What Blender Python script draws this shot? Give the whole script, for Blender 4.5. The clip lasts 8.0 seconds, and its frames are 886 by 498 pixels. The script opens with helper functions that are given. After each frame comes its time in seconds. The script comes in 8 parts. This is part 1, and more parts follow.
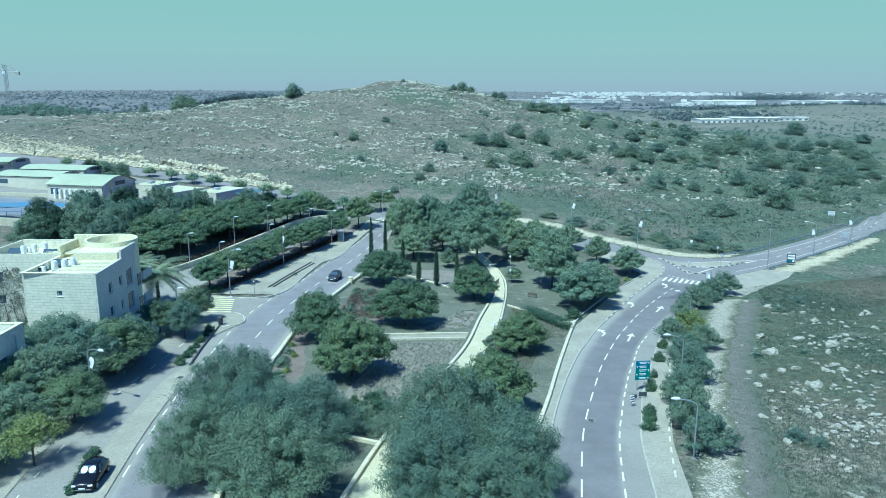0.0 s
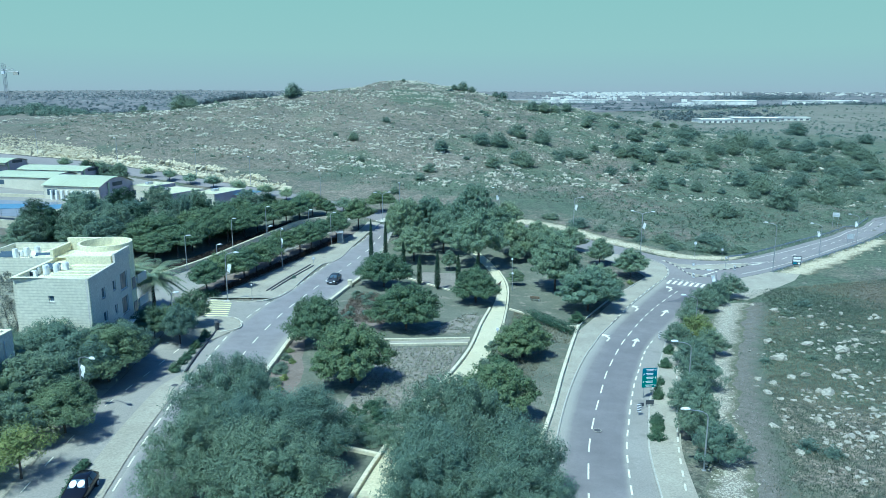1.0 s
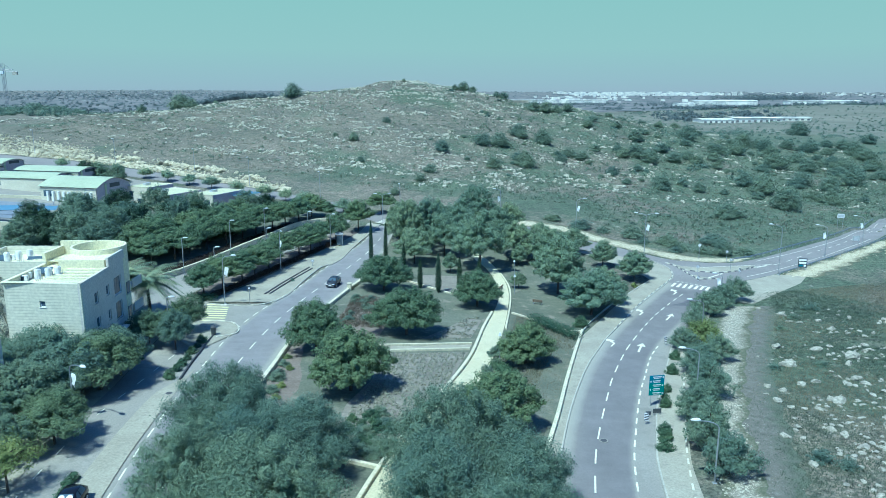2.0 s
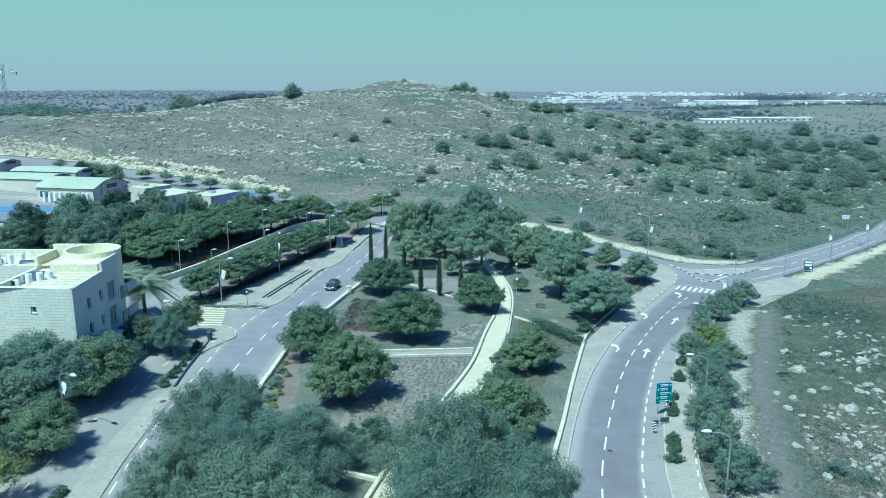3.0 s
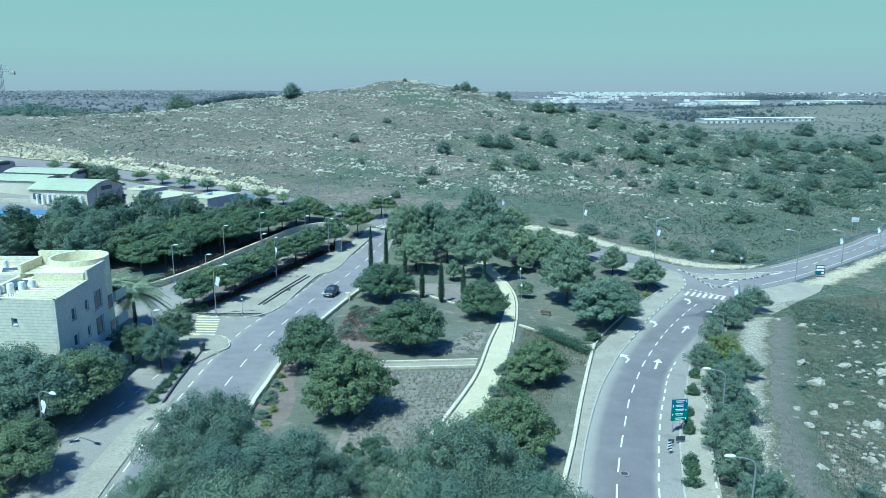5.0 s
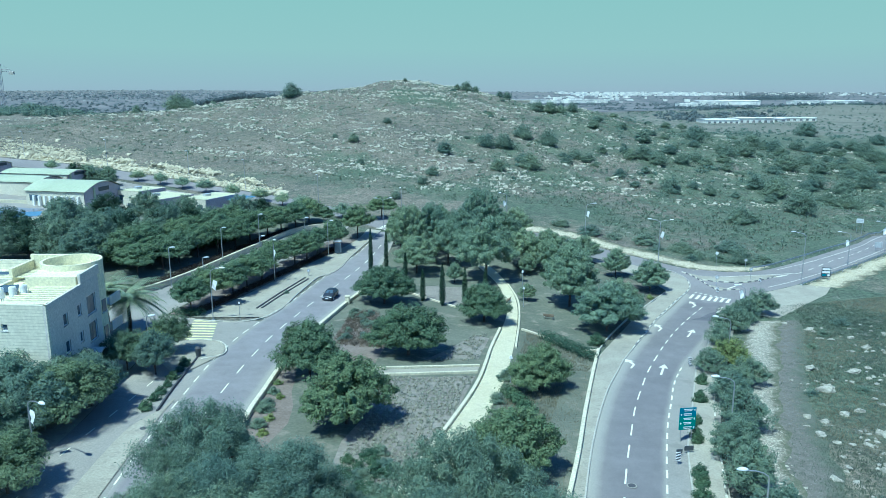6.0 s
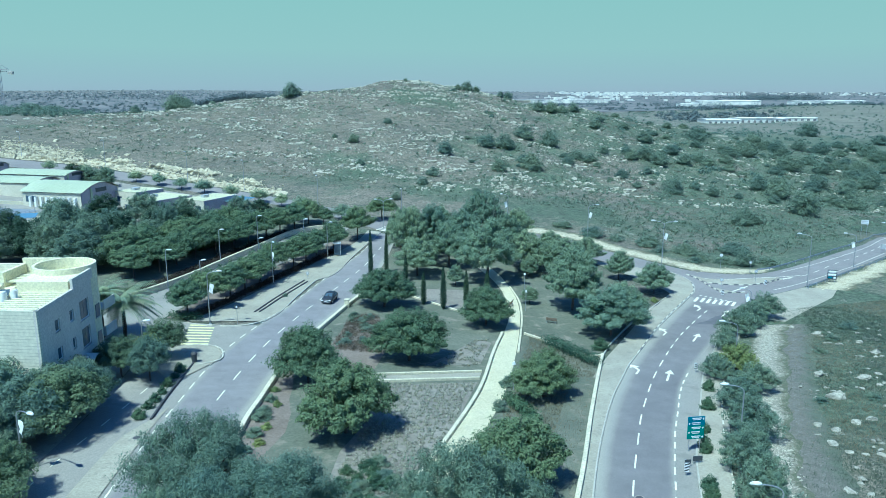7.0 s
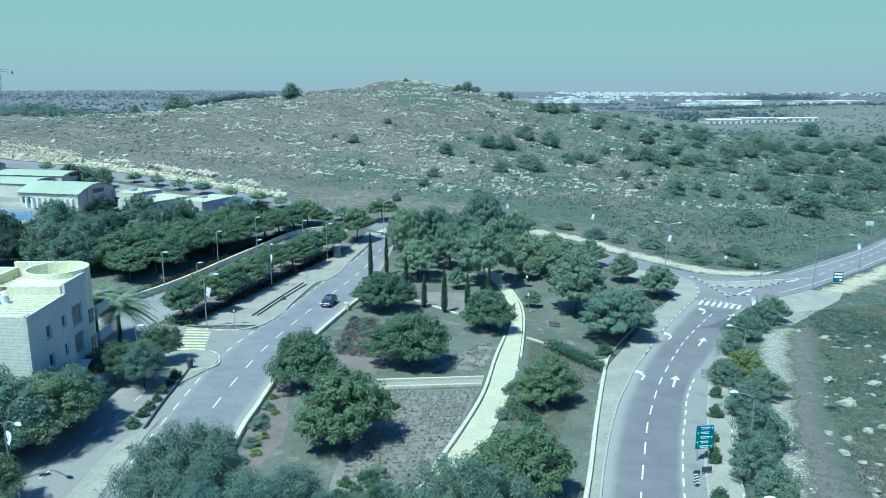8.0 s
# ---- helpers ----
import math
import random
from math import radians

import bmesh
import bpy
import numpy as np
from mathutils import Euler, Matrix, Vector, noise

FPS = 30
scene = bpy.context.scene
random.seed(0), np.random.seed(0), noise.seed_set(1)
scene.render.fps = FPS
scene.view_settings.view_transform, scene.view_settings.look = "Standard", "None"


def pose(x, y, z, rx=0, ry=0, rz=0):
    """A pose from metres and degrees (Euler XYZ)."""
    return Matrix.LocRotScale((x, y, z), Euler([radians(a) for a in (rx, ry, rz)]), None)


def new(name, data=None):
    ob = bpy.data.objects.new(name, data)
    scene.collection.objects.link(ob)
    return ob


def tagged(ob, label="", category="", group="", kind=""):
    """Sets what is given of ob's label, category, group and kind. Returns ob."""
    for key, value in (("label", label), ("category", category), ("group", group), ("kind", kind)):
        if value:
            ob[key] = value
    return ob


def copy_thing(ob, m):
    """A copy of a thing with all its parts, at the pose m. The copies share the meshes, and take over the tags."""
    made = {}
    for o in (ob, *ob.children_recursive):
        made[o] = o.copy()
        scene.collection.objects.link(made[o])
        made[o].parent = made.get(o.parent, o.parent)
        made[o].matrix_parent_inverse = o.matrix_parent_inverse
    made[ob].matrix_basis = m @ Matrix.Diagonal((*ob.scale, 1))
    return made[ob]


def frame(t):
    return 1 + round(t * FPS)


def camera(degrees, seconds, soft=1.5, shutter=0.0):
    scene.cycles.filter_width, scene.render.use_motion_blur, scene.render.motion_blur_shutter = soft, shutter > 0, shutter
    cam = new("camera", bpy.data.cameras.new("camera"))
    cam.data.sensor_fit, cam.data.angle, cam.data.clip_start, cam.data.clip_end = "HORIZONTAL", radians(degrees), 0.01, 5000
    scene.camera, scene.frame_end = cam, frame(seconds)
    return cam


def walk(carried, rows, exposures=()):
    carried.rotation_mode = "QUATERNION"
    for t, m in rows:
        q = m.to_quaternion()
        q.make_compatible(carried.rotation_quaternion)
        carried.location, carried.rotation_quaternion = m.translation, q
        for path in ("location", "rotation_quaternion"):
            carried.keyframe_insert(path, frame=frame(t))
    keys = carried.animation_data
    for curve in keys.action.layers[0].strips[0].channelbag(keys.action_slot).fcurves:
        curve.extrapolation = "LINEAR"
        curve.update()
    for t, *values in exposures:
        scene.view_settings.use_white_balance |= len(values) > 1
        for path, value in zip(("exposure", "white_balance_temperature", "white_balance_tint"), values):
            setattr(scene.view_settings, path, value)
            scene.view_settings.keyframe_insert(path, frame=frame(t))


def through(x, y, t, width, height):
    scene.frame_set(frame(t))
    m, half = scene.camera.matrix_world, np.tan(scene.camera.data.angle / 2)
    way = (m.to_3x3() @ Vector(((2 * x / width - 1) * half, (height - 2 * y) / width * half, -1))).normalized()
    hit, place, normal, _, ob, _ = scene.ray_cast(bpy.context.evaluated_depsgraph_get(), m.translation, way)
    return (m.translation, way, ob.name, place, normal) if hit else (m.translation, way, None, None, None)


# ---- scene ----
# A slow, level flight straight ahead with the gimbal held still.
cam = camera(62.2, 8.0, soft=0.8)
EYE, PITCH, SPEED = 38.0, -12.365, 2.085
ROWS = []
for k in range(17):
    t = 0.5 * k
    s = SPEED * (t + 0.0095 * t * (8 - t))
    ROWS.append((t, pose(-0.0647 * s, s, EYE - 0.0075 * s, 90 + PITCH, 0, 0.0217 * t)))
walk(cam, ROWS, [(0.0, 0.38, 4600, -12), (8.0, 0.38, 4600, -12)])

# ---------------------------------------------------------------- light
SUN_AZ, SUN_EL = radians(217.0), radians(61.0)  # azimuth from +y, clockwise; behind the camera to its left
world = bpy.data.worlds.new("sky")
scene.world = world
world.use_nodes = True
wn = world.node_tree.nodes
sky = wn.new("ShaderNodeTexSky")
sky.sky_type = "NISHITA"
sky.sun_disc = False
sky.sun_elevation, sky.sun_rotation = SUN_EL, SUN_AZ
sky.altitude, sky.air_density, sky.dust_density, sky.ozone_density = 200, 1.0, 0.0, 3.0
wn["Background"].inputs["Strength"].default_value = 0.108
tint = wn.new("ShaderNodeMix")
tint.data_type, tint.blend_type = "RGBA", "MULTIPLY"
tint.inputs[0].default_value, tint.inputs[7].default_value = 1.0, (0.62, 0.8, 1.08, 1.0)
world.node_tree.links.new(sky.outputs[0], tint.inputs[6])
world.node_tree.links.new(tint.outputs[2], wn["Background"].inputs["Color"])

sun = new("sun", bpy.data.lights.new("sun", "SUN"))
sun.data.energy, sun.data.angle, sun.data.color = 4.6, radians(0.53), (1.0, 0.94, 0.79)
sun_way = Vector((math.sin(SUN_AZ) * math.cos(SUN_EL), math.cos(SUN_AZ) * math.cos(SUN_EL), math.sin(SUN_EL)))
sun.rotation_euler = sun_way.to_track_quat("Z", "Y").to_euler()
sun.location = sun_way * 300

# ---------------------------------------------------------------- materials
def material(name, rough=0.8, metal=0.0, spec=0.3):
    m = bpy.data.materials.new(name)
    m.use_nodes = True
    b = m.node_tree.nodes["Principled BSDF"]
    b.inputs["Roughness"].default_value = rough
    b.inputs["Metallic"].default_value = metal
    b.inputs["Specular IOR Level"].default_value = spec
    return m, m.node_tree.nodes, m.node_tree.links, b


def ramp(nodes, links, source, stops):
    r = nodes.new("ShaderNodeValToRGB")
    while len(r.color_ramp.elements) < len(stops):
        r.color_ramp.elements.new(0.5)
    for e, (at, col) in zip(r.color_ramp.elements, stops):
        e.position, e.color = at, (*col, 1)
    links.new(source, r.inputs[0])
    return r.outputs[0]


def place(nodes):
    return nodes.new("ShaderNodeNewGeometry").outputs["Position"]


def noisy(nodes, links, scale, detail=4.0, vector=None, rough=0.6):
    n = nodes.new("ShaderNodeTexNoise")
    n.inputs["Scale"].default_value, n.inputs["Detail"].default_value, n.inputs["Roughness"].default_value = scale, detail, rough
    links.new(vector if vector is not None else place(nodes), n.inputs["Vector"])
    return n.outputs["Fac"]


def mix(nodes, links, fac, a, b, blend="MIX"):
    n = nodes.new("ShaderNodeMix")
    n.data_type, n.blend_type = "RGBA", blend
    for sock, v in ((n.inputs[0], fac), (n.inputs[6], a), (n.inputs[7], b)):
        if isinstance(v, (int, float)):
            sock.default_value = v
        elif isinstance(v, tuple):
            sock.default_value = (*v, 1)
        else:
            links.new(v, sock)
    return n.outputs[2]


def bump(nodes, links, bsdf, height, strength=0.4, distance=0.05):
    b = nodes.new("ShaderNodeBump")
    b.inputs["Strength"].default_value, b.inputs["Distance"].default_value = strength, distance
    links.new(height, b.inputs["Height"])
    links.new(b.outputs[0], bsdf.inputs["Normal"])


def two_scale(name, dark, light, big=0.15, small=6.0, rough=0.85, relief=0.3, stain=None, spec=0.3):
    """Large soft patches and fine grain between two tones, with optional stains."""
    m, n, l, b = material(name, rough, 0, spec)
    f1 = noisy(n, l, big, 3)
    f2 = noisy(n, l, small, 5)
    col = ramp(n, l, f1, [(0.3, dark), (0.7, light)])
    grain = ramp(n, l, f2, [(0.25, (0.72, 0.72, 0.72)), (0.75, (1.15, 1.15, 1.15))])
    col = mix(n, l, 1.0, col, grain, "MULTIPLY")
    if stain:
        f3 = noisy(n, l, big * 4, 6)
        mask = ramp(n, l, f3, [(0.56, (0, 0, 0)), (0.68, (1, 1, 1))])
        col = mix(n, l, mask, col, stain)
    l.new(col, b.inputs["Base Color"])
    bump(n, l, b, f2, relief)
    return m


def plain(name, colour, rough=0.6, metal=0.0, spec=0.4, vary=0.12, scale=3.0):
    m, n, l, b = material(name, rough, metal, spec)
    f = noisy(n, l, scale, 4)
    lo = tuple(c * (1 - vary) for c in colour)
    hi = tuple(min(1, c * (1 + vary)) for c in colour)
    l.new(ramp(n, l, f, [(0.3, lo), (0.7, hi)]), b.inputs["Base Color"])
    return m


def leafy(name, dark, mid, light, through=0.3, patch=1.1):
    """Leaves: each one its own tone, clumps drifting from dark to light."""
    m, n, l, b = material(name, 0.6, 0, 0.2)
    geo = n.new("ShaderNodeNewGeometry")
    info = n.new("ShaderNodeObjectInfo")
    low = tuple(0.55 * a + 0.45 * c for a, c in zip(dark, mid))
    high = tuple(0.5 * a + 0.5 * c for a, c in zip(light, mid))
    tone = ramp(n, l, geo.outputs["Random Per Island"], [(0.0, low), (0.55, mid), (1.0, high)])
    drift = ramp(n, l, noisy(n, l, patch, 2), [(0.3, (0.75, 0.8, 0.8)), (0.7, (1.2, 1.15, 1.05))])
    col = mix(n, l, 1.0, tone, drift, "MULTIPLY")
    own = ramp(n, l, info.outputs["Random"], [(0.0, (0.8, 0.86, 0.92)), (1.0, (1.15, 1.1, 1.0))])
    col = mix(n, l, 1.0, col, own, "MULTIPLY")
    l.new(col, b.inputs["Base Color"])
    t = n.new("ShaderNodeBsdfTranslucent")
    l.new(col, t.inputs["Color"])
    s = n.new("ShaderNodeMixShader")
    s.inputs[0].default_value = through
    l.new(b.outputs[0], s.inputs[1])
    l.new(t.outputs[0], s.inputs[2])
    l.new(s.outputs[0], n["Material Output"].inputs["Surface"])
    return m


def ground_material():
    """Dry grass, green growth and bare limestone soil over the open land."""
    m, n, l, b = material("open_land", 0.95, 0, 0.1)
    p = place(n)
    f_big = noisy(n, l, 0.026, 5, p, 0.65)
    f_mid = noisy(n, l, 0.09, 6, p, 0.7)
    f_fine = noisy(n, l, 0.9, 6, p, 0.75)
    f_grit = noisy(n, l, 5.0, 4, p, 0.8)
    straw = ramp(n, l, f_fine, [(0.3, (0.15, 0.132, 0.102)), (0.72, (0.325, 0.288, 0.228))])
    green = ramp(n, l, f_fine, [(0.3, (0.084, 0.114, 0.073)), (0.75, (0.198, 0.236, 0.158))])
    sep = n.new("ShaderNodeSeparateXYZ")
    l.new(p, sep.inputs[0])
    east = n.new("ShaderNodeMapRange")
    east.inputs["From Min"].default_value, east.inputs["From Max"].default_value = -60.0, 120.0
    east.inputs["To Min"].default_value, east.inputs["To Max"].default_value = -0.12, 0.075
    l.new(sep.outputs[0], east.inputs["Value"])
    lean = n.new("ShaderNodeMath")
    l.new(f_big, lean.inputs[0])
    l.new(east.outputs[0], lean.inputs[1])
    mask = ramp(n, l, lean.outputs[0], [(0.43, (0, 0, 0)), (0.53, (1, 1, 1))])
    col = mix(n, l, mask, straw, green)
    blot = ramp(n, l, noisy(n, l, 0.045, 7, p, 0.75), [(0.36, (0.7, 0.73, 0.75)), (0.64, (1.28, 1.22, 1.18))])
    col = mix(n, l, 1.0, col, blot, "MULTIPLY")
    tuft = ramp(n, l, f_mid, [(0.42, (0, 0, 0)), (0.62, (0.55, 0.55, 0.55))])
    col = mix(n, l, tuft, col, (0.12, 0.128, 0.095))
    weeds = ramp(n, l, noisy(n, l, 0.34, 8, p, 0.85), [(0.46, (0, 0, 0)), (0.6, (0.7, 0.7, 0.7))])
    col = mix(n, l, weeds, col, (0.092, 0.105, 0.08))
    bare = ramp(n, l, noisy(n, l, 0.16, 7, p, 0.8), [(0.60, (0, 0, 0)), (0.70, (0.8, 0.8, 0.8))])
    col = mix(n, l, bare, col, (0.38, 0.35, 0.3))
    # Browner fields beyond 470 m, with distance haze mixed into their colour.
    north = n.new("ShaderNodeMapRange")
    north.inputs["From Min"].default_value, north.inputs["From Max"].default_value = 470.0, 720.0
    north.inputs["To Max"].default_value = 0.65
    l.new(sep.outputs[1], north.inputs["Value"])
    hazy_fallow = ramp(n, l, noisy(n, l, 0.012, 6, p, 0.7), [(0.35, (0.15, 0.15, 0.125)), (0.65, (0.29, 0.26, 0.215))])
    col = mix(n, l, north.outputs[0], col, hazy_fallow)
    grit = ramp(n, l, f_grit, [(0.3, (0.5, 0.5, 0.5)), (0.7, (1.45, 1.45, 1.45))])
    col = mix(n, l, 1.0, col, grit, "MULTIPLY")
    speck = ramp(n, l, noisy(n, l, 1.7, 3, p, 0.6), [(0.38, (0.62, 0.66, 0.66)), (0.5, (1.0, 1.0, 1.0)), (0.64, (1.25, 1.22, 1.2))])
    col = mix(n, l, 1.0, col, speck, "MULTIPLY")
    l.new(col, b.inputs["Base Color"])
    bump(n, l, b, f_grit, 0.7, 0.15)
    return m


def worn_road(name, near, far, tone=1.0):
    """Asphalt with dust along its edges: near and far are the two bands' widths, as shares of the road's width."""
    m, n, l, b = material(name, 0.88, 0, 0.3)
    p = place(n)
    col = ramp(n, l, noisy(n, l, 0.12, 3, p), [(0.3, (0.185 * tone, 0.172 * tone, 0.168 * tone)), (0.7, (0.225 * tone, 0.21 * tone, 0.202 * tone))])
    patchy = ramp(n, l, noisy(n, l, 0.45, 6, p, 0.7), [(0.35, (0.9, 0.9, 0.9)), (0.65, (1.08, 1.08, 1.08))])
    col = mix(n, l, 1.0, col, patchy, "MULTIPLY")
    edge = n.new("ShaderNodeAttribute")
    edge.attribute_name = "across"
    sway = n.new("ShaderNodeMath")
    sway.operation = "MULTIPLY_ADD"
    sway.inputs[1].default_value, sway.inputs[2].default_value = 0.07, -0.035
    l.new(noisy(n, l, 0.3, 4, p), sway.inputs[0])
    across = n.new("ShaderNodeMath")
    l.new(edge.outputs["Fac"], across.inputs[0])
    l.new(sway.outputs[0], across.inputs[1])
    dust = ramp(n, l, across.outputs[0], [(0.0, (0.95, 0.95, 0.95)), (near * 0.5, (0.75, 0.75, 0.75)), (near, (0.1, 0.1, 0.1)), (near * 1.7, (0, 0, 0)), (1 - far * 1.6, (0, 0, 0)), (1 - far, (0.2, 0.2, 0.2)), (1.0, (0.8, 0.8, 0.8))])
    col = mix(n, l, dust, col, (0.37, 0.35, 0.29))
    grain = noisy(n, l, 9.0, 5, p)
    col = mix(n, l, 1.0, col, ramp(n, l, grain, [(0.25, (0.8, 0.8, 0.8)), (0.75, (1.12, 1.12, 1.12))]), "MULTIPLY")
    l.new(col, b.inputs["Base Color"])
    bump(n, l, b, grain, 0.2)
    return m


def track_material(name, middle, edge, pebble, bare):
    """Loose ground that gives way to grass at both edges, with pebbles; bare: how far the stones cover it."""
    m, n, l, b = material(name, 0.95, 0, 0.1)
    p = place(n)
    at = n.new("ShaderNodeAttribute")
    at.attribute_name = "across"
    sway = n.new("ShaderNodeMath")
    sway.operation = "MULTIPLY_ADD"
    sway.inputs[1].default_value, sway.inputs[2].default_value = 1.1, -0.55
    l.new(noisy(n, l, 0.8, 7, p, 0.75), sway.inputs[0])
    pos = n.new("ShaderNodeMath")
    l.new(at.outputs["Fac"], pos.inputs[0])
    l.new(sway.outputs[0], pos.inputs[1])
    inner = ramp(n, l, pos.outputs[0], [(0.02, (0, 0, 0)), (0.28, (1, 1, 1)), (0.66, (1, 1, 1)), (0.95, (0, 0, 0))])
    grass = ramp(n, l, noisy(n, l, 0.9, 6, p, 0.75), [(0.3, tuple(c * 0.75 for c in edge)), (0.7, tuple(c * 1.3 for c in edge))])
    soil = ramp(n, l, noisy(n, l, 1.6, 5, p, 0.7), [(0.3, tuple(c * 0.72 for c in middle)), (0.7, tuple(c * 1.25 for c in middle))])
    stones = ramp(n, l, noisy(n, l, 5.0, 4, p, 0.7), [(bare, (0, 0, 0)), (bare + 0.07, (1, 1, 1))])
    soil = mix(n, l, stones, soil, pebble)
    grit = noisy(n, l, 9.0, 4, p, 0.8)
    col = mix(n, l, inner, grass, soil)
    col = mix(n, l, 1.0, col, ramp(n, l, grit, [(0.3, (0.72, 0.72, 0.72)), (0.7, (1.2, 1.2, 1.2))]), "MULTIPLY")
    l.new(col, b.inputs["Base Color"])
    bump(n, l, b, grit, 0.8, 0.1)
    return m


def stone_courses(name, dark, light, course=0.34):
    """Coursed stone cladding: joints every course, blocks of uneven tone."""
    m, n, l, b = material(name, 0.85, 0, 0.25)
    p = place(n)
    sep = n.new("ShaderNodeSeparateXYZ")
    l.new(p, sep.inputs[0])
    rows = n.new("ShaderNodeMath")
    rows.operation = "DIVIDE"
    rows.inputs[1].default_value = course
    l.new(sep.outputs[2], rows.inputs[0])
    rest = n.new("ShaderNodeMath")
    rest.operation = "FRACT"
    l.new(rows.outputs[0], rest.inputs[0])
    joint = ramp(n, l, rest.outputs[0], [(0.0, (0.72, 0.72, 0.72)), (0.1, (0.74, 0.74, 0.74)), (0.2, (1, 1, 1)), (1.0, (1, 1, 1))])
    tone = ramp(n, l, noisy(n, l, 0.6, 4, p), [(0.35, dark), (0.65, light)])
    faced = mix(n, l, 1.0, tone, joint, "MULTIPLY")
    grain = ramp(n, l, noisy(n, l, 2.5, 5, p), [(0.3, (0.85, 0.85, 0.85)), (0.7, (1.1, 1.1, 1.1))])
    l.new(mix(n, l, 1.0, faced, grain, "MULTIPLY"), b.inputs["Base Color"])
    bump(n, l, b, joint, 0.3, 0.02)
    return m


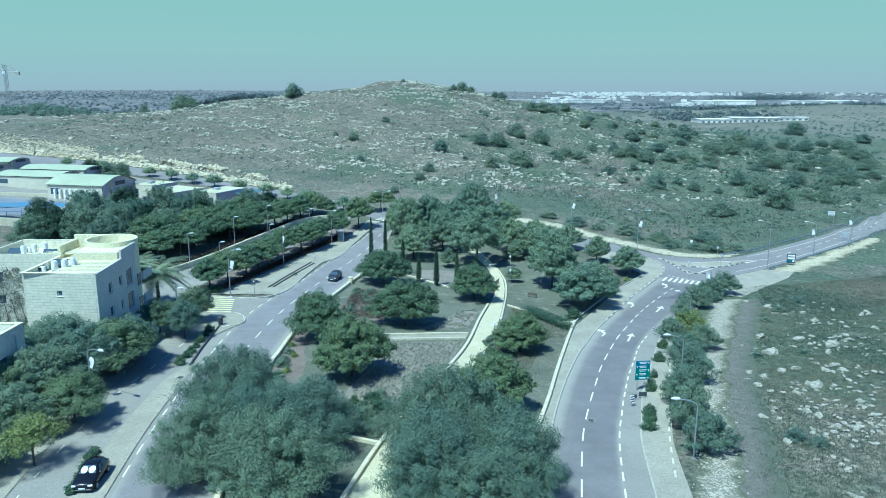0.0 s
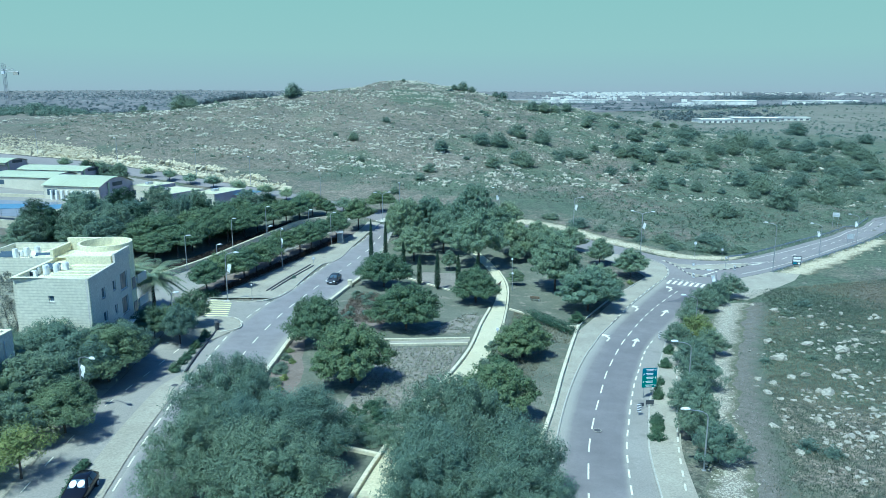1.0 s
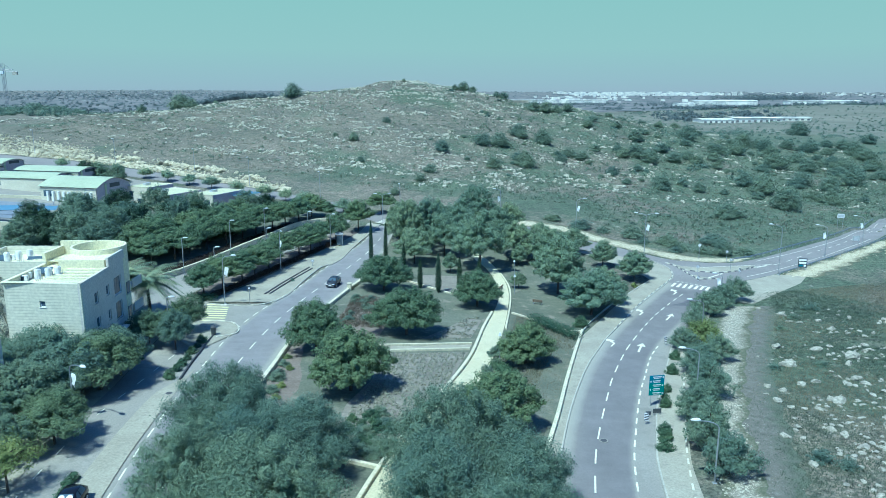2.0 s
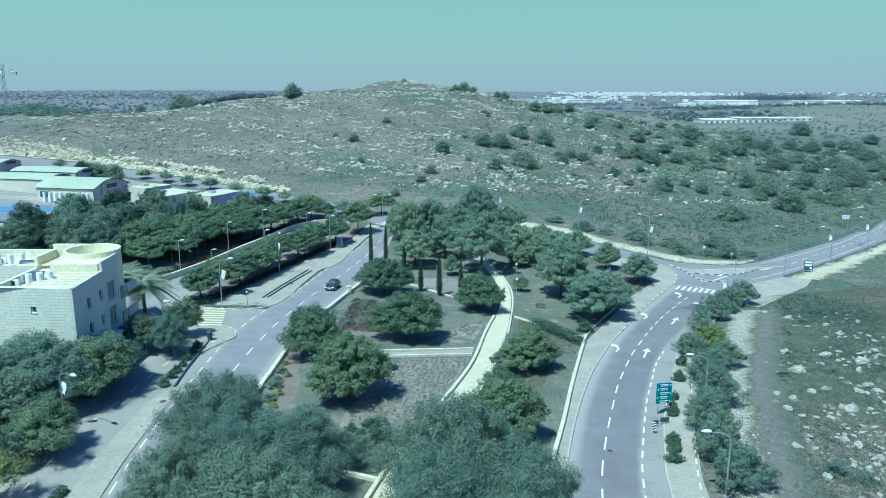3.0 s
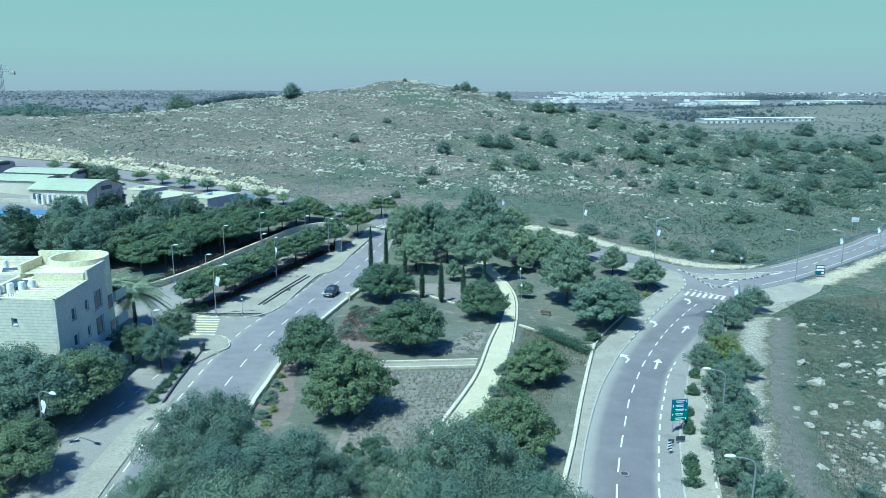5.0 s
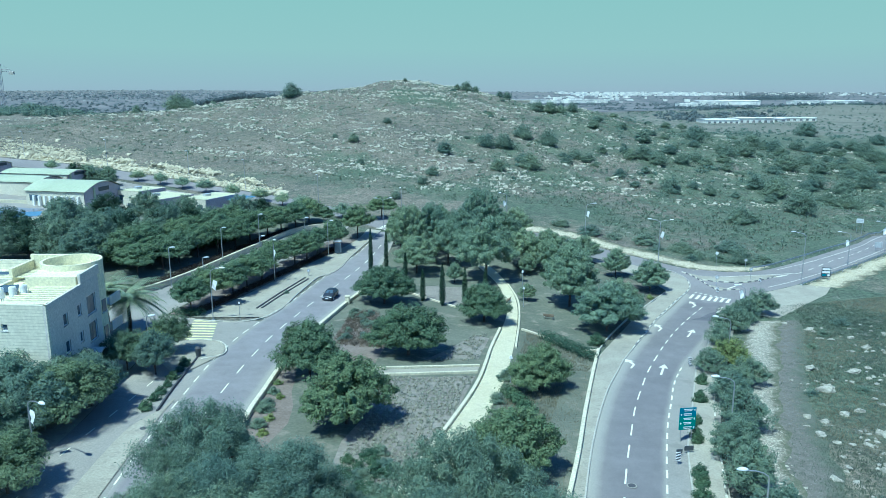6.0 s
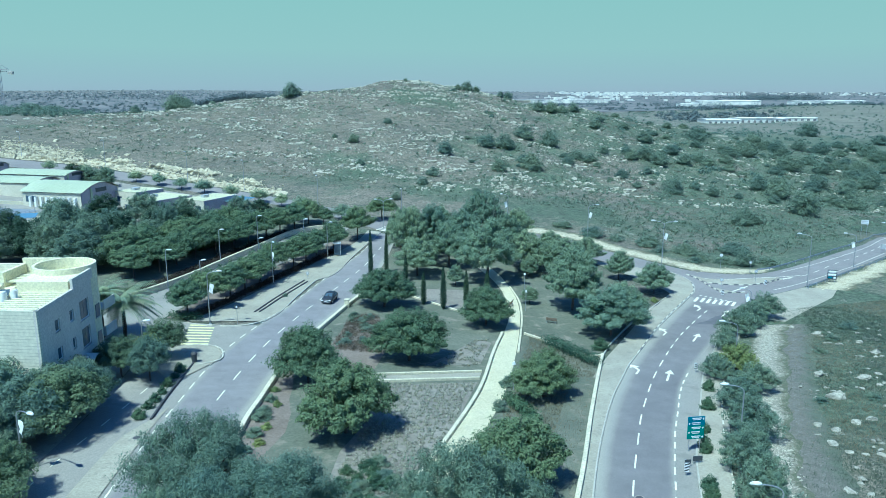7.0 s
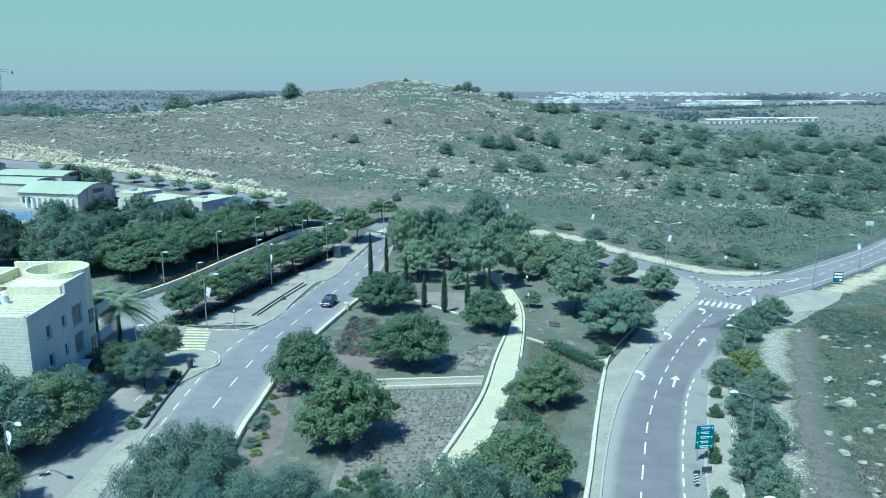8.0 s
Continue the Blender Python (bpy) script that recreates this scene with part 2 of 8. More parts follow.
M = {
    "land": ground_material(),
    "asphalt": two_scale("asphalt", (0.235, 0.216, 0.202), (0.288, 0.265, 0.247), 0.12, 9.0, 0.88, 0.2, (0.205, 0.193, 0.178)),
    "tar": two_scale("dark_tar", (0.12, 0.115, 0.12), (0.165, 0.156, 0.162), 0.5, 6.0, 0.8, 0.2),
    "road_curve": worn_road("worn_curve_asphalt", 0.2, 0.06),
    "road_park": worn_road("worn_park_asphalt", 0.14, 0.06, 1.25),
    "track": track_material("stony_track", (0.19, 0.18, 0.15), (0.135, 0.15, 0.108), (0.36, 0.34, 0.3), 0.6),
    "verge": track_material("crumbled_verge", (0.408, 0.365, 0.252), (0.153, 0.150, 0.099), (0.612, 0.555, 0.387), 0.46),
    "track_gravel": track_material("white_gravel", (0.275, 0.255, 0.198), (0.143, 0.150, 0.099), (0.561, 0.525, 0.414), 0.5),
    "palm": leafy("palm_fronds", (0.2, 0.25, 0.17), (0.3, 0.36, 0.25), (0.42, 0.47, 0.35), 0.35),
    "old_asphalt": two_scale("old_asphalt", (0.281, 0.262, 0.225), (0.352, 0.330, 0.281), 0.1, 7.0, 0.9, 0.2, (0.240, 0.226, 0.194)),
    "paving": two_scale("concrete_paving", (0.330, 0.305, 0.237), (0.427, 0.396, 0.304), 0.3, 5.0, 0.9, 0.25, (0.272, 0.253, 0.202)),
    "pale_paving": two_scale("pale_path_paving", (0.552, 0.504, 0.330), (0.636, 0.588, 0.392), 0.3, 5.0, 0.9, 0.2, (0.467, 0.426, 0.297)),
    "kerb": two_scale("kerb_concrete", (0.408, 0.390, 0.324), (0.530, 0.500, 0.414), 0.5, 6.0),
    "wall_stone": two_scale("pale_wall_stone", (0.561, 0.520, 0.369), (0.694, 0.640, 0.459), 0.5, 4.0),
    "white_paint": plain("white_road_paint", (0.716, 0.684, 0.535), 0.7, vary=0.15, scale=2.0),
    "yellow_paint": plain("yellow_road_paint", (0.72, 0.68, 0.34), 0.7, vary=0.15, scale=2.0),
    "black_paint": plain("black_kerb_paint", (0.07, 0.07, 0.075), 0.7),
    "worn_black": plain("worn_black_kerb_paint", (0.15, 0.148, 0.15), 0.75, vary=0.3),
    "worn_white": plain("worn_white_kerb_paint", (0.612, 0.585, 0.468), 0.75, vary=0.2),
    "lawn": two_scale("mown_lawn", (0.125, 0.135, 0.1), (0.19, 0.195, 0.145), 0.14, 3.0, 0.95, 0.5, (0.24, 0.22, 0.17), 0.1),
    "bed": two_scale("dry_planting_bed", (0.220, 0.198, 0.161), (0.323, 0.293, 0.244), 0.25, 3.0, 0.95, 0.6, (0.171, 0.168, 0.134), 0.1),
    "mulch": two_scale("brown_bed_soil", (0.19, 0.155, 0.125), (0.27, 0.225, 0.185), 0.3, 4.0, 0.95, 0.6, None, 0.1),
    "chalk": two_scale("crumbled_limestone", (0.449, 0.404, 0.274), (0.663, 0.598, 0.416), 0.35, 2.5, 0.95, 0.9, (0.300, 0.262, 0.180), 0.1),
    "rock": two_scale("weathered_limestone", (0.275, 0.260, 0.207), (0.479, 0.455, 0.360), 1.6, 5.0, 0.9, 0.8, (0.204, 0.195, 0.153), 0.1),
    "broad": leafy("broad_leaves", (0.090, 0.138, 0.078), (0.176, 0.244, 0.142), (0.294, 0.353, 0.225), 0.38),
    "feather": leafy("grey_green_leaves", (0.142, 0.204, 0.152), (0.207, 0.276, 0.209), (0.285, 0.355, 0.275), 0.38),
    "pale": leafy("pale_leaves", (0.180, 0.246, 0.163), (0.287, 0.363, 0.251), (0.404, 0.475, 0.345), 0.42),
    "yellowish": leafy("yellow_green_leaves", (0.135, 0.182, 0.068), (0.243, 0.290, 0.115), (0.365, 0.392, 0.176)),
    "cypress": leafy("cypress_leaves", (0.036, 0.066, 0.044), (0.065, 0.105, 0.066), (0.11, 0.155, 0.1), 0.25),
    "scrub": leafy("scrub_leaves", (0.143, 0.195, 0.148), (0.206, 0.268, 0.206), (0.292, 0.348, 0.270), 0.38),
    "hedge": leafy("clipped_hedge_leaves", (0.054, 0.096, 0.060), (0.096, 0.156, 0.096), (0.168, 0.228, 0.144)),
    "redhedge": leafy("reddish_hedge_leaves", (0.035, 0.022, 0.02), (0.06, 0.042, 0.032), (0.085, 0.075, 0.045)),
    "straw": leafy("dry_grass_blades", (0.16, 0.152, 0.115), (0.24, 0.225, 0.17), (0.33, 0.31, 0.235), 0.5),
    "grass": leafy("green_grass_blades", (0.100, 0.125, 0.085), (0.155, 0.182, 0.125), (0.220, 0.245, 0.175), 0.5),
    "olive": leafy("olive_green_leaves", (0.118, 0.168, 0.105), (0.179, 0.242, 0.152), (0.254, 0.321, 0.206), 0.38),
    "hill_rock": two_scale("pale_hill_limestone", (0.408, 0.385, 0.297), (0.612, 0.575, 0.441), 0.9, 4.0, 0.9, 0.6, (0.286, 0.270, 0.211), 0.1),
    "withered": leafy("withered_brown_leaves", (0.11, 0.09, 0.07), (0.19, 0.155, 0.12), (0.28, 0.24, 0.19), 0.3),
    "lavender": leafy("grey_lavender_leaves", (0.220, 0.231, 0.187), (0.330, 0.336, 0.286), (0.462, 0.457, 0.418), 0.35),
    "vine": leafy("bare_vine_leaves", (0.12, 0.13, 0.11), (0.24, 0.25, 0.22), (0.38, 0.38, 0.34), 0.2),
    "hall_roof": two_scale("pale_yellow_roof", (0.52, 0.51, 0.33), (0.60, 0.59, 0.38), 0.2, 3.0, 0.85, 0.1, (0.44, 0.45, 0.3)),
    "bark": two_scale("bark", (0.07, 0.055, 0.042), (0.14, 0.115, 0.09), 2.0, 12.0, 0.95, 0.6),
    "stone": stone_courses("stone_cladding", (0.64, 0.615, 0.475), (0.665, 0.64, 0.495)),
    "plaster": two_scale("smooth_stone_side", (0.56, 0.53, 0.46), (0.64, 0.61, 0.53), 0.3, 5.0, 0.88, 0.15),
    "roof": two_scale("white_roof_coating", (0.70, 0.66, 0.44), (0.78, 0.74, 0.50), 0.3, 4.0, 0.85, 0.15),
    "tank": plain("white_enamel", (0.78, 0.78, 0.74), 0.4),
    "glass": plain("dark_window_glass", (0.075, 0.105, 0.135), 0.2, 0, 0.25),
    "frame": plain("grey_aluminium_frame", (0.5, 0.51, 0.52), 0.45, 0.3),
    "steel": plain("galvanised_steel", (0.42, 0.43, 0.44), 0.5, 0.7),
    "lamp": plain("pale_lamp_housing", (0.68, 0.69, 0.68), 0.45),
    "green_sign": plain("green_sign_sheet", (0.005, 0.19, 0.165), 0.45, vary=0.05),
    "blue_sign": plain("blue_sign_sheet", (0.015, 0.15, 0.22), 0.45, vary=0.05),
    "white_sign": plain("white_sign_sheet", (0.75, 0.76, 0.76), 0.4, vary=0.04),
    "dark_sign": plain("dark_sign_sheet", (0.05, 0.06, 0.07), 0.45, vary=0.05),
    "cloth": plain("white_flag_cloth", (0.78, 0.78, 0.76), 0.8),
    "blue_cloth": plain("blue_canvas", (0.1, 0.19, 0.28), 0.75),
    "shed_roof": two_scale("pale_sheet_roof", (0.397, 0.436, 0.294), (0.475, 0.514, 0.354), 0.1, 3.0, 0.6, 0.1),
    # Mauve of the shaded hall walls: the shade is put into the colour.
    "shed_wall": two_scale("shaded_mauve_render", (0.36, 0.33, 0.36), (0.44, 0.40, 0.42), 0.2, 4.0),
    "cream_wall": two_scale("cream_render", (0.58, 0.54, 0.41), (0.67, 0.63, 0.49), 0.2, 4.0),
    "court": two_scale("court_surface", (0.2, 0.22, 0.25), (0.26, 0.28, 0.31), 0.1, 3.0),
    "car_grey": plain("grey_car_paint", (0.055, 0.06, 0.065), 0.25, 0.3, 0.5, 0.04),
    "car_black": plain("black_car_paint", (0.012, 0.013, 0.018), 0.2, 0.2, 0.5, 0.04),
    "rubber": plain("tyre_rubber", (0.02, 0.02, 0.02), 0.85),
    "wood": plain("weathered_bench_wood", (0.2, 0.15, 0.1), 0.8),
    "crane": plain("crane_paint", (0.34, 0.33, 0.33), 0.6),
}

# ---------------------------------------------------------------- the lie of the land
COEF = [
    -7.06, 0.57, 2.17, -1.68, 4.16, -1.57, 0.58, 0.88,
    -2.58, -1.03, 2.85, 2.69, 4.38, -5.51, -0.44, -0.52,
    11.79, -1.87, 24.19, 14.47, -0.82, 2.79, 14.58, 2.05,
    11.83, 4.45, 10.29, 18.06, -7.66, 12.40, -0.25, -5.65,
    17.16, -5.61, 1.51, -13.09, 17.42, 7.32, -0.47, -3.78,
    -2.11, 13.39, 29.07, -14.53, 23.31, 0.65, -26.09, 2.47]
_cx, _cy, _cs = [], [], []
for gx in (-75, -25, 25, 75):
    for gy in (50, 100, 150, 200):
        _cx.append(gx * 1.25), _cy.append(gy * 1.25), _cs.append(47.5)
for gx in (-250, -160, -70, -20, 30, 100, 200, 300):
    for gy in (260, 330, 420):
        _cx.append(gx * 1.25), _cy.append(gy * 1.25), _cs.append(93.75)
for gx in (-220, -130, 140, 230):
    for gy in (60, 160):
        _cx.append(gx * 1.25), _cy.append(gy * 1.25), _cs.append(106.25)
_cx, _cy, _cs, _cc = (np.array(v, float) for v in (_cx, _cy, _cs, COEF))


def sstep(a, b, v):
    v = np.clip((v - a) / (b - a), 0, 1)
    return v * v * (3 - 2 * v)


def wavy(x, y, size, seed):
    """Smooth rolling noise of about +-1, size metres across."""
    rng = np.random.RandomState(seed)
    out = np.zeros_like(x)
    for i in range(7):
        a, f, p = rng.uniform(0, 6.28), rng.uniform(0.7, 1.6) * 6.28 / size, rng.uniform(0, 6.28)
        out = out + np.sin((x * math.cos(a) + y * math.sin(a)) * f + p)
    return out / 3.0


def heights(x, y):
    """Ground height for arrays of places: broad swells, a rough hillside, and the plain far off."""
    x, y = np.asarray(x, float), np.asarray(y, float)
    z = np.full(x.shape, -7.0)
    for cx, cy, cs, cc in zip(_cx, _cy, _cs, _cc):
        z = z + cc * np.exp(-((x - cx) ** 2 + (y - cy) ** 2) / (2 * cs * cs))
    for bx, by, sx, sy, up in ((-350, 640, 75, 60, 16), (-280, 450, 90, 110, -7), (-2600, 4700, 2200, 900, 16), (-285, 1130, 120, 80, 33), (700, 1260, 270, 190, 17), (330, 1180, 120, 100, 5), (-98, 450, 36, 48, -6.2), (-142, 400, 34, 42, -3.4), (-60, 455, 22, 45, -2.4), (42, 452, 24, 48, -3.6), (-27, 450, 16, 40, 1.6)):
        z = z + up * np.exp(-((x - bx) / sx) ** 2 - ((y - by) / sy) ** 2)
    r = np.hypot(x, y)
    z = z + 18 * sstep(900, 4800, r)
    wild = sstep(0, 40, y - 245 + 0.28 * np.clip(x, -200, 0) + 0.55 * np.clip(x, 0, 120))
    z = z + wild * (0.55 * wavy(x, y, 34, 3) + 0.28 * wavy(x, y, 11, 4))
    field = sstep(0, 14, x - 44 - 0.2 * (y - 90)) * (1 - sstep(-20, 0, y - 112 - 0.6 * (x - 44)))
    z = z + field * 0.22 * wavy(x, y, 9, 5)
    return z


def G(x, y):
    return float(heights(np.array([x]), np.array([y]))[0])


def part(name, bm, mat, parent=None, label="", smooth=False):
    """One mesh object from a bmesh, under a thing or a part."""
    me = bpy.data.meshes.new(name)
    if isinstance(bm, np.ndarray):
        n = len(bm) // 4
        me.vertices.add(n * 4)
        me.vertices.foreach_set("co", bm.astype(np.float32).ravel())
        me.loops.add(n * 4)
        me.loops.foreach_set("vertex_index", np.arange(n * 4, dtype=np.int32))
        me.polygons.add(n)
        me.polygons.foreach_set("loop_start", np.arange(0, n * 4, 4, dtype=np.int32))
        me.update(calc_edges=True)
    elif not isinstance(bm, tuple):
        bmesh.ops.recalc_face_normals(bm, faces=bm.faces)
        bm.to_mesh(me)
        bm.free()
    else:
        me.from_pydata(*bm)
    me.materials.append(mat)
    if smooth:
        me.polygons.foreach_set("use_smooth", [True] * len(me.polygons))
    ob = new(name, me)
    if parent is not None:
        ob.parent = parent
    if label:
        ob["label"] = label
    return ob


def thing(name, m, label, category, group="", kind=""):
    ob = new(name)
    ob.matrix_basis = m
    return tagged(ob, label, category, group, kind)


def curve_pts(pts, step=2.0):
    """A smooth line through plan points, resampled evenly."""
    p = [np.array(q, float) for q in pts]
    p = [2 * p[0] - p[1]] + p + [2 * p[-1] - p[-2]]
    out = []
    for i in range(1, len(p) - 2):
        a, b, c, d = p[i - 1:i + 3]
        n = max(4, int(np.linalg.norm(c - b) / 0.4))
        for k in range(n):
            u = k / n
            out.append(0.5 * (2 * b + (c - a) * u + (2 * a - 5 * b + 4 * c - d) * u * u + (3 * b - a - 3 * c + d) * u ** 3))
    out.append(p[-2])
    out = np.array(out)
    s = np.concatenate([[0], np.cumsum(np.linalg.norm(np.diff(out, axis=0), axis=1))])
    n = max(2, int(round(s[-1] / step)) + 1)
    at = np.linspace(0, s[-1], n)
    return np.stack([np.interp(at, s, out[:, 0]), np.interp(at, s, out[:, 1])], 1)


def offset(line, d):
    """A line moved d metres to its right."""
    t = np.gradient(line, axis=0)
    t /= np.linalg.norm(t, axis=1)[:, None]
    return line + d * np.stack([t[:, 1], -t[:, 0]], 1)


def between(name, a, b, lift, mat, step=2.0, parent=None, across=2.0, ragged=0.0):
    """A draped ribbon between two plan lines, with ragged edges where it is loose ground."""
    a, b = curve_pts(a, step), curve_pts(b, step)
    n = max(len(a), len(b))
    u = np.linspace(0, 1, n)
    a = np.stack([np.interp(u, np.linspace(0, 1, len(a)), a[:, i]) for i in (0, 1)], 1)
    b = np.stack([np.interp(u, np.linspace(0, 1, len(b)), b[:, i]) for i in (0, 1)], 1)
    if ragged:
        rng = np.random.RandomState(int(abs(a[0, 0]) * 10) % 999)
        side = (b - a) / np.linalg.norm(b - a, axis=1)[:, None]
        soft_noise = lambda: np.convolve(rng.normal(0, ragged * 1.6, n + 4), np.ones(5) / 5, "valid")[:, None]
        a, b = a + side * soft_noise(), b + side * soft_noise()
    m = max(2, int(np.linalg.norm(a - b, axis=1).max() / across) + 1)
    f = np.linspace(0, 1, m)[None, :, None]
    g = a[:, None] * (1 - f) + b[:, None] * f
    z = heights(g[..., 0], g[..., 1]) + lift
    co = np.concatenate([g, z[..., None]], 2).reshape(-1, 3)
    faces = [(i * m + j, i * m + j + 1, (i + 1) * m + j + 1, (i + 1) * m + j) for i in range(n - 1) for j in range(m - 1)]
    if np.cross(b[0] - a[0], a[1] - a[0]) < 0:
        faces = [q[::-1] for q in faces]
    ob = part(name, (co.tolist(), [], faces), mat, parent)
    ob.data.attributes.new("across", "FLOAT", "POINT").data.foreach_set("value", np.tile(np.linspace(0, 1, m), n).astype(np.float32))
    return ob


def patch(name, outline, lift, mat, step=2.5, parent=None):
    """A draped area inside a plan outline."""
    bm = bmesh.new()
    bm.faces.new([bm.verts.new((x, y, 0)) for x, y in outline])
    for _ in range(7):
        bmesh.ops.triangulate(bm, faces=bm.faces)
        long = [e for e in bm.edges if e.calc_length() > step]
        if not long:
            break
        bmesh.ops.subdivide_edges(bm, edges=long, cuts=1)
    bmesh.ops.triangulate(bm, faces=bm.faces)
    co = np.array([v.co for v in bm.verts])
    for v, z in zip(bm.verts, heights(co[:, 0], co[:, 1])):
        v.co.z = z + lift
    ob = part(name, bm, mat, parent)
    up = sum(p.normal.z for p in ob.data.polygons)
    if up < 0:
        ob.data.flip_normals()
    return ob


def swept(name, line, width, low, high, mat, parent=None, label="", step=1.5, bevel=0.03):
    """A kerb or wall along a plan line, with a chamfered top, sunk a little into the ground."""
    c = curve_pts(line, step)
    w = width / 2
    prof = [(-w, low), (-w, high - bevel), (-w + bevel, high), (w - bevel, high), (w, high - bevel), (w, low)]
    z = heights(c[:, 0], c[:, 1])
    co = []
    lines = [offset(c, d) for d, _ in prof]
    for i in range(len(c)):
        co += [(*lines[k][i], z[i] + prof[k][1]) for k in range(6)]
    n = len(c)
    faces = [(i * 6 + k, i * 6 + (k + 1) % 6, (i + 1) * 6 + (k + 1) % 6, (i + 1) * 6 + k) for i in range(n - 1) for k in range(6)]
    faces += [tuple(range(6)), tuple(range((n - 1) * 6, n * 6))[::-1]]
    bm = bmesh.new()
    vs = [bm.verts.new(v) for v in co]
    for q in faces:
        bm.faces.new([vs[k] for k in q])
    return part(name, bm, mat, parent, label)


def axis(stops):
    """Grid lines with the given spacing between stops: (from, spacing), ..., end."""
    out = []
    for (a, s), (b, _) in zip(stops[:-1], stops[1:]):
        n = max(1, int(round((b - a) / s)))
        out += list(np.linspace(a, b, n + 1)[:-1])
    return np.array(out + [stops[-1][0]])


def build_ground():
    xs = axis([(-4800, 300), (-1500, 100), (-600, 20), (-260, 5), (-110, 2.5), (150, 5), (300, 20), (700, 100), (1500, 300), (4800, 1)])
    ys = axis([(-900, 100), (-200, 20), (0, 5), (40, 2.5), (210, 3), (440, 5), (560, 20), (900, 100), (1700, 300), (4900, 1)])
    X, Y = np.meshgrid(xs, ys)
    Z = heights(X, Y)
    co = np.stack([X, Y, Z], 2).reshape(-1, 3).tolist()
    w, h = len(xs), len(ys)
    faces = [(j * w + i, j * w + i + 1, (j + 1) * w + i + 1, (j + 1) * w + i) for j in range(h - 1) for i in range(w - 1)]
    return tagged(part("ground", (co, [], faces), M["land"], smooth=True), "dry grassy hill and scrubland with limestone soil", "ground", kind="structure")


build_ground()

# ---------------------------------------------------------------- roads, pavements and paths
RK = [(2.0, 25.0), (6.5, 46.0), (9.8, 63.2), (11.0, 68.4), (12.5, 74.4), (14.1, 80.2), (16.2, 87.1), (18.6, 94.2), (21.0, 100.2), (23.1, 105.4), (25.9, 111.2), (29.5, 118.5), (33.2, 125.8), (40.0, 137.7), (43.9, 144.0), (46.1, 148.3), (47.3, 153.5), (46.8, 157.8), (45.2, 160.6)]
RC = [(5.6, 25.0), (9.8, 46.0), (13.1, 63.5), (15.3, 72.2), (18.3, 82.1), (20.3, 88.4), (23.5, 96.9), (25.5, 101.8), (28.4, 108.1), (31.3, 114.1), (35.2, 121.4), (40.0, 129.3), (43.9, 135.2)]
RE = [(9.2, 25.0), (13.5, 46.0), (16.7, 63.7), (19.0, 72.4), (20.6, 77.8), (22.6, 84.1), (24.6, 89.6), (26.9, 96.0), (29.4, 101.6), (32.6, 107.5), (37.0, 115.0), (41.5, 123.5), (46.0, 131.5), (50.3, 138.6)]
RO = [(11.8, 25.0), (16.2, 46.0), (18.9, 63.8), (20.6, 70.6), (22.8, 78.3), (26.2, 87.4), (29.6, 96.6), (33.0, 105.3), (36.8, 112.6), (41.0, 121.9), (45.5, 130.9), (50.3, 139.0), (55.0, 143.4)]
LR = [(-14.5, 25.0), (-17.0, 45.0), (-19.0, 60.8), (-20.7, 79.2), (-20.8, 87.0), (-20.8, 95.5), (-20.3, 103.6), (-19.5, 113.1), (-17.2, 127.8), (-15.5, 136.6), (-13.8, 151.9), (-12.7, 168.9), (-12.3, 183.6)]
LE = [(-22.0, 25.0), (-25.0, 45.0), (-27.0, 61.7), (-27.5, 67.5), (-27.9, 72.7), (-28.3, 78.2), (-28.6, 84.8), (-29.1, 97.1), (-28.8, 107.7), (-27.5, 117.4), (-26.3, 122.9), (-24.3, 138.1), (-21.7, 152.7), (-18.6, 167.7), (-16.6, 185.0)]
LC = [(-19.0, 25.0), (-21.0, 45.0), (-23.2, 61.0), (-24.6, 76.0), (-25.0, 93.1), (-24.8, 103.6), (-24.3, 111.6), (-22.9, 123.5), (-21.6, 131.4), (-19.2, 144.2), (-16.6, 158.4), (-14.7, 174.2)]
CU = [(-232.0, 268.0), (-185.0, 263.0), (-147.1, 256.0), (-127.3, 253.4), (-106.5, 247.8), (-85.7, 240.0), (-65.4, 230.0), (-46.8, 221.0), (-29.0, 209.5), (-14.0, 199.0), (1.4, 194.4), (16.0, 191.5), (28.9, 183.9), (35.4, 175.9), (43.0, 169.1), (47.8, 164.4), (53.0, 161.6), (61.8, 161.9), (69.9, 166.6), (80.2, 175.3), (92.4, 186.5), (106.5, 199.7), (134.7, 230.1), (190.0, 291.0), (260.0, 372.0)]
CLW = [(-232.0, 260.0), (-185.0, 255.0), (-147.1, 247.0), (-127.3, 244.2), (-106.5, 238.6), (-85.7, 231.0), (-65.4, 221.2), (-46.8, 212.5), (-30.0, 201.0), (-17.0, 188.5), (-12.0, 184.0), (1.4, 183.0), (14.0, 180.5), (27.0, 172.2), (33.2, 166.3), (39.1, 163.4), (45.2, 160.6)]
CLE = [(55.0, 143.4), (59.3, 146.9), (65.6, 151.1), (69.3, 153.8), (81.5, 164.8), (93.4, 175.4), (113.8, 194.8), (145.0, 228.0), (198.0, 284.0), (268.0, 364.0)]


def road(name, label):
    return tagged(new(name), label, "road", kind="structure")


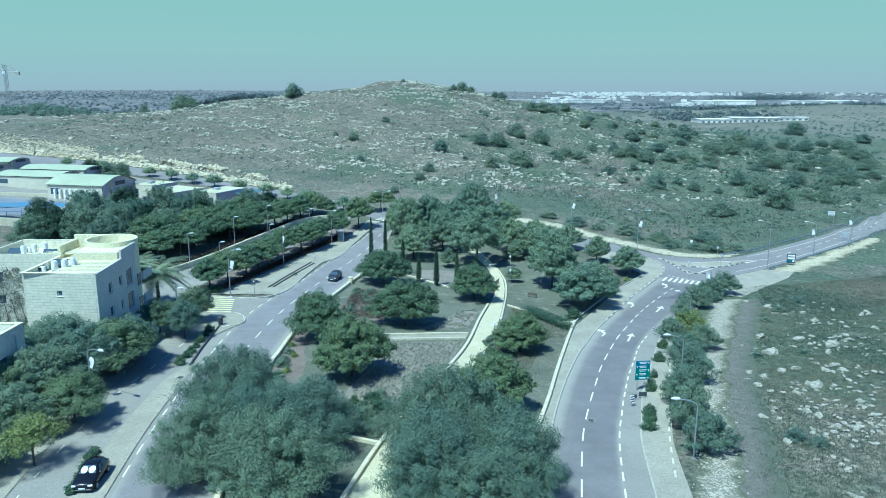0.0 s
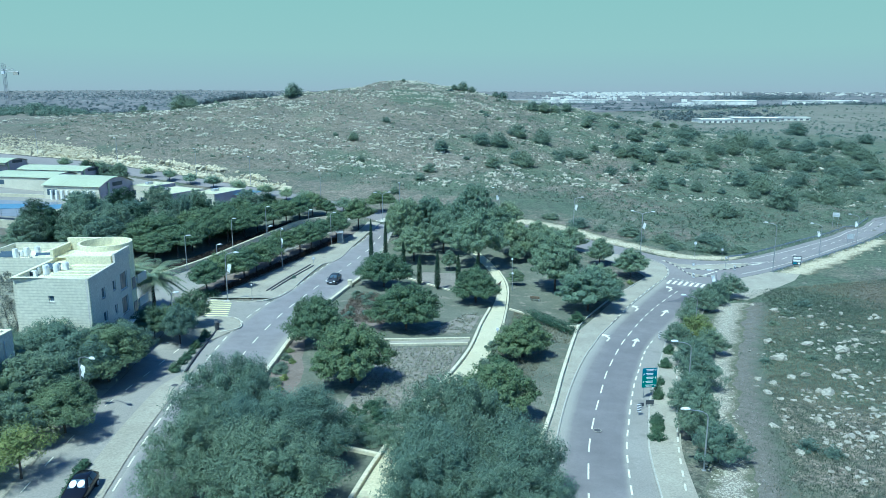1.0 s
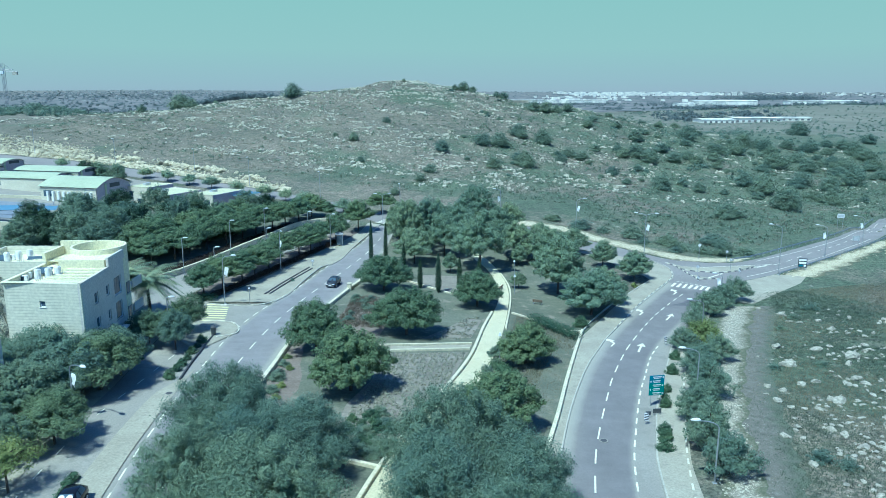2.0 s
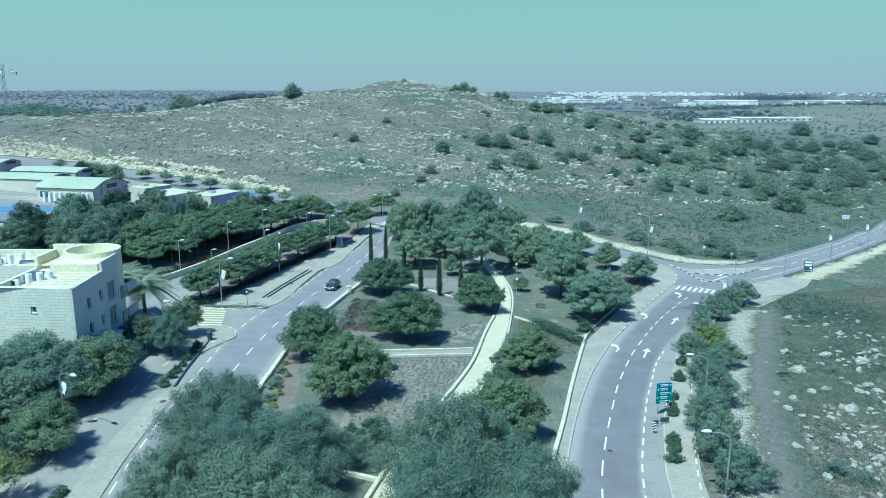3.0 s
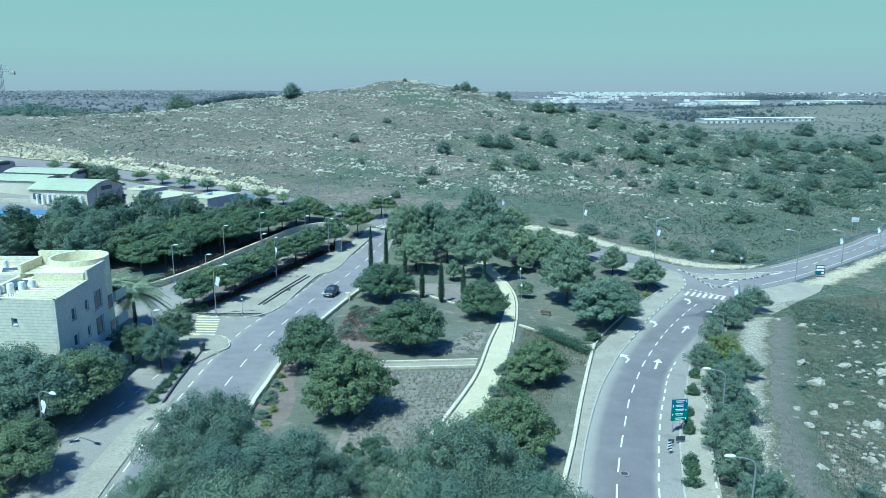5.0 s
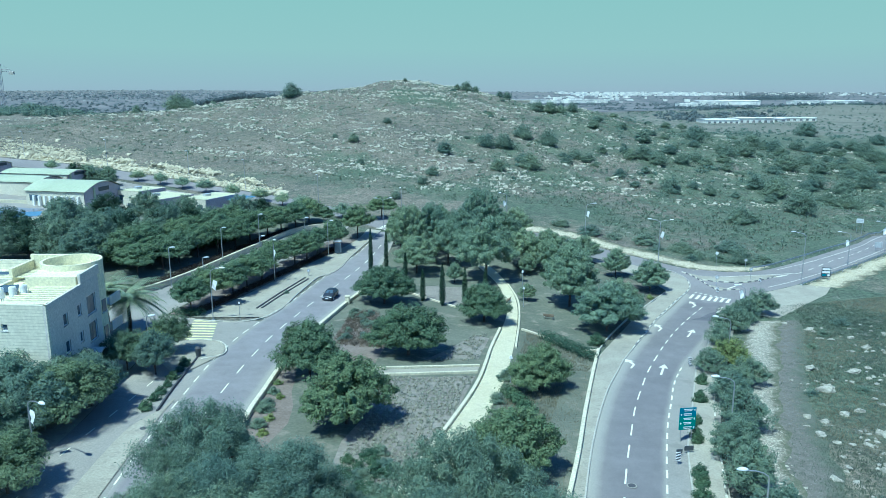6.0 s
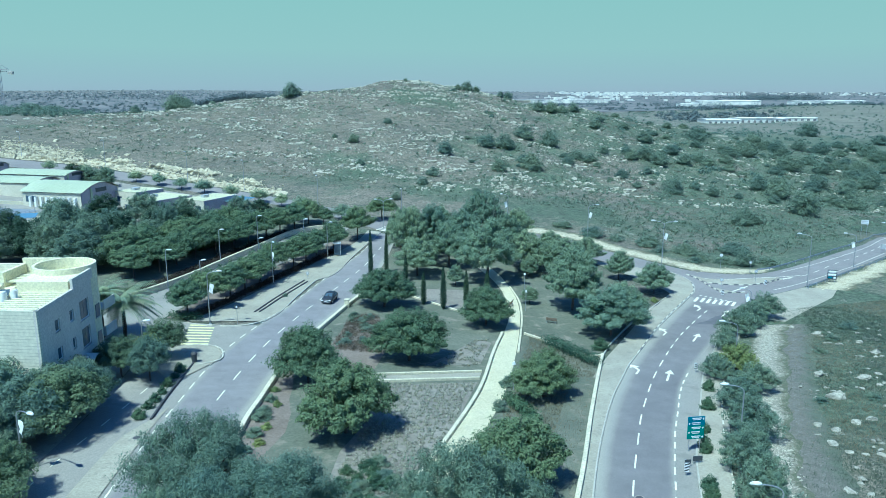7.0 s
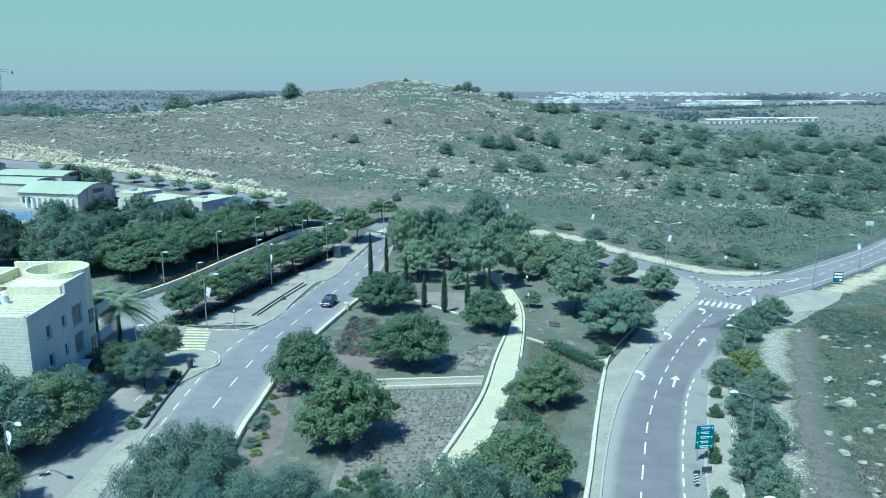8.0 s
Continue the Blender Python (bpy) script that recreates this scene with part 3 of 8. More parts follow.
road_east = road("road_east", "curving grey asphalt road with white dashed lines and arrows")
road_west = road("road_west", "grey asphalt road with dashed white lines beside the park")
road_north = road("road_north", "grey asphalt road running along the foot of the hill")
between("asphalt", RK, RE, 0.05, M["road_curve"], parent=road_east, across=0.8)
between("bay", RE, RO, 0.045, M["old_asphalt"], parent=road_east)
between("asphalt", LR, LE, 0.05, M["road_park"], parent=road_west, across=0.8)
between("asphalt", CU[:18], CLW + [(47.0, 157.0)], 0.055, M["asphalt"], 3, road_north)
between("asphalt", CU[16:], [(52.0, 145.0)] + CLE[1:], 0.057, M["asphalt"], 3, road_north)
patch("junction", [(45.2, 160.6), (46.8, 157.8), (47.3, 153.5), (46.1, 148.3), (43.9, 144.0), (45.4, 138.0), (52.0, 139.5), (57.0, 145.0), (64.0, 150.2), (66.0, 163.0), (58.0, 161.4), (51.0, 162.4)], 0.062, M["asphalt"], parent=road_north)
between("side_street_mouth", [(-28.4, 104.0), (-38.0, 104.6), (-50.0, 107.0), (-70.0, 112.0)], [(-27.9, 115.6), (-36.0, 115.0), (-50.0, 118.0), (-70.0, 123.0)], 0.06, M["old_asphalt"], parent=road_west)


def mark(line, start, length, gap, width, parent, mat="white_paint", lift=0.085, until=1e9):
    """Painted dashes along a plan line."""
    c = curve_pts(line, 0.25)
    s = np.concatenate([[0], np.cumsum(np.linalg.norm(np.diff(c, axis=0), axis=1))])
    a, b = offset(c, -width / 2), offset(c, width / 2)
    at = start
    while at + length < min(s[-1], until):
        u = np.linspace(at, at + length, 4)
        co = []
        for q in (a, b):
            x, y = np.interp(u, s, q[:, 0]), np.interp(u, s, q[:, 1])
            co += list(zip(x, y, heights(x, y) + lift))
        part("lane_mark", ([tuple(map(float, v)) for v in co], [], [(k, k + 1, k + 5, k + 4)[::-1] for k in range(3)]), M[mat], parent)
        at += length + gap


mark(RC, 30.0, 3.0, 2.35, 0.16, road_east, until=88)
mark(RC, 89.0, 2.0, 1.8, 0.16, road_east)
mark(RE, 30.0, 1.6, 1.3, 0.17, road_east, until=82)
mark(LC, 30.0, 3.0, 3.4, 0.15, road_west)
mark(LE, 30.0, 2.0, 1.9, 0.15, road_west)
NC = [tuple((np.array(a) + np.array(b)) / 2) for a, b in zip(CU[18:], CLE[3:])]
mark([(66.0, 158.0), (75.5, 164.5), (87.0, 175.6), (100.0, 187.3), (124.0, 212.5), (168.0, 259.5)], 2.0, 3.0, 3.0, 0.16, road_north)


def arrow(at, heading, turn, parent):
    """A lane arrow, straight or bent to the left."""
    if turn:
        shape = [(-0.12, -2.2), (0.12, -2.2), (0.22, -0.3), (-0.45, 0.75), (-0.1, 1.1), (-1.45, 1.5), (-1.15, 0.05), (-0.8, 0.42), (-0.08, -0.5)]
    else:
        shape = [(-0.14, -2.4), (0.14, -2.4), (0.14, 0.6), (0.62, 0.6), (0.0, 2.4), (-0.62, 0.6), (-0.14, 0.6)]
    h = radians(heading)
    pts = []
    for x, y in shape:
        X, Y = at[0] + x * math.cos(h) + y * math.sin(h), at[1] - x * math.sin(h) + y * math.cos(h)
        pts.append((X, Y, G(X, Y) + 0.085))
    bm = bmesh.new()
    bm.faces.new([bm.verts.new(p) for p in pts])
    part("lane_arrow", bm, M["white_paint"], parent)


arrow((27.3, 101.9), 22, False, road_east)
arrow((24.1, 104.0), 24, True, road_east)
arrow((36.7, 119.5), 29, False, road_east)
arrow((33.0, 122.0), 30, True, road_east)
arrow((46.4, 133.6), 33, False, road_east)
arrow((43.2, 136.6), 33, True, road_east)


def bars(count, first, step, along, length, width, parent, mat):
    """Zebra bars from first on, each one step further."""
    a = np.array(along, float) / np.linalg.norm(along)
    nrm = np.array((-a[1], a[0]))
    for i in range(count):
        c = np.array(first) + i * np.array(step)
        co = []
        for u, v in ((-1, -1), (0, -1), (1, -1), (1, 1), (0, 1), (-1, 1)):
            p = c + a * u * length / 2 + nrm * v * width / 2
            co.append((*p, G(*p) + 0.088))
        part("zebra_bar", ([tuple(map(float, v)) for v in co], [], [(0, 1, 4, 5), (1, 2, 3, 4)]), M[mat], parent)


bars(7, (44.3, 142.0), (0.98, -0.36), (0.5, 0.86), 3.2, 0.5, road_east, "white_paint")
bars(8, (-33.6, 105.6), (-0.25, 1.22), (1.0, 0.12), 3.4, 0.55, road_west, "yellow_paint")
bars(9, (-15.6, 187.5), (0.55, 1.0), (0.9, -0.45), 4.2, 0.55, road_north, "white_paint")
between("tar_patch", [(39.6, 127.2), (42.0, 129.6), (46.6, 133.6)], [(43.6, 126.6), (45.6, 129.6), (48.2, 132.6)], 0.066, M["tar"], 0.8, road_east, 0.6, ragged=0.35)
mark([(45.7, 145.0), (50.8, 141.1)], 0.1, 0.5, 0.42, 0.3, road_east, lift=0.09)
mark([(48.0, 159.9), (51.0, 157.4), (55.3, 157.3), (60.4, 158.9), (71.3, 162.3), (75.0, 164.6)], 0.0, 3.0, 0.0, 0.2, road_north, lift=0.09)
mark([(66.0, 158.4), (71.3, 161.8)], 0.0, 2.9, 0.0, 0.3, road_north, lift=0.092)
mark([(52.7, 147.9), (57.9, 152.7)], 0.0, 3.4, 0.0, 0.34, road_north, lift=0.09)
mark([(70.0, 165.2), (80.6, 173.4), (92.0, 183.2), (106.0, 196.6), (133.0, 226.0)], 0.0, 3.0, 0.0, 0.14, road_north, lift=0.09)
mark([(62.0, 150.6), (69.6, 156.2), (82.0, 166.6), (94.0, 177.4), (114.0, 196.6)], 0.0, 3.0, 0.0, 0.14, road_north, lift=0.09)


# pavements
def pavement(name, a, b, lift, mat, label):
    return tagged(between(name, a, b, lift, M[mat]), label, "pavement", kind="structure")


pavement("pavement_park_east", offset(curve_pts(RK[:-4], 3), -3.3), RK[:-4], 0.16, "paving", "grey paved footway beside the curving road")
pavement("pavement_corner", [(29.0, 127.2), (34.2, 135.1), (40.4, 144.3), (36.0, 156.0), (28.0, 168.0)], [(33.2, 125.8), (43.9, 144.0), (46.9, 150.5), (46.6, 157.0), (39.1, 163.0)], 0.158, "paving", "pale paved corner at the junction")
pavement("pavement_east", RO[:-2], offset(curve_pts(RO[:-2], 3), 3.0), 0.16, "paving", "pale footway with planting beds along the bay")
tagged(patch("street_base", [(-36.0, 45.0), (-22.0, 45.0), (-23.5, 60.0), (-24.5, 72.0), (-25.5, 81.0), (-27.0, 92.0), (-29.0, 98.0), (-38.4, 104.0), (-37.0, 90.0), (-35.8, 79.0)], 0.04, M["old_asphalt"]), "worn grey asphalt between the lanes", "road", kind="structure")
pavement("pavement_median", offset(curve_pts(LE[1:7], 3), -0.5), [(-28.2, 45.0), (-29.9, 60.1), (-30.6, 70.1), (-30.7, 77.3), (-29.5, 81.0)], 0.12, "paving", "pale paved parking strip beside the road")
pavement("service_lane", [(-28.2, 45.0), (-29.9, 60.1), (-30.6, 70.1), (-30.8, 77.3), (-31.4, 86.0), (-33.0, 97.0), (-35.0, 104.8)], [(-33.0, 45.0), (-34.8, 60.1), (-35.4, 70.1), (-35.8, 79.0), (-37.0, 90.0), (-38.6, 104.4)], 0.07, "old_asphalt", "grey service lane shaded by trees")
pavement("pavement_west", [(-33.0, 45.0), (-34.8, 60.1), (-35.4, 70.1), (-35.8, 79.0), (-37.0, 90.0), (-38.6, 104.2)], [(-38.0, 45.0), (-39.0, 60.0), (-39.4, 78.0), (-41.0, 92.0), (-44.0, 104.2)], 0.14, "paving", "paved footway beside the stone building")
pavement("pavement_north_west", [(-27.4, 117.6), (-26.2, 123.5), (-25.6, 133.0), (-24.4, 143.9), (-22.8, 146.0), (-21.2, 152.0), (-20.4, 160.1), (-18.4, 173.4), (-16.2, 186.0)], [(-38.0, 115.4), (-35.5, 123.0), (-33.2, 132.0), (-31.0, 141.5), (-28.5, 150.0), (-26.2, 158.0), (-23.6, 166.0), (-20.6, 177.0), (-19.4, 187.0)], 0.14, "paving", "wide pale footway with a bus stop")
pavement("parking_street", [(-42.0, 115.2), (-40.5, 128.0), (-37.5, 141.0), (-34.0, 152.0), (-30.0, 164.0), (-26.0, 177.0), (-24.0, 190.0)], [(-52.0, 117.2), (-48.2, 130.0), (-45.6, 140.0), (-42.4, 155.0), (-38.8, 169.3), (-35.0, 181.0), (-29.0, 196.0)], 0.05, "old_asphalt", "grey parking street behind a row of trees")
path = tagged(between("path", [(-12.0, 36.0), (-8.0, 52.0), (-5.7, 61.9), (-3.0, 71.6), (0.3, 82.5), (3.4, 94.4), (5.8, 108.4), (7.7, 117.7), (9.4, 127.9), (9.6, 137.1), (8.8, 146.0), (6.6, 155.0), (3.0, 166.0), (0.0, 180.0)],
                      [(-8.0, 36.0), (-4.0, 52.0), (-1.5, 62.3), (2.3, 78.9), (6.0, 93.7), (8.7, 108.9), (10.8, 124.7), (11.5, 135.5), (10.8, 146.0), (9.0, 155.6), (5.2, 167.0), (2.4, 180.0)], 0.10, M["pale_paving"], 1.5), "pale winding paved path through the park", "path", kind="structure")

between("bay", LE[6:9], [(-29.9, 81.0), (-30.4, 87.3), (-31.0, 93.4), (-31.2, 97.4)], 0.06, M["old_asphalt"], parent=road_west)
tagged(patch("tree_bed", [(-38.2, 116.6), (-41.6, 116.8), (-40.0, 128.0), (-37.2, 141.0), (-33.6, 152.0), (-29.6, 164.0), (-26.0, 176.0), (-20.8, 177.0), (-23.6, 166.5), (-26.2, 158.5), (-28.6, 150.5), (-31.2, 141.8), (-33.6, 132.0), (-36.0, 123.0)], 0.06, M["mulch"]), "earthy strip below the street trees", "planting bed", kind="structure")
tagged(patch("terrace_bed", [(-52.2, 120.0), (-48.8, 130.0), (-46.2, 140.0), (-43.1, 155.0), (-39.5, 169.3), (-36.5, 180.0), (-30.0, 197.0), (-42.0, 206.0), (-58.0, 186.0), (-66.0, 172.0), (-86.0, 153.0), (-86.0, 132.0), (-66.0, 124.0)], 0.05, M["lawn"], 3.5), "shaded grass below the garden trees", "planting bed", kind="structure")
tagged(patch("house_yard", [(-39.2, 60.0), (-39.2, 104.2), (-70.0, 110.0), (-70.0, 52.0), (-39.0, 48.0)], 0.05, M["paving"], 3.5), "paved yard round the houses", "yard", kind="structure")

# the park's ground
park = tagged(between("lawn", [(-14.0, 25.0)] + [(x + 0.4, y) for x, y in LR[1:-1]], [(-2.0, 25.0), (4.0, 46.0), (8.2, 63.1), (9.1, 66.2), (11.7, 75.7), (14.5, 86.9), (17.9, 99.8), (20.5, 109.2), (23.8, 116.9), (29.3, 127.4), (34.2, 135.1), (33.0, 150.0), (24.0, 168.0)], 0.035, M["lawn"], 2.0), "patchy mown park lawn", "lawn", kind="structure")


def bed(outline, mat, label, lift=0.06):
    return tagged(patch("planting_bed", outline, lift, M[mat]), label, "planting bed", kind="structure")


bed([(-10.8, 66.0), (-6.0, 64.2), (-3.6, 71.0), (-0.2, 82.0), (2.9, 96.5), (-8.8, 93.8), (-8.5, 84.0), (-10.5, 76.0)], "bed", "dry bed with rows of low grey plants")
bed([(-9.5, 99.5), (-15.5, 100.5), (-16.2, 108.0), (-15.4, 122.0), (-11.5, 124.0), (-8.0, 113.0), (-9.0, 105.0)], "mulch", "brown dry bed with withered shrubs")
bed([(-3.5, 101.6), (3.6, 103.5), (5.6, 113.0), (3.5, 114.5), (-0.5, 106.5)], "bed", "dry bed at the path's edge")
bed([(-20.2, 70.0), (-18.4, 71.0), (-17.0, 75.0), (-16.2, 79.5), (-16.6, 84.0), (-17.6, 88.0), (-18.0, 92.0), (-18.9, 97.0), (-20.4, 97.0)], "mulch", "earthy strip with small shrubs")
bed([(11.2, 117.0), (17.2, 108.2), (20.0, 108.4), (17.4, 99.0), (14.0, 86.9), (11.2, 75.7), (8.0, 64.0), (4.0, 70.0), (7.6, 92.0), (9.8, 108.0)], "lawn", "dry grassy bed along the footway")
bed([(-6.0, 135.0), (-1.0, 130.6), (5.0, 128.0), (7.0, 135.0), (3.0, 142.0), (-4.0, 142.0)], "bed", "worn earthy patch under cypresses")


# kerbs and walls
def kerb(name, line, label, width=0.18, high=0.19, mat="kerb"):
    return tagged(swept(name, line, width, -0.4, high, M[mat]), label, "kerb", kind="structure")


kerb("kerb_east_road", RK, "grey concrete kerb of the curving road")
kerb("kerb_bay", RO[:-2], "grey concrete kerb of the parking bay")
kerb("kerb_west_road", [(-27.5, 117.4), (-26.3, 123.0), (-25.6, 133.0), (-24.3, 144.0), (-22.8, 146.0), (-21.2, 152.0), (-20.4, 160.1), (-18.4, 173.4), (-16.2, 186.0)], "concrete kerb of the bus bay")
kerb("kerb_side_street", [(-38.0, 115.0), (-34.9, 114.2), (-30.1, 115.0), (-27.5, 118.0)], "concrete kerb at the side street")


def wall(name, line, width, high, label, mat="wall_stone"):
    return tagged(swept(name, line, width, -0.6, high, M[mat], step=2.0, bevel=0.04), label, "wall", kind="structure")


PARK_E = [(2.6, 46.0), (8.3, 63.1), (9.1, 66.2), (11.7, 75.7), (14.5, 86.9), (17.9, 99.8), (20.5, 109.2), (23.8, 116.9), (29.3, 127.4), (34.2, 135.1), (40.0, 144.0)]
wall("wall_park_east", PARK_E[:7], 0.42, 0.5, "low pale stone wall along the footway")
wall("wall_park_corner", PARK_E[6:], 0.2, 0.24, "pale kerb edging the park corner", "kerb")
wall("wall_park_west", [(x + 0.35, y) for x, y in LR[1:11]], 0.5, 0.55, "low pale stone wall beside the road")
wall("wall_path_west", [(-8.0, 52.0), (-5.9, 61.9), (-3.2, 71.6), (0.1, 82.5), (3.2, 94.4), (5.6, 108.4), (7.5, 117.7)], 0.4, 0.45, "low pale stone wall along the path")
wall("wall_path_east", [(9.0, 108.9), (11.1, 124.7), (11.8, 135.5), (11.0, 145.1)], 0.3, 0.3, "pale stone edging of the path")
wall("wall_cross_north", [(-13.8, 95.7), (-10.3, 96.8), (3.6, 100.3)], 0.26, 0.36, "low pale stone wall across the park")
wall("wall_cross_south", [(-13.5, 93.3), (-9.7, 94.5), (3.2, 97.7)], 0.26, 0.36, "low pale stone wall across the park")
tagged(between("ramp", [(-13.8, 95.5), (3.6, 100.1)], [(-13.5, 93.5), (3.2, 97.9)], 0.09, M["paving"]), "narrow paved cross path between low walls", "path", kind="structure")
wall("wall_south_bed", [(-12.4, 64.6), (-5.7, 62.2)], 0.35, 0.4, "low pale stone wall at the end of a bed")
wall("wall_lawn_edge", [(10.8, 118.1), (13.1, 115.4), (17.4, 109.3), (20.3, 109.0)], 0.3, 0.35, "pale stone edging of the lawn")
wall("wall_cypress", [(-8.0, 137.4), (-5.2, 135.0), (-1.6, 131.5), (1.2, 128.8)], 0.3, 0.3, "pale stone edging behind cypresses")
wall("wall_terrace", [(-52.0, 120.0), (-48.5, 130.0), (-45.9, 139.9), (-42.8, 155.0), (-39.2, 169.3), (-36.2, 179.9), (-31.9, 185.7), (-28.0, 187.7)], 0.5, 1.1, "pale retaining wall below a row of trees")

# the open ground beside the roads
tagged(between("gravel_edge", [(19.8, 50.0), (24.6, 65.2), (26.7, 71.4), (29.6, 80.9), (33.1, 91.3), (38.4, 105.3), (48.4, 127.0)], [(23.6, 50.0), (28.4, 65.2), (30.4, 71.5), (33.6, 80.9), (37.6, 91.3), (43.8, 105.4), (54.4, 128.0)], 0.05, M["track_gravel"], 0.6, across=0.5, ragged=0.5), "pale gravel along the edge of the dirt track", "gravel", kind="structure")
tagged(between("dirt_track", [(21.0, 50.0), (25.9, 65.2), (27.9, 71.5), (31.0, 80.9), (34.8, 91.3), (41.0, 105.4), (52.0, 128.0)], [(26.9, 50.0), (31.7, 65.2), (34.1, 71.5), (37.3, 80.9), (41.3, 91.3), (47.3, 105.4), (58.2, 128.4)], 0.035, M["track"], 0.7, across=0.6, ragged=0.45), "stony dirt track with grassy edges behind the trees", "track", kind="structure")
tagged(patch("gravel_apron", [(54.5, 142.8), (57.4, 145.2), (65.6, 150.9), (69.1, 153.5), (75.6, 153.1), (71.2, 146.5), (63.0, 138.3), (54.6, 129.5), (50.5, 131.6), (51.5, 139.0)], 0.045, M["paving"]), "pale concrete apron beside the junction", "pavement", kind="structure")
tagged(between("verge_north", [(16.0, 192.0), (28.9, 184.6), (35.4, 176.4), (43.0, 169.6), (47.8, 164.9), (53.0, 162.0), (61.8, 162.3), (69.9, 167.0)], [(18.2, 198.5), (32.0, 191.0), (39.5, 182.0), (47.0, 174.2), (51.3, 169.8), (55.4, 167.0), (63.0, 166.8), (69.2, 168.8)], 0.06, M["verge"], 0.7, across=0.6, ragged=0.5), "strip of crumbled pale limestone beside the road", "verge", kind="structure")
tagged(between("verge_east", [(70.5, 153.6), (82.5, 164.4), (94.4, 175.0), (114.8, 194.4)], [(77.0, 151.6), (87.0, 161.2), (98.0, 171.6), (117.5, 191.8)], 0.05, M["verge"], 0.7, across=0.6, ragged=0.6), "pale rubble verge below the guard rail", "verge", kind="structure")
tagged(between("verge_grass", [(3.6, 60.0), (5.4, 66.2), (8.2, 75.7), (11.2, 86.9), (15.0, 99.8)], [(7.6, 60.8), (8.9, 66.2), (11.5, 75.7), (14.3, 86.9), (17.7, 99.8)], 0.19, M["lawn"]), "dry mown grass beside the low wall", "grass", kind="structure")
CUT = [(-235.0, 268.0), (-185.0, 263.0), (-147.0, 256.5), (-127.0, 254.0), (-106.0, 248.5), (-86.0, 240.5), (-65.0, 230.5), (-47.0, 221.5)]
tagged(between("cutting_bank", [(x, y + 0.8) for x, y in CUT], [(x, y + 7.0) for x, y in CUT], 0.1, M["chalk"], 1.5, ragged=1.3), "pale crumbling bank of the road cutting", "bank", kind="structure")

# ---------------------------------------------------------------- plants
def leaf_cloud(rng, centres, radii, per, size, slim=0.6, droop=0.0, flat=0.75, core=None):
    """Leaves as small bent quads in clumps that face outwards and up, with a few that stray past the clump's edge."""
    centres, radii = np.asarray(centres, float), np.asarray(radii, float)
    idx = np.repeat(np.arange(len(centres)), per)
    n = len(idx)
    d = rng.normal(size=(n, 3))
    d /= np.linalg.norm(d, axis=1)[:, None]
    r = radii[idx] * np.clip(rng.normal(0.8, 0.2, n), 0.12, 1.15) * np.where(rng.uniform(size=n) < 0.1, rng.uniform(1.1, 1.6, n), 1.0)
    pos = centres[idx] + d * r[:, None] * np.array([1, 1, flat])
    face = d * 0.95 + np.array([0, 0, 0.5])
    if core is not None:
        out = centres - np.asarray(core, float)
        out /= np.linalg.norm(out, axis=1)[:, None] + 1e-6
        out = out[idx]
        pos += out * (radii[idx] * 0.4 * (d * out).sum(1))[:, None]
        face = face + out * 0.35
    nrm = face + rng.normal(size=(n, 3)) * 0.4
    nrm /= np.linalg.norm(nrm, axis=1)[:, None]
    t = np.cross(nrm, rng.normal(size=(n, 3)))
    t += np.array([0, 0, -droop])
    t /= np.linalg.norm(t, axis=1)[:, None]
    b = np.cross(nrm, t)
    s = size * rng.uniform(0.65, 1.3, n)[:, None]
    p0, p1 = pos - t * s * 0.5, pos + t * s * 0.5
    q0, q1 = pos - b * s * slim * 0.5 + nrm * s * 0.08, pos + b * s * slim * 0.5 + nrm * s * 0.08
    co = np.stack([p0, q0, p1, q1], 1).reshape(-1, 3)
    return co


def leaf_mesh(co):
    return np.asarray(co)


def tube(bm, pts, r0, r1, sides=6):
    """A tapered limb along points."""
    rings = []
    for i, p in enumerate(pts):
        p = Vector(p)
        a = Vector(pts[min(i + 1, len(pts) - 1)]) - Vector(pts[max(i - 1, 0)])
        q = a.to_track_quat("Z", "Y")
        r = r0 + (r1 - r0) * i / max(1, len(pts) - 1)
        rings.append([bm.verts.new(p + q @ Vector((r * math.cos(k * 6.2832 / sides), r * math.sin(k * 6.2832 / sides), 0))) for k in range(sides)])
    for a, b in zip(rings[:-1], rings[1:]):
        for k in range(sides):
            bm.faces.new((a[k], a[(k + 1) % sides], b[(k + 1) % sides], b[k]))
    bm.faces.new(rings[-1])
    bm.faces.new(rings[0][::-1])


def crown_clumps(rng, n, width, low, high, lump=0.24, hollow=0.35, top=1.0):
    """Clump centres spread over an uneven crown from low to high, width across: most of them outside, a quarter within."""
    out, rad = [], []
    ph = rng.uniform(0, 6.28, 4)
    for i in range(n):
        best, far = None, -1.0
        for _ in range(6):
            d = rng.normal(size=3)
            d /= np.linalg.norm(d)
            az = math.atan2(d[1], d[0])
            uneven = 1 + 0.15 * math.sin(2 * az + ph[0]) + 0.11 * math.sin(3 * az + ph[1] + 2 * d[2]) + 0.1 * math.sin(5 * az + ph[2] + 3 * d[2])
            r = (rng.uniform(0.8, 1.06) if i % 4 else rng.uniform(hollow, 0.8)) * uneven
            up = d[2] * (top * 1.25 if d[2] > 0 else 0.6)
            narrow = 1 - 0.25 * max(0, d[2]) + 0.45 * max(0, -d[2])
            side = r * width * 0.5 * (0.93 - lump) * narrow
            q = np.array((d[0] * side, d[1] * side, low + (high - low) * 0.375 + up * min(r, 1.0) * (high - low) / 2 * (1 - lump)))
            gap = np.min(np.linalg.norm(np.array(out) - q, axis=1)) if out else 1.0
            if gap > far:
                best, far = q, gap
        out.append(tuple(best))
        rad.append(width * 0.5 * lump * rng.uniform(0.6, 1.45))
    return out, rad


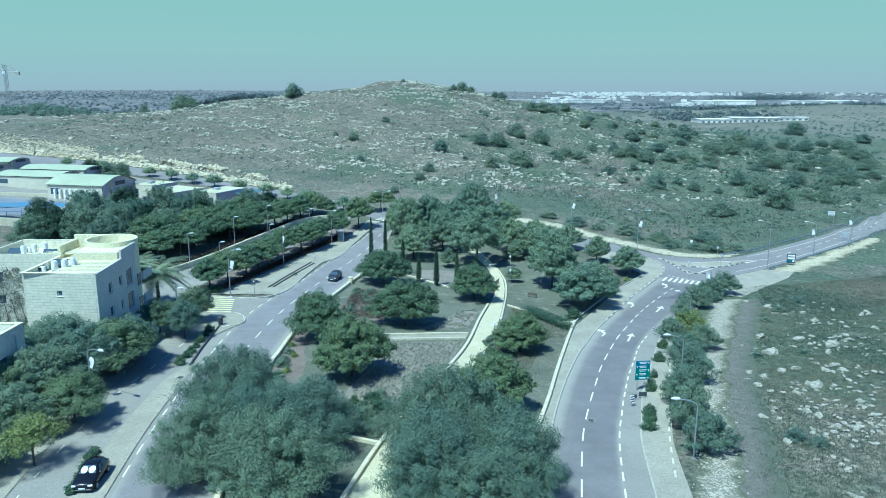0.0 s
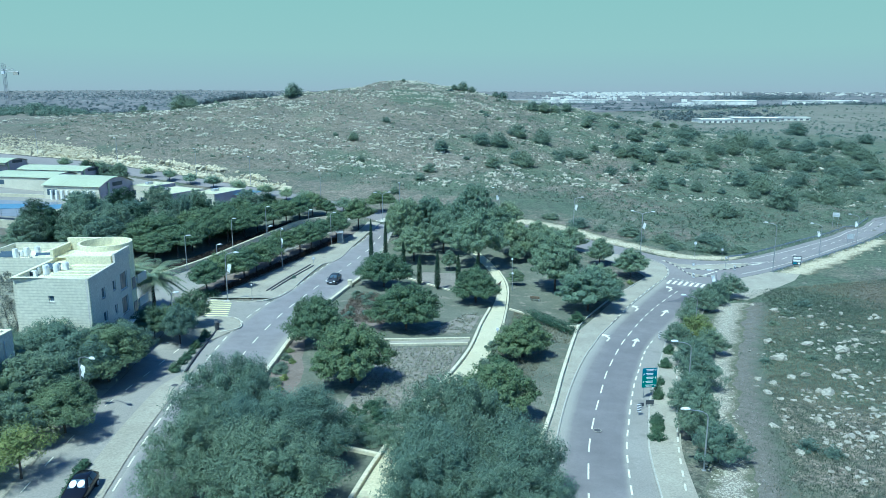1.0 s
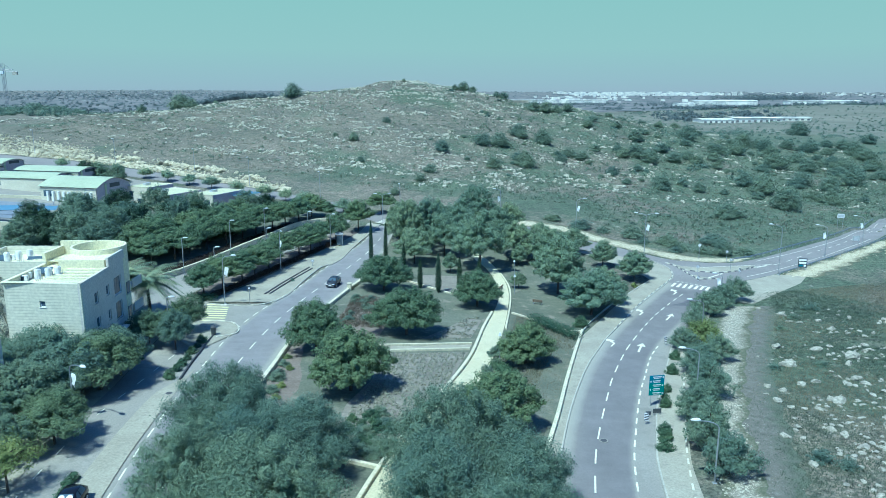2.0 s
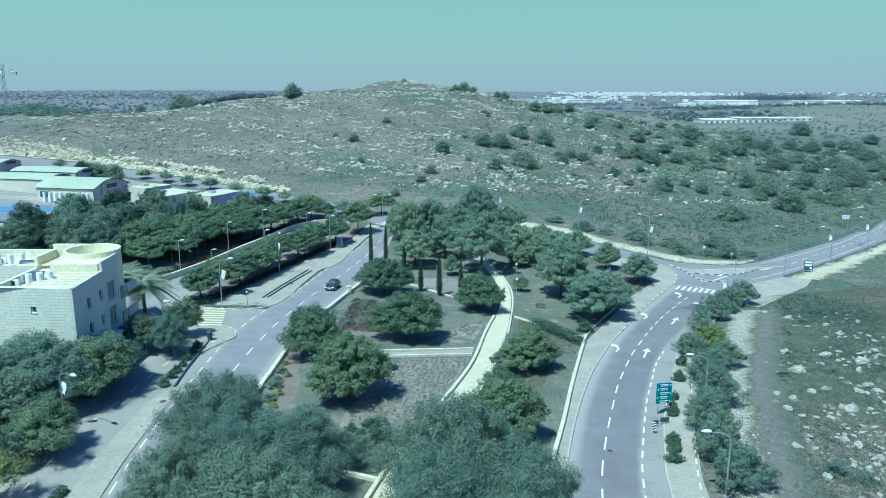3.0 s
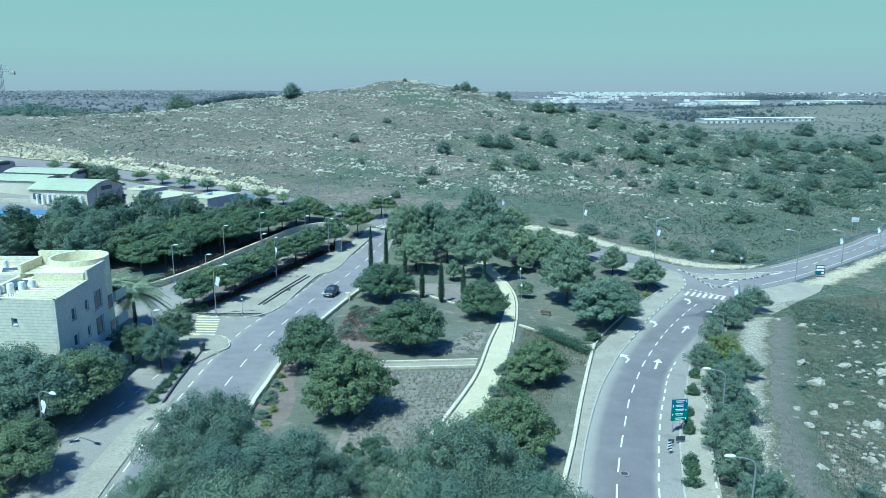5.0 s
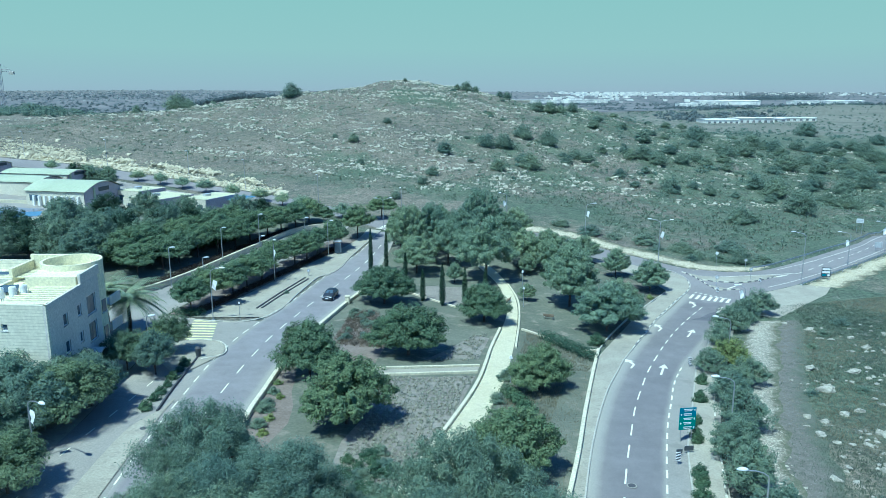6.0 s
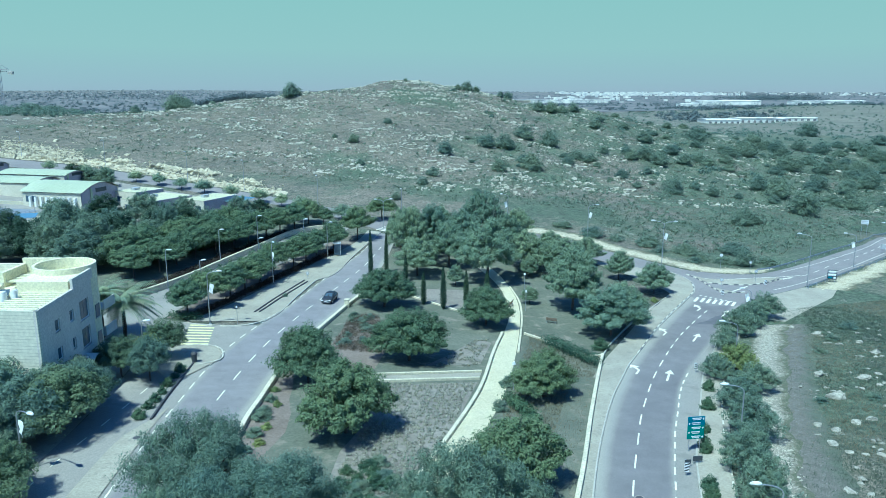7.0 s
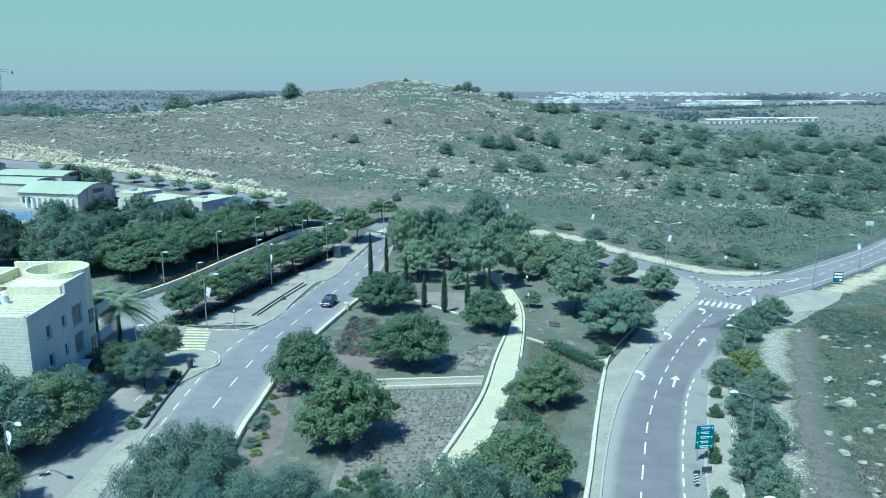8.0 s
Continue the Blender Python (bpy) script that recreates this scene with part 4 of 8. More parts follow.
def tree_kind(name, seed, label, leaf_mat, width, height, clear, clumps, per, size, slim=0.6, lump=0.26, hollow=0.35, droop=0.0, trunk=0.16, flat=0.75, stems=1, group="park trees"):
    """A tree built once at the origin with trunk, limbs and a crown of leaves."""
    rng = np.random.RandomState(seed)
    ob = thing(name, Matrix.Identity(4), label, "tree", group)
    cs, rs = crown_clumps(rng, clumps, width, clear, height, lump, hollow)
    part("crown", leaf_mesh(leaf_cloud(rng, cs, rs, per, size, slim, droop, flat, (0, 0, clear + (height - clear) * 0.2))), leaf_mat, ob)
    bm = bmesh.new()
    fork = clear + (height - clear) * 0.22
    for s in range(stems):
        a = s * 6.28 / stems + rng.uniform(0, 1)
        off = 0.0 if stems == 1 else 0.25
        lean = rng.uniform(-0.25, 0.25, 2)
        tube(bm, [(off * math.cos(a), off * math.sin(a), -0.5), (off * 1.2 * math.cos(a) + lean[0] * 0.4, off * 1.2 * math.sin(a) + lean[1] * 0.4, fork * 0.55), (off * 2 * math.cos(a) + lean[0], off * 2 * math.sin(a) + lean[1], fork)], trunk / stems ** 0.5, trunk * 0.7 / stems ** 0.5, 8)
    part("trunk", bm, M["bark"], ob)
    order = rng.permutation(len(cs))[:9]
    for i in order:
        c = np.array(cs[i])
        mid = c * 0.5 + np.array([0, 0, fork * 0.5]) + rng.uniform(-0.2, 0.2, 3)
        bm = bmesh.new()
        tube(bm, [(0, 0, fork * 0.9), tuple(mid), tuple(c)], trunk * 0.5, 0.03, 5)
        part("limb", bm, M["bark"], ob)
    ob["w"], ob["h"] = width, height
    return ob


def plant(kind, x, y, width, height, turn, sink=0.0):
    """A copy of a tree kind at a place, at the size it has there."""
    s, sz = width / kind["w"], height / kind["h"]
    m = Matrix.Translation((x, y, G(x, y) - sink)) @ Matrix.Rotation(turn, 4, "Z") @ Matrix.Diagonal((s, s, sz, 1))
    return copy_thing(kind, m)


def retire(kinds):
    """Remove the patterns, of which only the copies stay."""
    for k in kinds:
        for o in list(k.children_recursive):
            bpy.data.objects.remove(o)
        bpy.data.objects.remove(k)


BROAD = [tree_kind("park_tree", 11 + i, "dense dark-green broadleaf tree on a short trunk", M["broad"], 9.0, 6.8, 1.25, 170, 195, 0.24, 0.6, 0.125, 0.35, 0.0, 0.22, 0.8, 2 if i == 1 else 1) for i in range(3)]
FEATHER = [tree_kind("park_tree", 31 + i, "large feathery grey-green tree with drooping foliage", M["feather"], 8.5, 7.5, 0.6, 165, 500, 0.17, 0.38, 0.14, 0.3, 0.8, 0.2, 1.0) for i in range(3)]
PALE = [tree_kind("eucalyptus_tree", 41 + i, "tall open pale-green tree with airy clumps", M["pale"], 8.6, 10.0, 2.5, 96, 270, 0.29, 0.5, 0.125, 0.25, 0.6, 0.18, 1.0, group="grove trees") for i in range(3)]
MID = [tree_kind("park_tree", 51 + i, "green park tree with a rounded crown", M["pale"], 8.5, 8.0, 1.6, 120, 230, 0.26, 0.52, 0.135, 0.3, 0.2, 0.18) for i in range(2)]
STREET = [tree_kind("street_tree", 61 + i, "dense dark-green street tree in a row", M["broad"], 7.0, 6.0, 2.3, 78, 190, 0.27, 0.6, 0.17, 0.35, 0.0, 0.14, 0.7, group="street trees") for i in range(3)]
BACK = [tree_kind("garden_tree", 71 + i, "tall dark tree in front of the low halls", M["cypress" if i == 0 else "feather"], 8.5, 10.0, 0.8, 110, 180, 0.3, 0.5, 0.155, 0.35, 0.1, 0.2, 0.95, group="garden trees") for i in range(3)]
ROADSIDE = [tree_kind("roadside_tree", 81 + i, "small bushy grey-green tree beside the footway", M["feather"], 5.2, 4.2, 0.4, 64, 150, 0.22, 0.42, 0.17, 0.3, 0.3, 0.1, group="roadside trees") for i in range(3)]
YELLOW = [tree_kind("roadside_tree", 91, "yellow-green bushy tree beside the footway", M["yellowish"], 5.2, 4.2, 0.4, 64, 150, 0.22, 0.45, 0.17, 0.3, 0.2, 0.1, group="roadside trees")]
rnd = random.Random(5)


def grow(kinds, rows):
    for i, (x, y, w, h) in enumerate(rows):
        plant(kinds[i % len(kinds)], x, y, w, h, rnd.uniform(0, 6.28))


grow(BROAD, [(-10.5, 80.2, 9.2, 7.3), (-16.6, 93.5, 8.3, 6.9), (-5.5, 103.5, 9.4, 7.0), (-10.8, 129.5, 9.4, 6.6), (5.3, 121.8, 8.3, 6.2), (10.2, 92.8, 7.6, 5.6), (5.0, 70.8, 8.2, 6.6)])
grow(FEATHER, [(-19.6, 65.5, 9.8, 8.2), (-12.9, 61.2, 10.6, 6.6), (-19.6, 55.4, 8.6, 7.2), (-13.8, 53.4, 11.0, 7.4), (-16.8, 58.8, 8.6, 6.6), (0.7, 60.4, 10.8, 9.2), (-0.8, 53.2, 9.6, 8.2), (5.6, 55.0, 10.0, 7.2), (3.6, 49.0, 9.4, 7.0)])
grow(PALE, [(-8.2, 159.7, 8.0, 11.7), (-3.6, 167.6, 9.6, 10.8), (2.7, 168.4, 9.4, 10.0), (7.4, 179.4, 10.0, 12.0), (7.1, 148.6, 12.6, 12.0), (15.1, 158.4, 9.0, 8.2), (19.6, 154.7, 7.6, 6.5), (16.0, 184.2, 7.6, 7.0), (-6.2, 150.7, 9.0, 7.4), (-10.6, 171.7, 6.4, 9.2), (-0.1, 158.3, 9.0, 9.2), (12.0, 170.0, 8.0, 9.0), (-2.0, 176.0, 8.0, 9.0), (-8.5, 178.0, 7.0, 8.0)])
grow(MID, [(20.3, 132.4, 10.6, 11.2), (23.9, 119.5, 10.6, 7.8), (33.0, 153.7, 5.6, 6.0), (37.3, 144.8, 7.2, 6.1), (22.4, 173.2, 6.8, 4.8), (23.5, 161.9, 7.6, 6.2), (28.5, 164.3, 6.6, 5.8), (27.0, 126.0, 8.0, 7.0), (13.5, 135.1, 2.9, 3.2), (1.0, 144.8, 3.4, 4.2), (15.3, 152.8, 4.0, 4.5)])
def tree_row(kinds, line, step, width, height, spread=0.6):
    """A planted row with crowns that touch."""
    for i, (x, y) in enumerate(curve_pts(line, step)):
        w = width * rnd.uniform(0.9, 1.12)
        plant(kinds[i % len(kinds)], x + rnd.uniform(-spread, spread), y + rnd.uniform(-spread, spread), w, height * rnd.uniform(0.92, 1.1), rnd.uniform(0, 6.28))


tree_row(STREET, [(-38.8, 119.0), (-36.8, 127.9), (-34.5, 136.0), (-32.4, 145.0), (-30.2, 153.5), (-27.6, 161.0), (-25.2, 168.0)], 5.6, 7.0, 5.8)
tree_row(STREET, [(-54.5, 138.0), (-52.4, 145.0), (-49.8, 153.0), (-46.6, 162.0), (-43.5, 169.5), (-40.2, 177.0), (-37.4, 184.5), (-34.8, 191.5)], 5.6, 8.0, 6.2)
tree_row(STREET, [(-59.0, 143.0), (-56.0, 152.0), (-52.0, 163.0), (-48.0, 172.0)], 6.0, 8.8, 6.8, 1.2)
grow(STREET, [(-20.8, 177.9, 8.0, 7.6), (-16.9, 198.5, 7.4, 5.9), (-30.4, 190.5, 5.8, 4.6)])
grow(BACK, [(-76.2, 144.4, 8.8, 8.4), (-73.4, 151.5, 10.0, 11.0), (-66.7, 149.0, 8.7, 9.4), (-63.8, 155.2, 8.4, 8.6), (-59.5, 154.1, 8.2, 8.0), (-58.0, 163.5, 6.4, 9.8), (-57.0, 171.9, 8.0, 7.4), (-53.8, 176.0, 7.8, 6.5), (-50.5, 189.1, 8.4, 7.3), (-46.6, 193.6, 7.2, 5.8), (-64.5, 139.0, 9.0, 8.6), (-70.0, 142.0, 9.0, 9.6), (-82.0, 148.0, 9.0, 9.0), (-80.0, 140.0, 8.0, 7.0), (-68.0, 160.0, 9.0, 8.2), (-62.0, 168.0, 8.0, 7.2), (-75.0, 160.0, 9.0, 8.4), (-88.0, 177.0, 8.0, 6.0), (-79.0, 180.5, 8.6, 7.2), (-70.5, 182.5, 8.0, 8.2), (-62.0, 185.0, 7.4, 7.2), (-110.0, 229.0, 7.0, 6.4), (-104.5, 228.0, 7.0, 6.0), (-99.5, 227.0, 6.0, 6.2)])

grow(ROADSIDE, [(51.8, 131.5, 6.2, 4.7), (43.6, 121.4, 5.6, 4.3), (38.6, 113.2, 4.4, 3.8), (35.6, 96.3, 5.4, 3.9), (31.6, 91.0, 5.2, 3.8), (30.0, 83.1, 5.6, 4.6), (26.4, 75.5, 5.0, 4.5), (25.0, 69.1, 5.2, 4.8), (24.9, 63.4, 5.0, 4.2), (47.6, 126.6, 5.0, 4.2), (33.0, 101.0, 4.2, 3.6), (27.6, 79.0, 4.4, 3.6)])
grow(YELLOW, [(36.6, 104.0, 6.0, 3.9)])
FRONT = [tree_kind("street_tree", 95 + i, "soft olive-green street tree beside the stone building", M["olive" if i == 2 else "feather"], 7.0, 6.0, 1.7, 100, 230, 0.22, 0.45, 0.155, 0.3, 0.3, 0.13, 0.7, group="street trees") for i in range(3)]
grow(FRONT, [(-43.6, 78.6, 9.0, 6.6), (-40.0, 75.4, 9.6, 7.2), (-36.6, 77.4, 9.0, 6.4), (-36.4, 81.8, 6.4, 5.6), (-33.8, 91.6, 5.2, 5.6), (-35.0, 99.6, 5.2, 5.2), (-40.4, 68.8, 8.0, 6.2), (-37.8, 84.0, 6.0, 5.4), (-37.4, 92.5, 5.6, 5.0), (-46.5, 75.5, 7.0, 6.6), (-38.6, 72.6, 7.0, 5.8), (-34.9, 64.6, 7.0, 5.2), (-42.4, 73.0, 8.0, 6.6), (-38.4, 80.4, 7.4, 6.0), (-41.6, 66.2, 6.6, 5.6), (-38.8, 61.0, 7.0, 5.4), (-38.4, 55.4, 6.4, 5.0)])
SLIM = [tree_kind("street_tree", 99, "young light-green street tree with a thin trunk", M["yellowish"], 5.0, 4.6, 2.0, 34, 150, 0.2, 0.4, 0.24, 0.3, 0.2, 0.09, 0.7, group="street trees")]
grow(SLIM, [(-34.2, 56.2, 5.6, 4.8), (-37.6, 51.4, 4.6, 4.0), (-35.6, 95.8, 4.2, 4.4)])
retire(FRONT + SLIM + BROAD + FEATHER + PALE + MID + STREET + BACK + ROADSIDE + YELLOW)

# ---------------------------------------------------------------- hillside, field and distance
def cypress_kind():
    rng = np.random.RandomState(101)
    ob = thing("cypress_tree", Matrix.Identity(4), "slender dark column-shaped cypress", "tree", "cypresses")
    cs, rs = [], []
    for i in range(84):
        u = (i + 0.5) / 84
        r = 0.46 * min(1.0, 0.55 + u * 3.0) * (1 - u ** 2.2) ** 0.7
        a = i * 2.4
        cs.append((r * 0.5 * math.cos(a), r * 0.5 * math.sin(a), 0.3 + u * 6.5))
        rs.append(max(0.07, r * 0.62))
    part("crown", leaf_mesh(leaf_cloud(rng, cs, rs, 80, 0.15, 0.45, -0.8, 1.6)), M["cypress"], ob)
    bm = bmesh.new()
    tube(bm, [(0, 0, -0.4), (0, 0, 1.0), (0, 0, 5.5)], 0.12, 0.03)
    part("trunk", bm, M["bark"], ob)
    ob["w"], ob["h"] = 1.2, 7.0
    return ob


def shrub_kind(seed, mat, label, name="shrub", group="hill shrubs", clumps=30, per=150, size=0.2, height=2.9):
    rng = np.random.RandomState(seed)
    ob = thing(name, Matrix.Identity(4), label, "shrub", group)
    cs, rs = crown_clumps(rng, clumps, 4.0, -0.3, height, 0.3, 0.3)
    cs = [(x, y, max(0.15, z)) for x, y, z in cs]
    part("foliage", leaf_mesh(leaf_cloud(rng, cs, rs, per, size, 0.6, 0.1, 0.8, (0, 0, 0))), M[mat], ob)
    bm = bmesh.new()
    tube(bm, [(0, 0, -0.3), (0.15, 0.1, 0.6), (0.1, 0.35, height * 0.6)], 0.12, 0.04, 5)
    part("stem", bm, M["bark"], ob)
    ob["w"], ob["h"] = 4.0, height
    return ob


CYP = [cypress_kind()]
grow(CYP, [(-14.8, 148.1, 1.3, 9.2), (-12.2, 152.1, 1.3, 8.0), (-8.2, 146.3, 1.3, 5.2), (-4.5, 132.1, 1.4, 5.7), (-1.2, 129.7, 1.5, 7.3), (2.6, 133.3, 1.4, 6.0), (6.6, 142.4, 1.2, 4.0)])
HILL = [shrub_kind(111 + i, "scrub", "rounded dark-green wild shrub on the hillside", clumps=44, per=100, size=0.22) for i in range(4)]
grow(HILL, [(x, y, w, w * 0.72) for x, y, w in [(-75, 376, 10.5), (-36, 299, 5.2), (-140, 350, 5.2), (-131, 376, 12.0), (-124, 372, 7.0), (-23, 436, 2.6), (11, 424, 7.5), (16, 425, 5.0), (6, 423, 4.5), (46, 389, 8.0), (52, 388, 8.5), (58, 390, 6.5), (29, 420, 5.0), (33, 419, 6.0), (67, 411, 7.1), (126, 390, 11.5), (91, 359, 8.5), (16, 310, 8.0), (23, 311, 8.0), (33, 334, 8.4), (43, 327, 9.5), (-1, 291, 7.0), (-8, 245, 3.8), (-5, 259, 4.8), (31, 286, 9.6), (18, 272, 6.6), (83, 324, 9.0), (90, 326, 8.0)]])
grow(HILL, [(x, y, w, w * 0.72) for x, y, w in [(64, 284, 5.2), (80, 274, 8.6), (96, 280, 5.5), (105, 278, 3.6), (119, 295, 8.5), (127, 297, 8.5), (116, 252, 11.7), (144, 270, 6.4), (85, 223, 8.0), (-15, 224, 3.6), (-30, 268, 3.2), (-44, 304, 2.6), (-25, 329, 3.8), (149, 310, 9.3), (164, 315, 7.1), (189, 339, 7.6), (238, 432, 13.0), (170, 397, 10.4), (161, 405, 10.6), (124, 344, 6.4), (101, 328, 7.3), (77, 333, 5.4), (64, 170, 5.1), (259, 547, 16.4)]])


grow(HILL, [(x, y, w, w * 0.6) for x, y, w in [(144, 368, 12.0), (173, 415, 8.5), (133, 372, 6.4), (153, 345, 13.0), (122, 283, 12.0), (110, 337, 7.4), (167, 382, 8.0), (175, 371, 9.0), (171, 350, 10.4), (144, 303, 8.2), (155, 298, 9.6), (141, 283, 6.6), (144, 275, 9.8), (194, 361, 10.8), (176, 320, 12.0), (237, 419, 12.4), (225, 388, 9.6), (213, 435, 12.6), (202, 440, 10.0), (239, 467, 9.0), (247, 463, 11.0), (290, 511, 12.0), (131, 402, 9.6), (120, 328, 6.0), (57, 310, 6.4), (66, 327, 6.0), (47, 301, 6.0), (29, 295, 6.2), (92, 360, 8.6), (34, 330, 6.0), (87, 318, 9.0)]])
grow(HILL, [(x, y, w, w * 0.36) for x, y, w in [(86, 224, 11.0), (66, 181, 8.0), (35, 190, 7.0), (47, 184, 7.4), (54, 178, 7.0), (29, 198, 5.4)]])


def scatter_shrubs():
    """Wild shrubs, thickest on the hill's eastern foot."""
    r, made = random.Random(77), 0
    while made < 205:
        x, y = r.uniform(-170, 420), r.uniform(215, 760)
        if y < 235 - 0.42 * min(x, 0) + 0.25 * max(0, x):
            continue
        near_foot = math.exp(-((y - 330 - 0.35 * (x - 100)) / 75) ** 2)
        if x > 60 and y > 470:
            continue
        want = (0.05 + 0.9 * near_foot if x > 15 else 0.1) + (0.22 if x > 130 else 0)
        if r.random() > want:
            continue
        w = r.uniform(1.2, 4.4) + (r.uniform(0, 5.0) ** 1.1 if x > 50 else 0)
        plant(HILL[made % 4], x, y, w, w * r.uniform(0.38, 0.62), r.uniform(0, 6.28))
        made += 1


scatter_shrubs()
retire(CYP + HILL)


def rock_verts(rng, level):
    bm = bmesh.new()
    bmesh.ops.create_icosphere(bm, subdivisions=level, radius=1.0)
    co = np.array([v.co for v in bm.verts])
    faces = [[v.index for v in f.verts] for f in bm.faces]
    bm.free()
    for _ in range(6):
        d = rng.normal(size=3)
        d /= np.linalg.norm(d)
        cut = rng.uniform(0.35, 0.85)
        over = co @ d - cut
        co -= np.outer(np.maximum(over, 0), d)
    co *= 1 + rng.normal(0, 0.085, len(co))[:, None]
    return co, faces


def rock_stuff(name, spots, label, mat="rock", seed=1, level=1):
    """Many stones in one mesh: spots are rows of x, y, size, flatness."""
    rng = np.random.RandomState(seed)
    shapes = [rock_verts(rng, level) for _ in range(8)]
    spots = np.array(spots)
    z = heights(spots[:, 0], spots[:, 1])
    co, faces, base = [], [], 0
    for (x, y, s, flat), h in zip(spots, z):
        c, f = shapes[rng.randint(8)]
        a = rng.uniform(0, 6.28)
        v = c * np.array([s * rng.uniform(0.8, 1.6), s * rng.uniform(0.6, 1.1), s * flat])
        v = np.stack([v[:, 0] * math.cos(a * 0.25) - v[:, 1] * math.sin(a * 0.25), v[:, 0] * math.sin(a * 0.25) + v[:, 1] * math.cos(a * 0.25), v[:, 2]], 1) + np.array([x, y, h + s * flat * 0.25])
        co += v.tolist()
        faces += [[k + base for k in q] for q in f]
        base += len(c)
    ob = part(name, (co, [], faces), M[mat])
    return tagged(ob, label, "rocks", kind="stuff")


def hill_rocks():
    """Limestone outcrops in broken rows along the contours."""
    rng = np.random.RandomState(12)
    spots = []
    while len(spots) < 12500:
        cx, cy = rng.uniform(-190, 260), rng.uniform(225, 470)
        if cy < 236 - 0.42 * min(cx, 0) + 0.2 * max(cx, 0):
            continue
        rich = math.exp(-((cx + 40) / 95) ** 2) + 0.25 + 0.2 * math.exp(-((cx - 55) / 30) ** 2 - ((cy - 270) / 25) ** 2)
        if rng.uniform() > rich:
            continue
        n, run = rng.randint(4, 26), rng.uniform(1.5, 7.0)
        for _ in range(n):
            spots.append((cx + rng.normal(0, run), cy + rng.normal(0, run * 0.3), rng.uniform(0.14, 0.46) * rng.choice([1, 1.2, 2.3]), rng.uniform(0.4, 0.9)))
    rock_stuff("hill_rocks", spots, "pale limestone outcrops scattered on the hillside", "hill_rock", seed=2)
    spots = []
    for _ in range(3000):
        u = rng.uniform()
        x = -235 + u * 185
        y = np.interp(x, [-235, -185, -147, -127, -106, -86, -65, -47], [268, 263, 256.5, 254, 248.5, 240.5, 230.5, 221.5]) + 1.0 + min(26.0, rng.exponential(3.2 + 4.0 * sstep(0.9, 0.3, np.array(u))))
        spots.append((x, float(y), rng.uniform(0.12, 0.5) * rng.choice([1, 1, 1.9]), rng.uniform(0.5, 1.0)))
    rock_stuff("cutting_rubble", spots, "broken white limestone along the road cutting", "chalk", 3)
    face = curve_pts([(-175, 272), (-152, 262), (-128, 257.6), (-119, 257.6), (-106, 258.4), (-97, 256.4), (-87, 251.6), (-79, 250.4), (-71, 246.4), (-65, 242), (-55, 236)], 0.5)
    spots = []
    for i, (x, y) in enumerate(face):
        if math.sin(i * 0.19) + math.sin(i * 0.071 + 1.0) + rng.normal(0, 0.4) < -0.2:
            continue
        for _ in range(2):
            spots.append((x + rng.normal(0, 0.7), y + rng.normal(0, 0.9), rng.uniform(0.5, 1.25), rng.uniform(0.8, 1.3)))
    rock_stuff("cutting_face", spots, "blocky pale limestone face of the road cutting", "chalk", 14)
    spots = []
    for _ in range(1500):
        u = rng.uniform() ** 1.5
        x = -128 - 62 * u + rng.normal(0, 2)
        spots.append((x, 266 + 0.28 * (-128 - x) + rng.normal(0, 2.2 + 5.5 * u), rng.uniform(0.15, 0.6), rng.uniform(0.5, 0.9)))
    rock_stuff("cutting_talus", spots, "loose white limestone on the slope above the cutting", "chalk", 15)
    spots = []
    for _ in range(600):
        x, y = rng.uniform(30, 78), rng.uniform(52, 128)
        if x < 34 + 0.28 * (y - 60) or y > 128 - 0.1 * x:
            continue
        if math.sin(x * 0.5 + 2) * math.sin(y * 0.33 + x * 0.1) < rng.uniform(-0.1, 1.0):
            continue
        spots.append((x, y, rng.uniform(0.08, 0.3), rng.uniform(0.3, 0.6)))
    for cx, cy, r, n in ((40.5, 74, 2.2, 16), (42.5, 79, 2.0, 12), (52, 98, 2.4, 14), (44.5, 97, 1.6, 10), (46, 69, 3.0, 14), (60, 112, 2.4, 10), (38.3, 67, 2.4, 28), (41.5, 66.5, 2.8, 30), (45.5, 73.8, 2.8, 30), (51.2, 85, 3.2, 26), (44, 70, 2.4, 24), (36.2, 60.5, 1.6, 14), (57.6, 100.9, 3.2, 22), (48, 80, 2.2, 18)):
        for _ in range(n):
            spots.append((cx + rng.normal(0, r), cy + rng.normal(0, r * 0.6), rng.uniform(0.12, 0.5), rng.uniform(0.3, 0.7)))
    rock_stuff("field_rocks", spots, "pale stones lying in the dry grass", seed=5, level=1)
    spots = []
    for line in ([(16, 194), (30, 187), (37, 178.5), (45, 171), (50, 166.5), (55, 164), (63, 164)], [(72, 153), (84, 163), (96, 173.5), (116, 193)]):
        c = curve_pts(line, 0.35)
        for x, y in c:
            for _ in range(2):
                spots.append((x + rng.normal(0, 1.3), y + rng.normal(0, 1.3), rng.uniform(0.08, 0.35), 0.6))
    rock_stuff("verge_rubble", spots, "loose white rubble beside the road", "chalk", 6)
    spots = []
    for x, y in curve_pts([(21.2, 50), (26.2, 65.2), (28.4, 71.4), (31.3, 80.9), (34.8, 91.3), (40.4, 105.3), (50.6, 127)], 0.16):
        for _ in range(4):
            spots.append((x + rng.normal(0, 0.85), y + rng.normal(0, 0.85), rng.uniform(0.03, 0.14) * rng.choice([1, 1, 1.7]), 0.5))
    rock_stuff("track_stones", spots, "small pale stones on the dirt track", "hill_rock", 8)


hill_rocks()


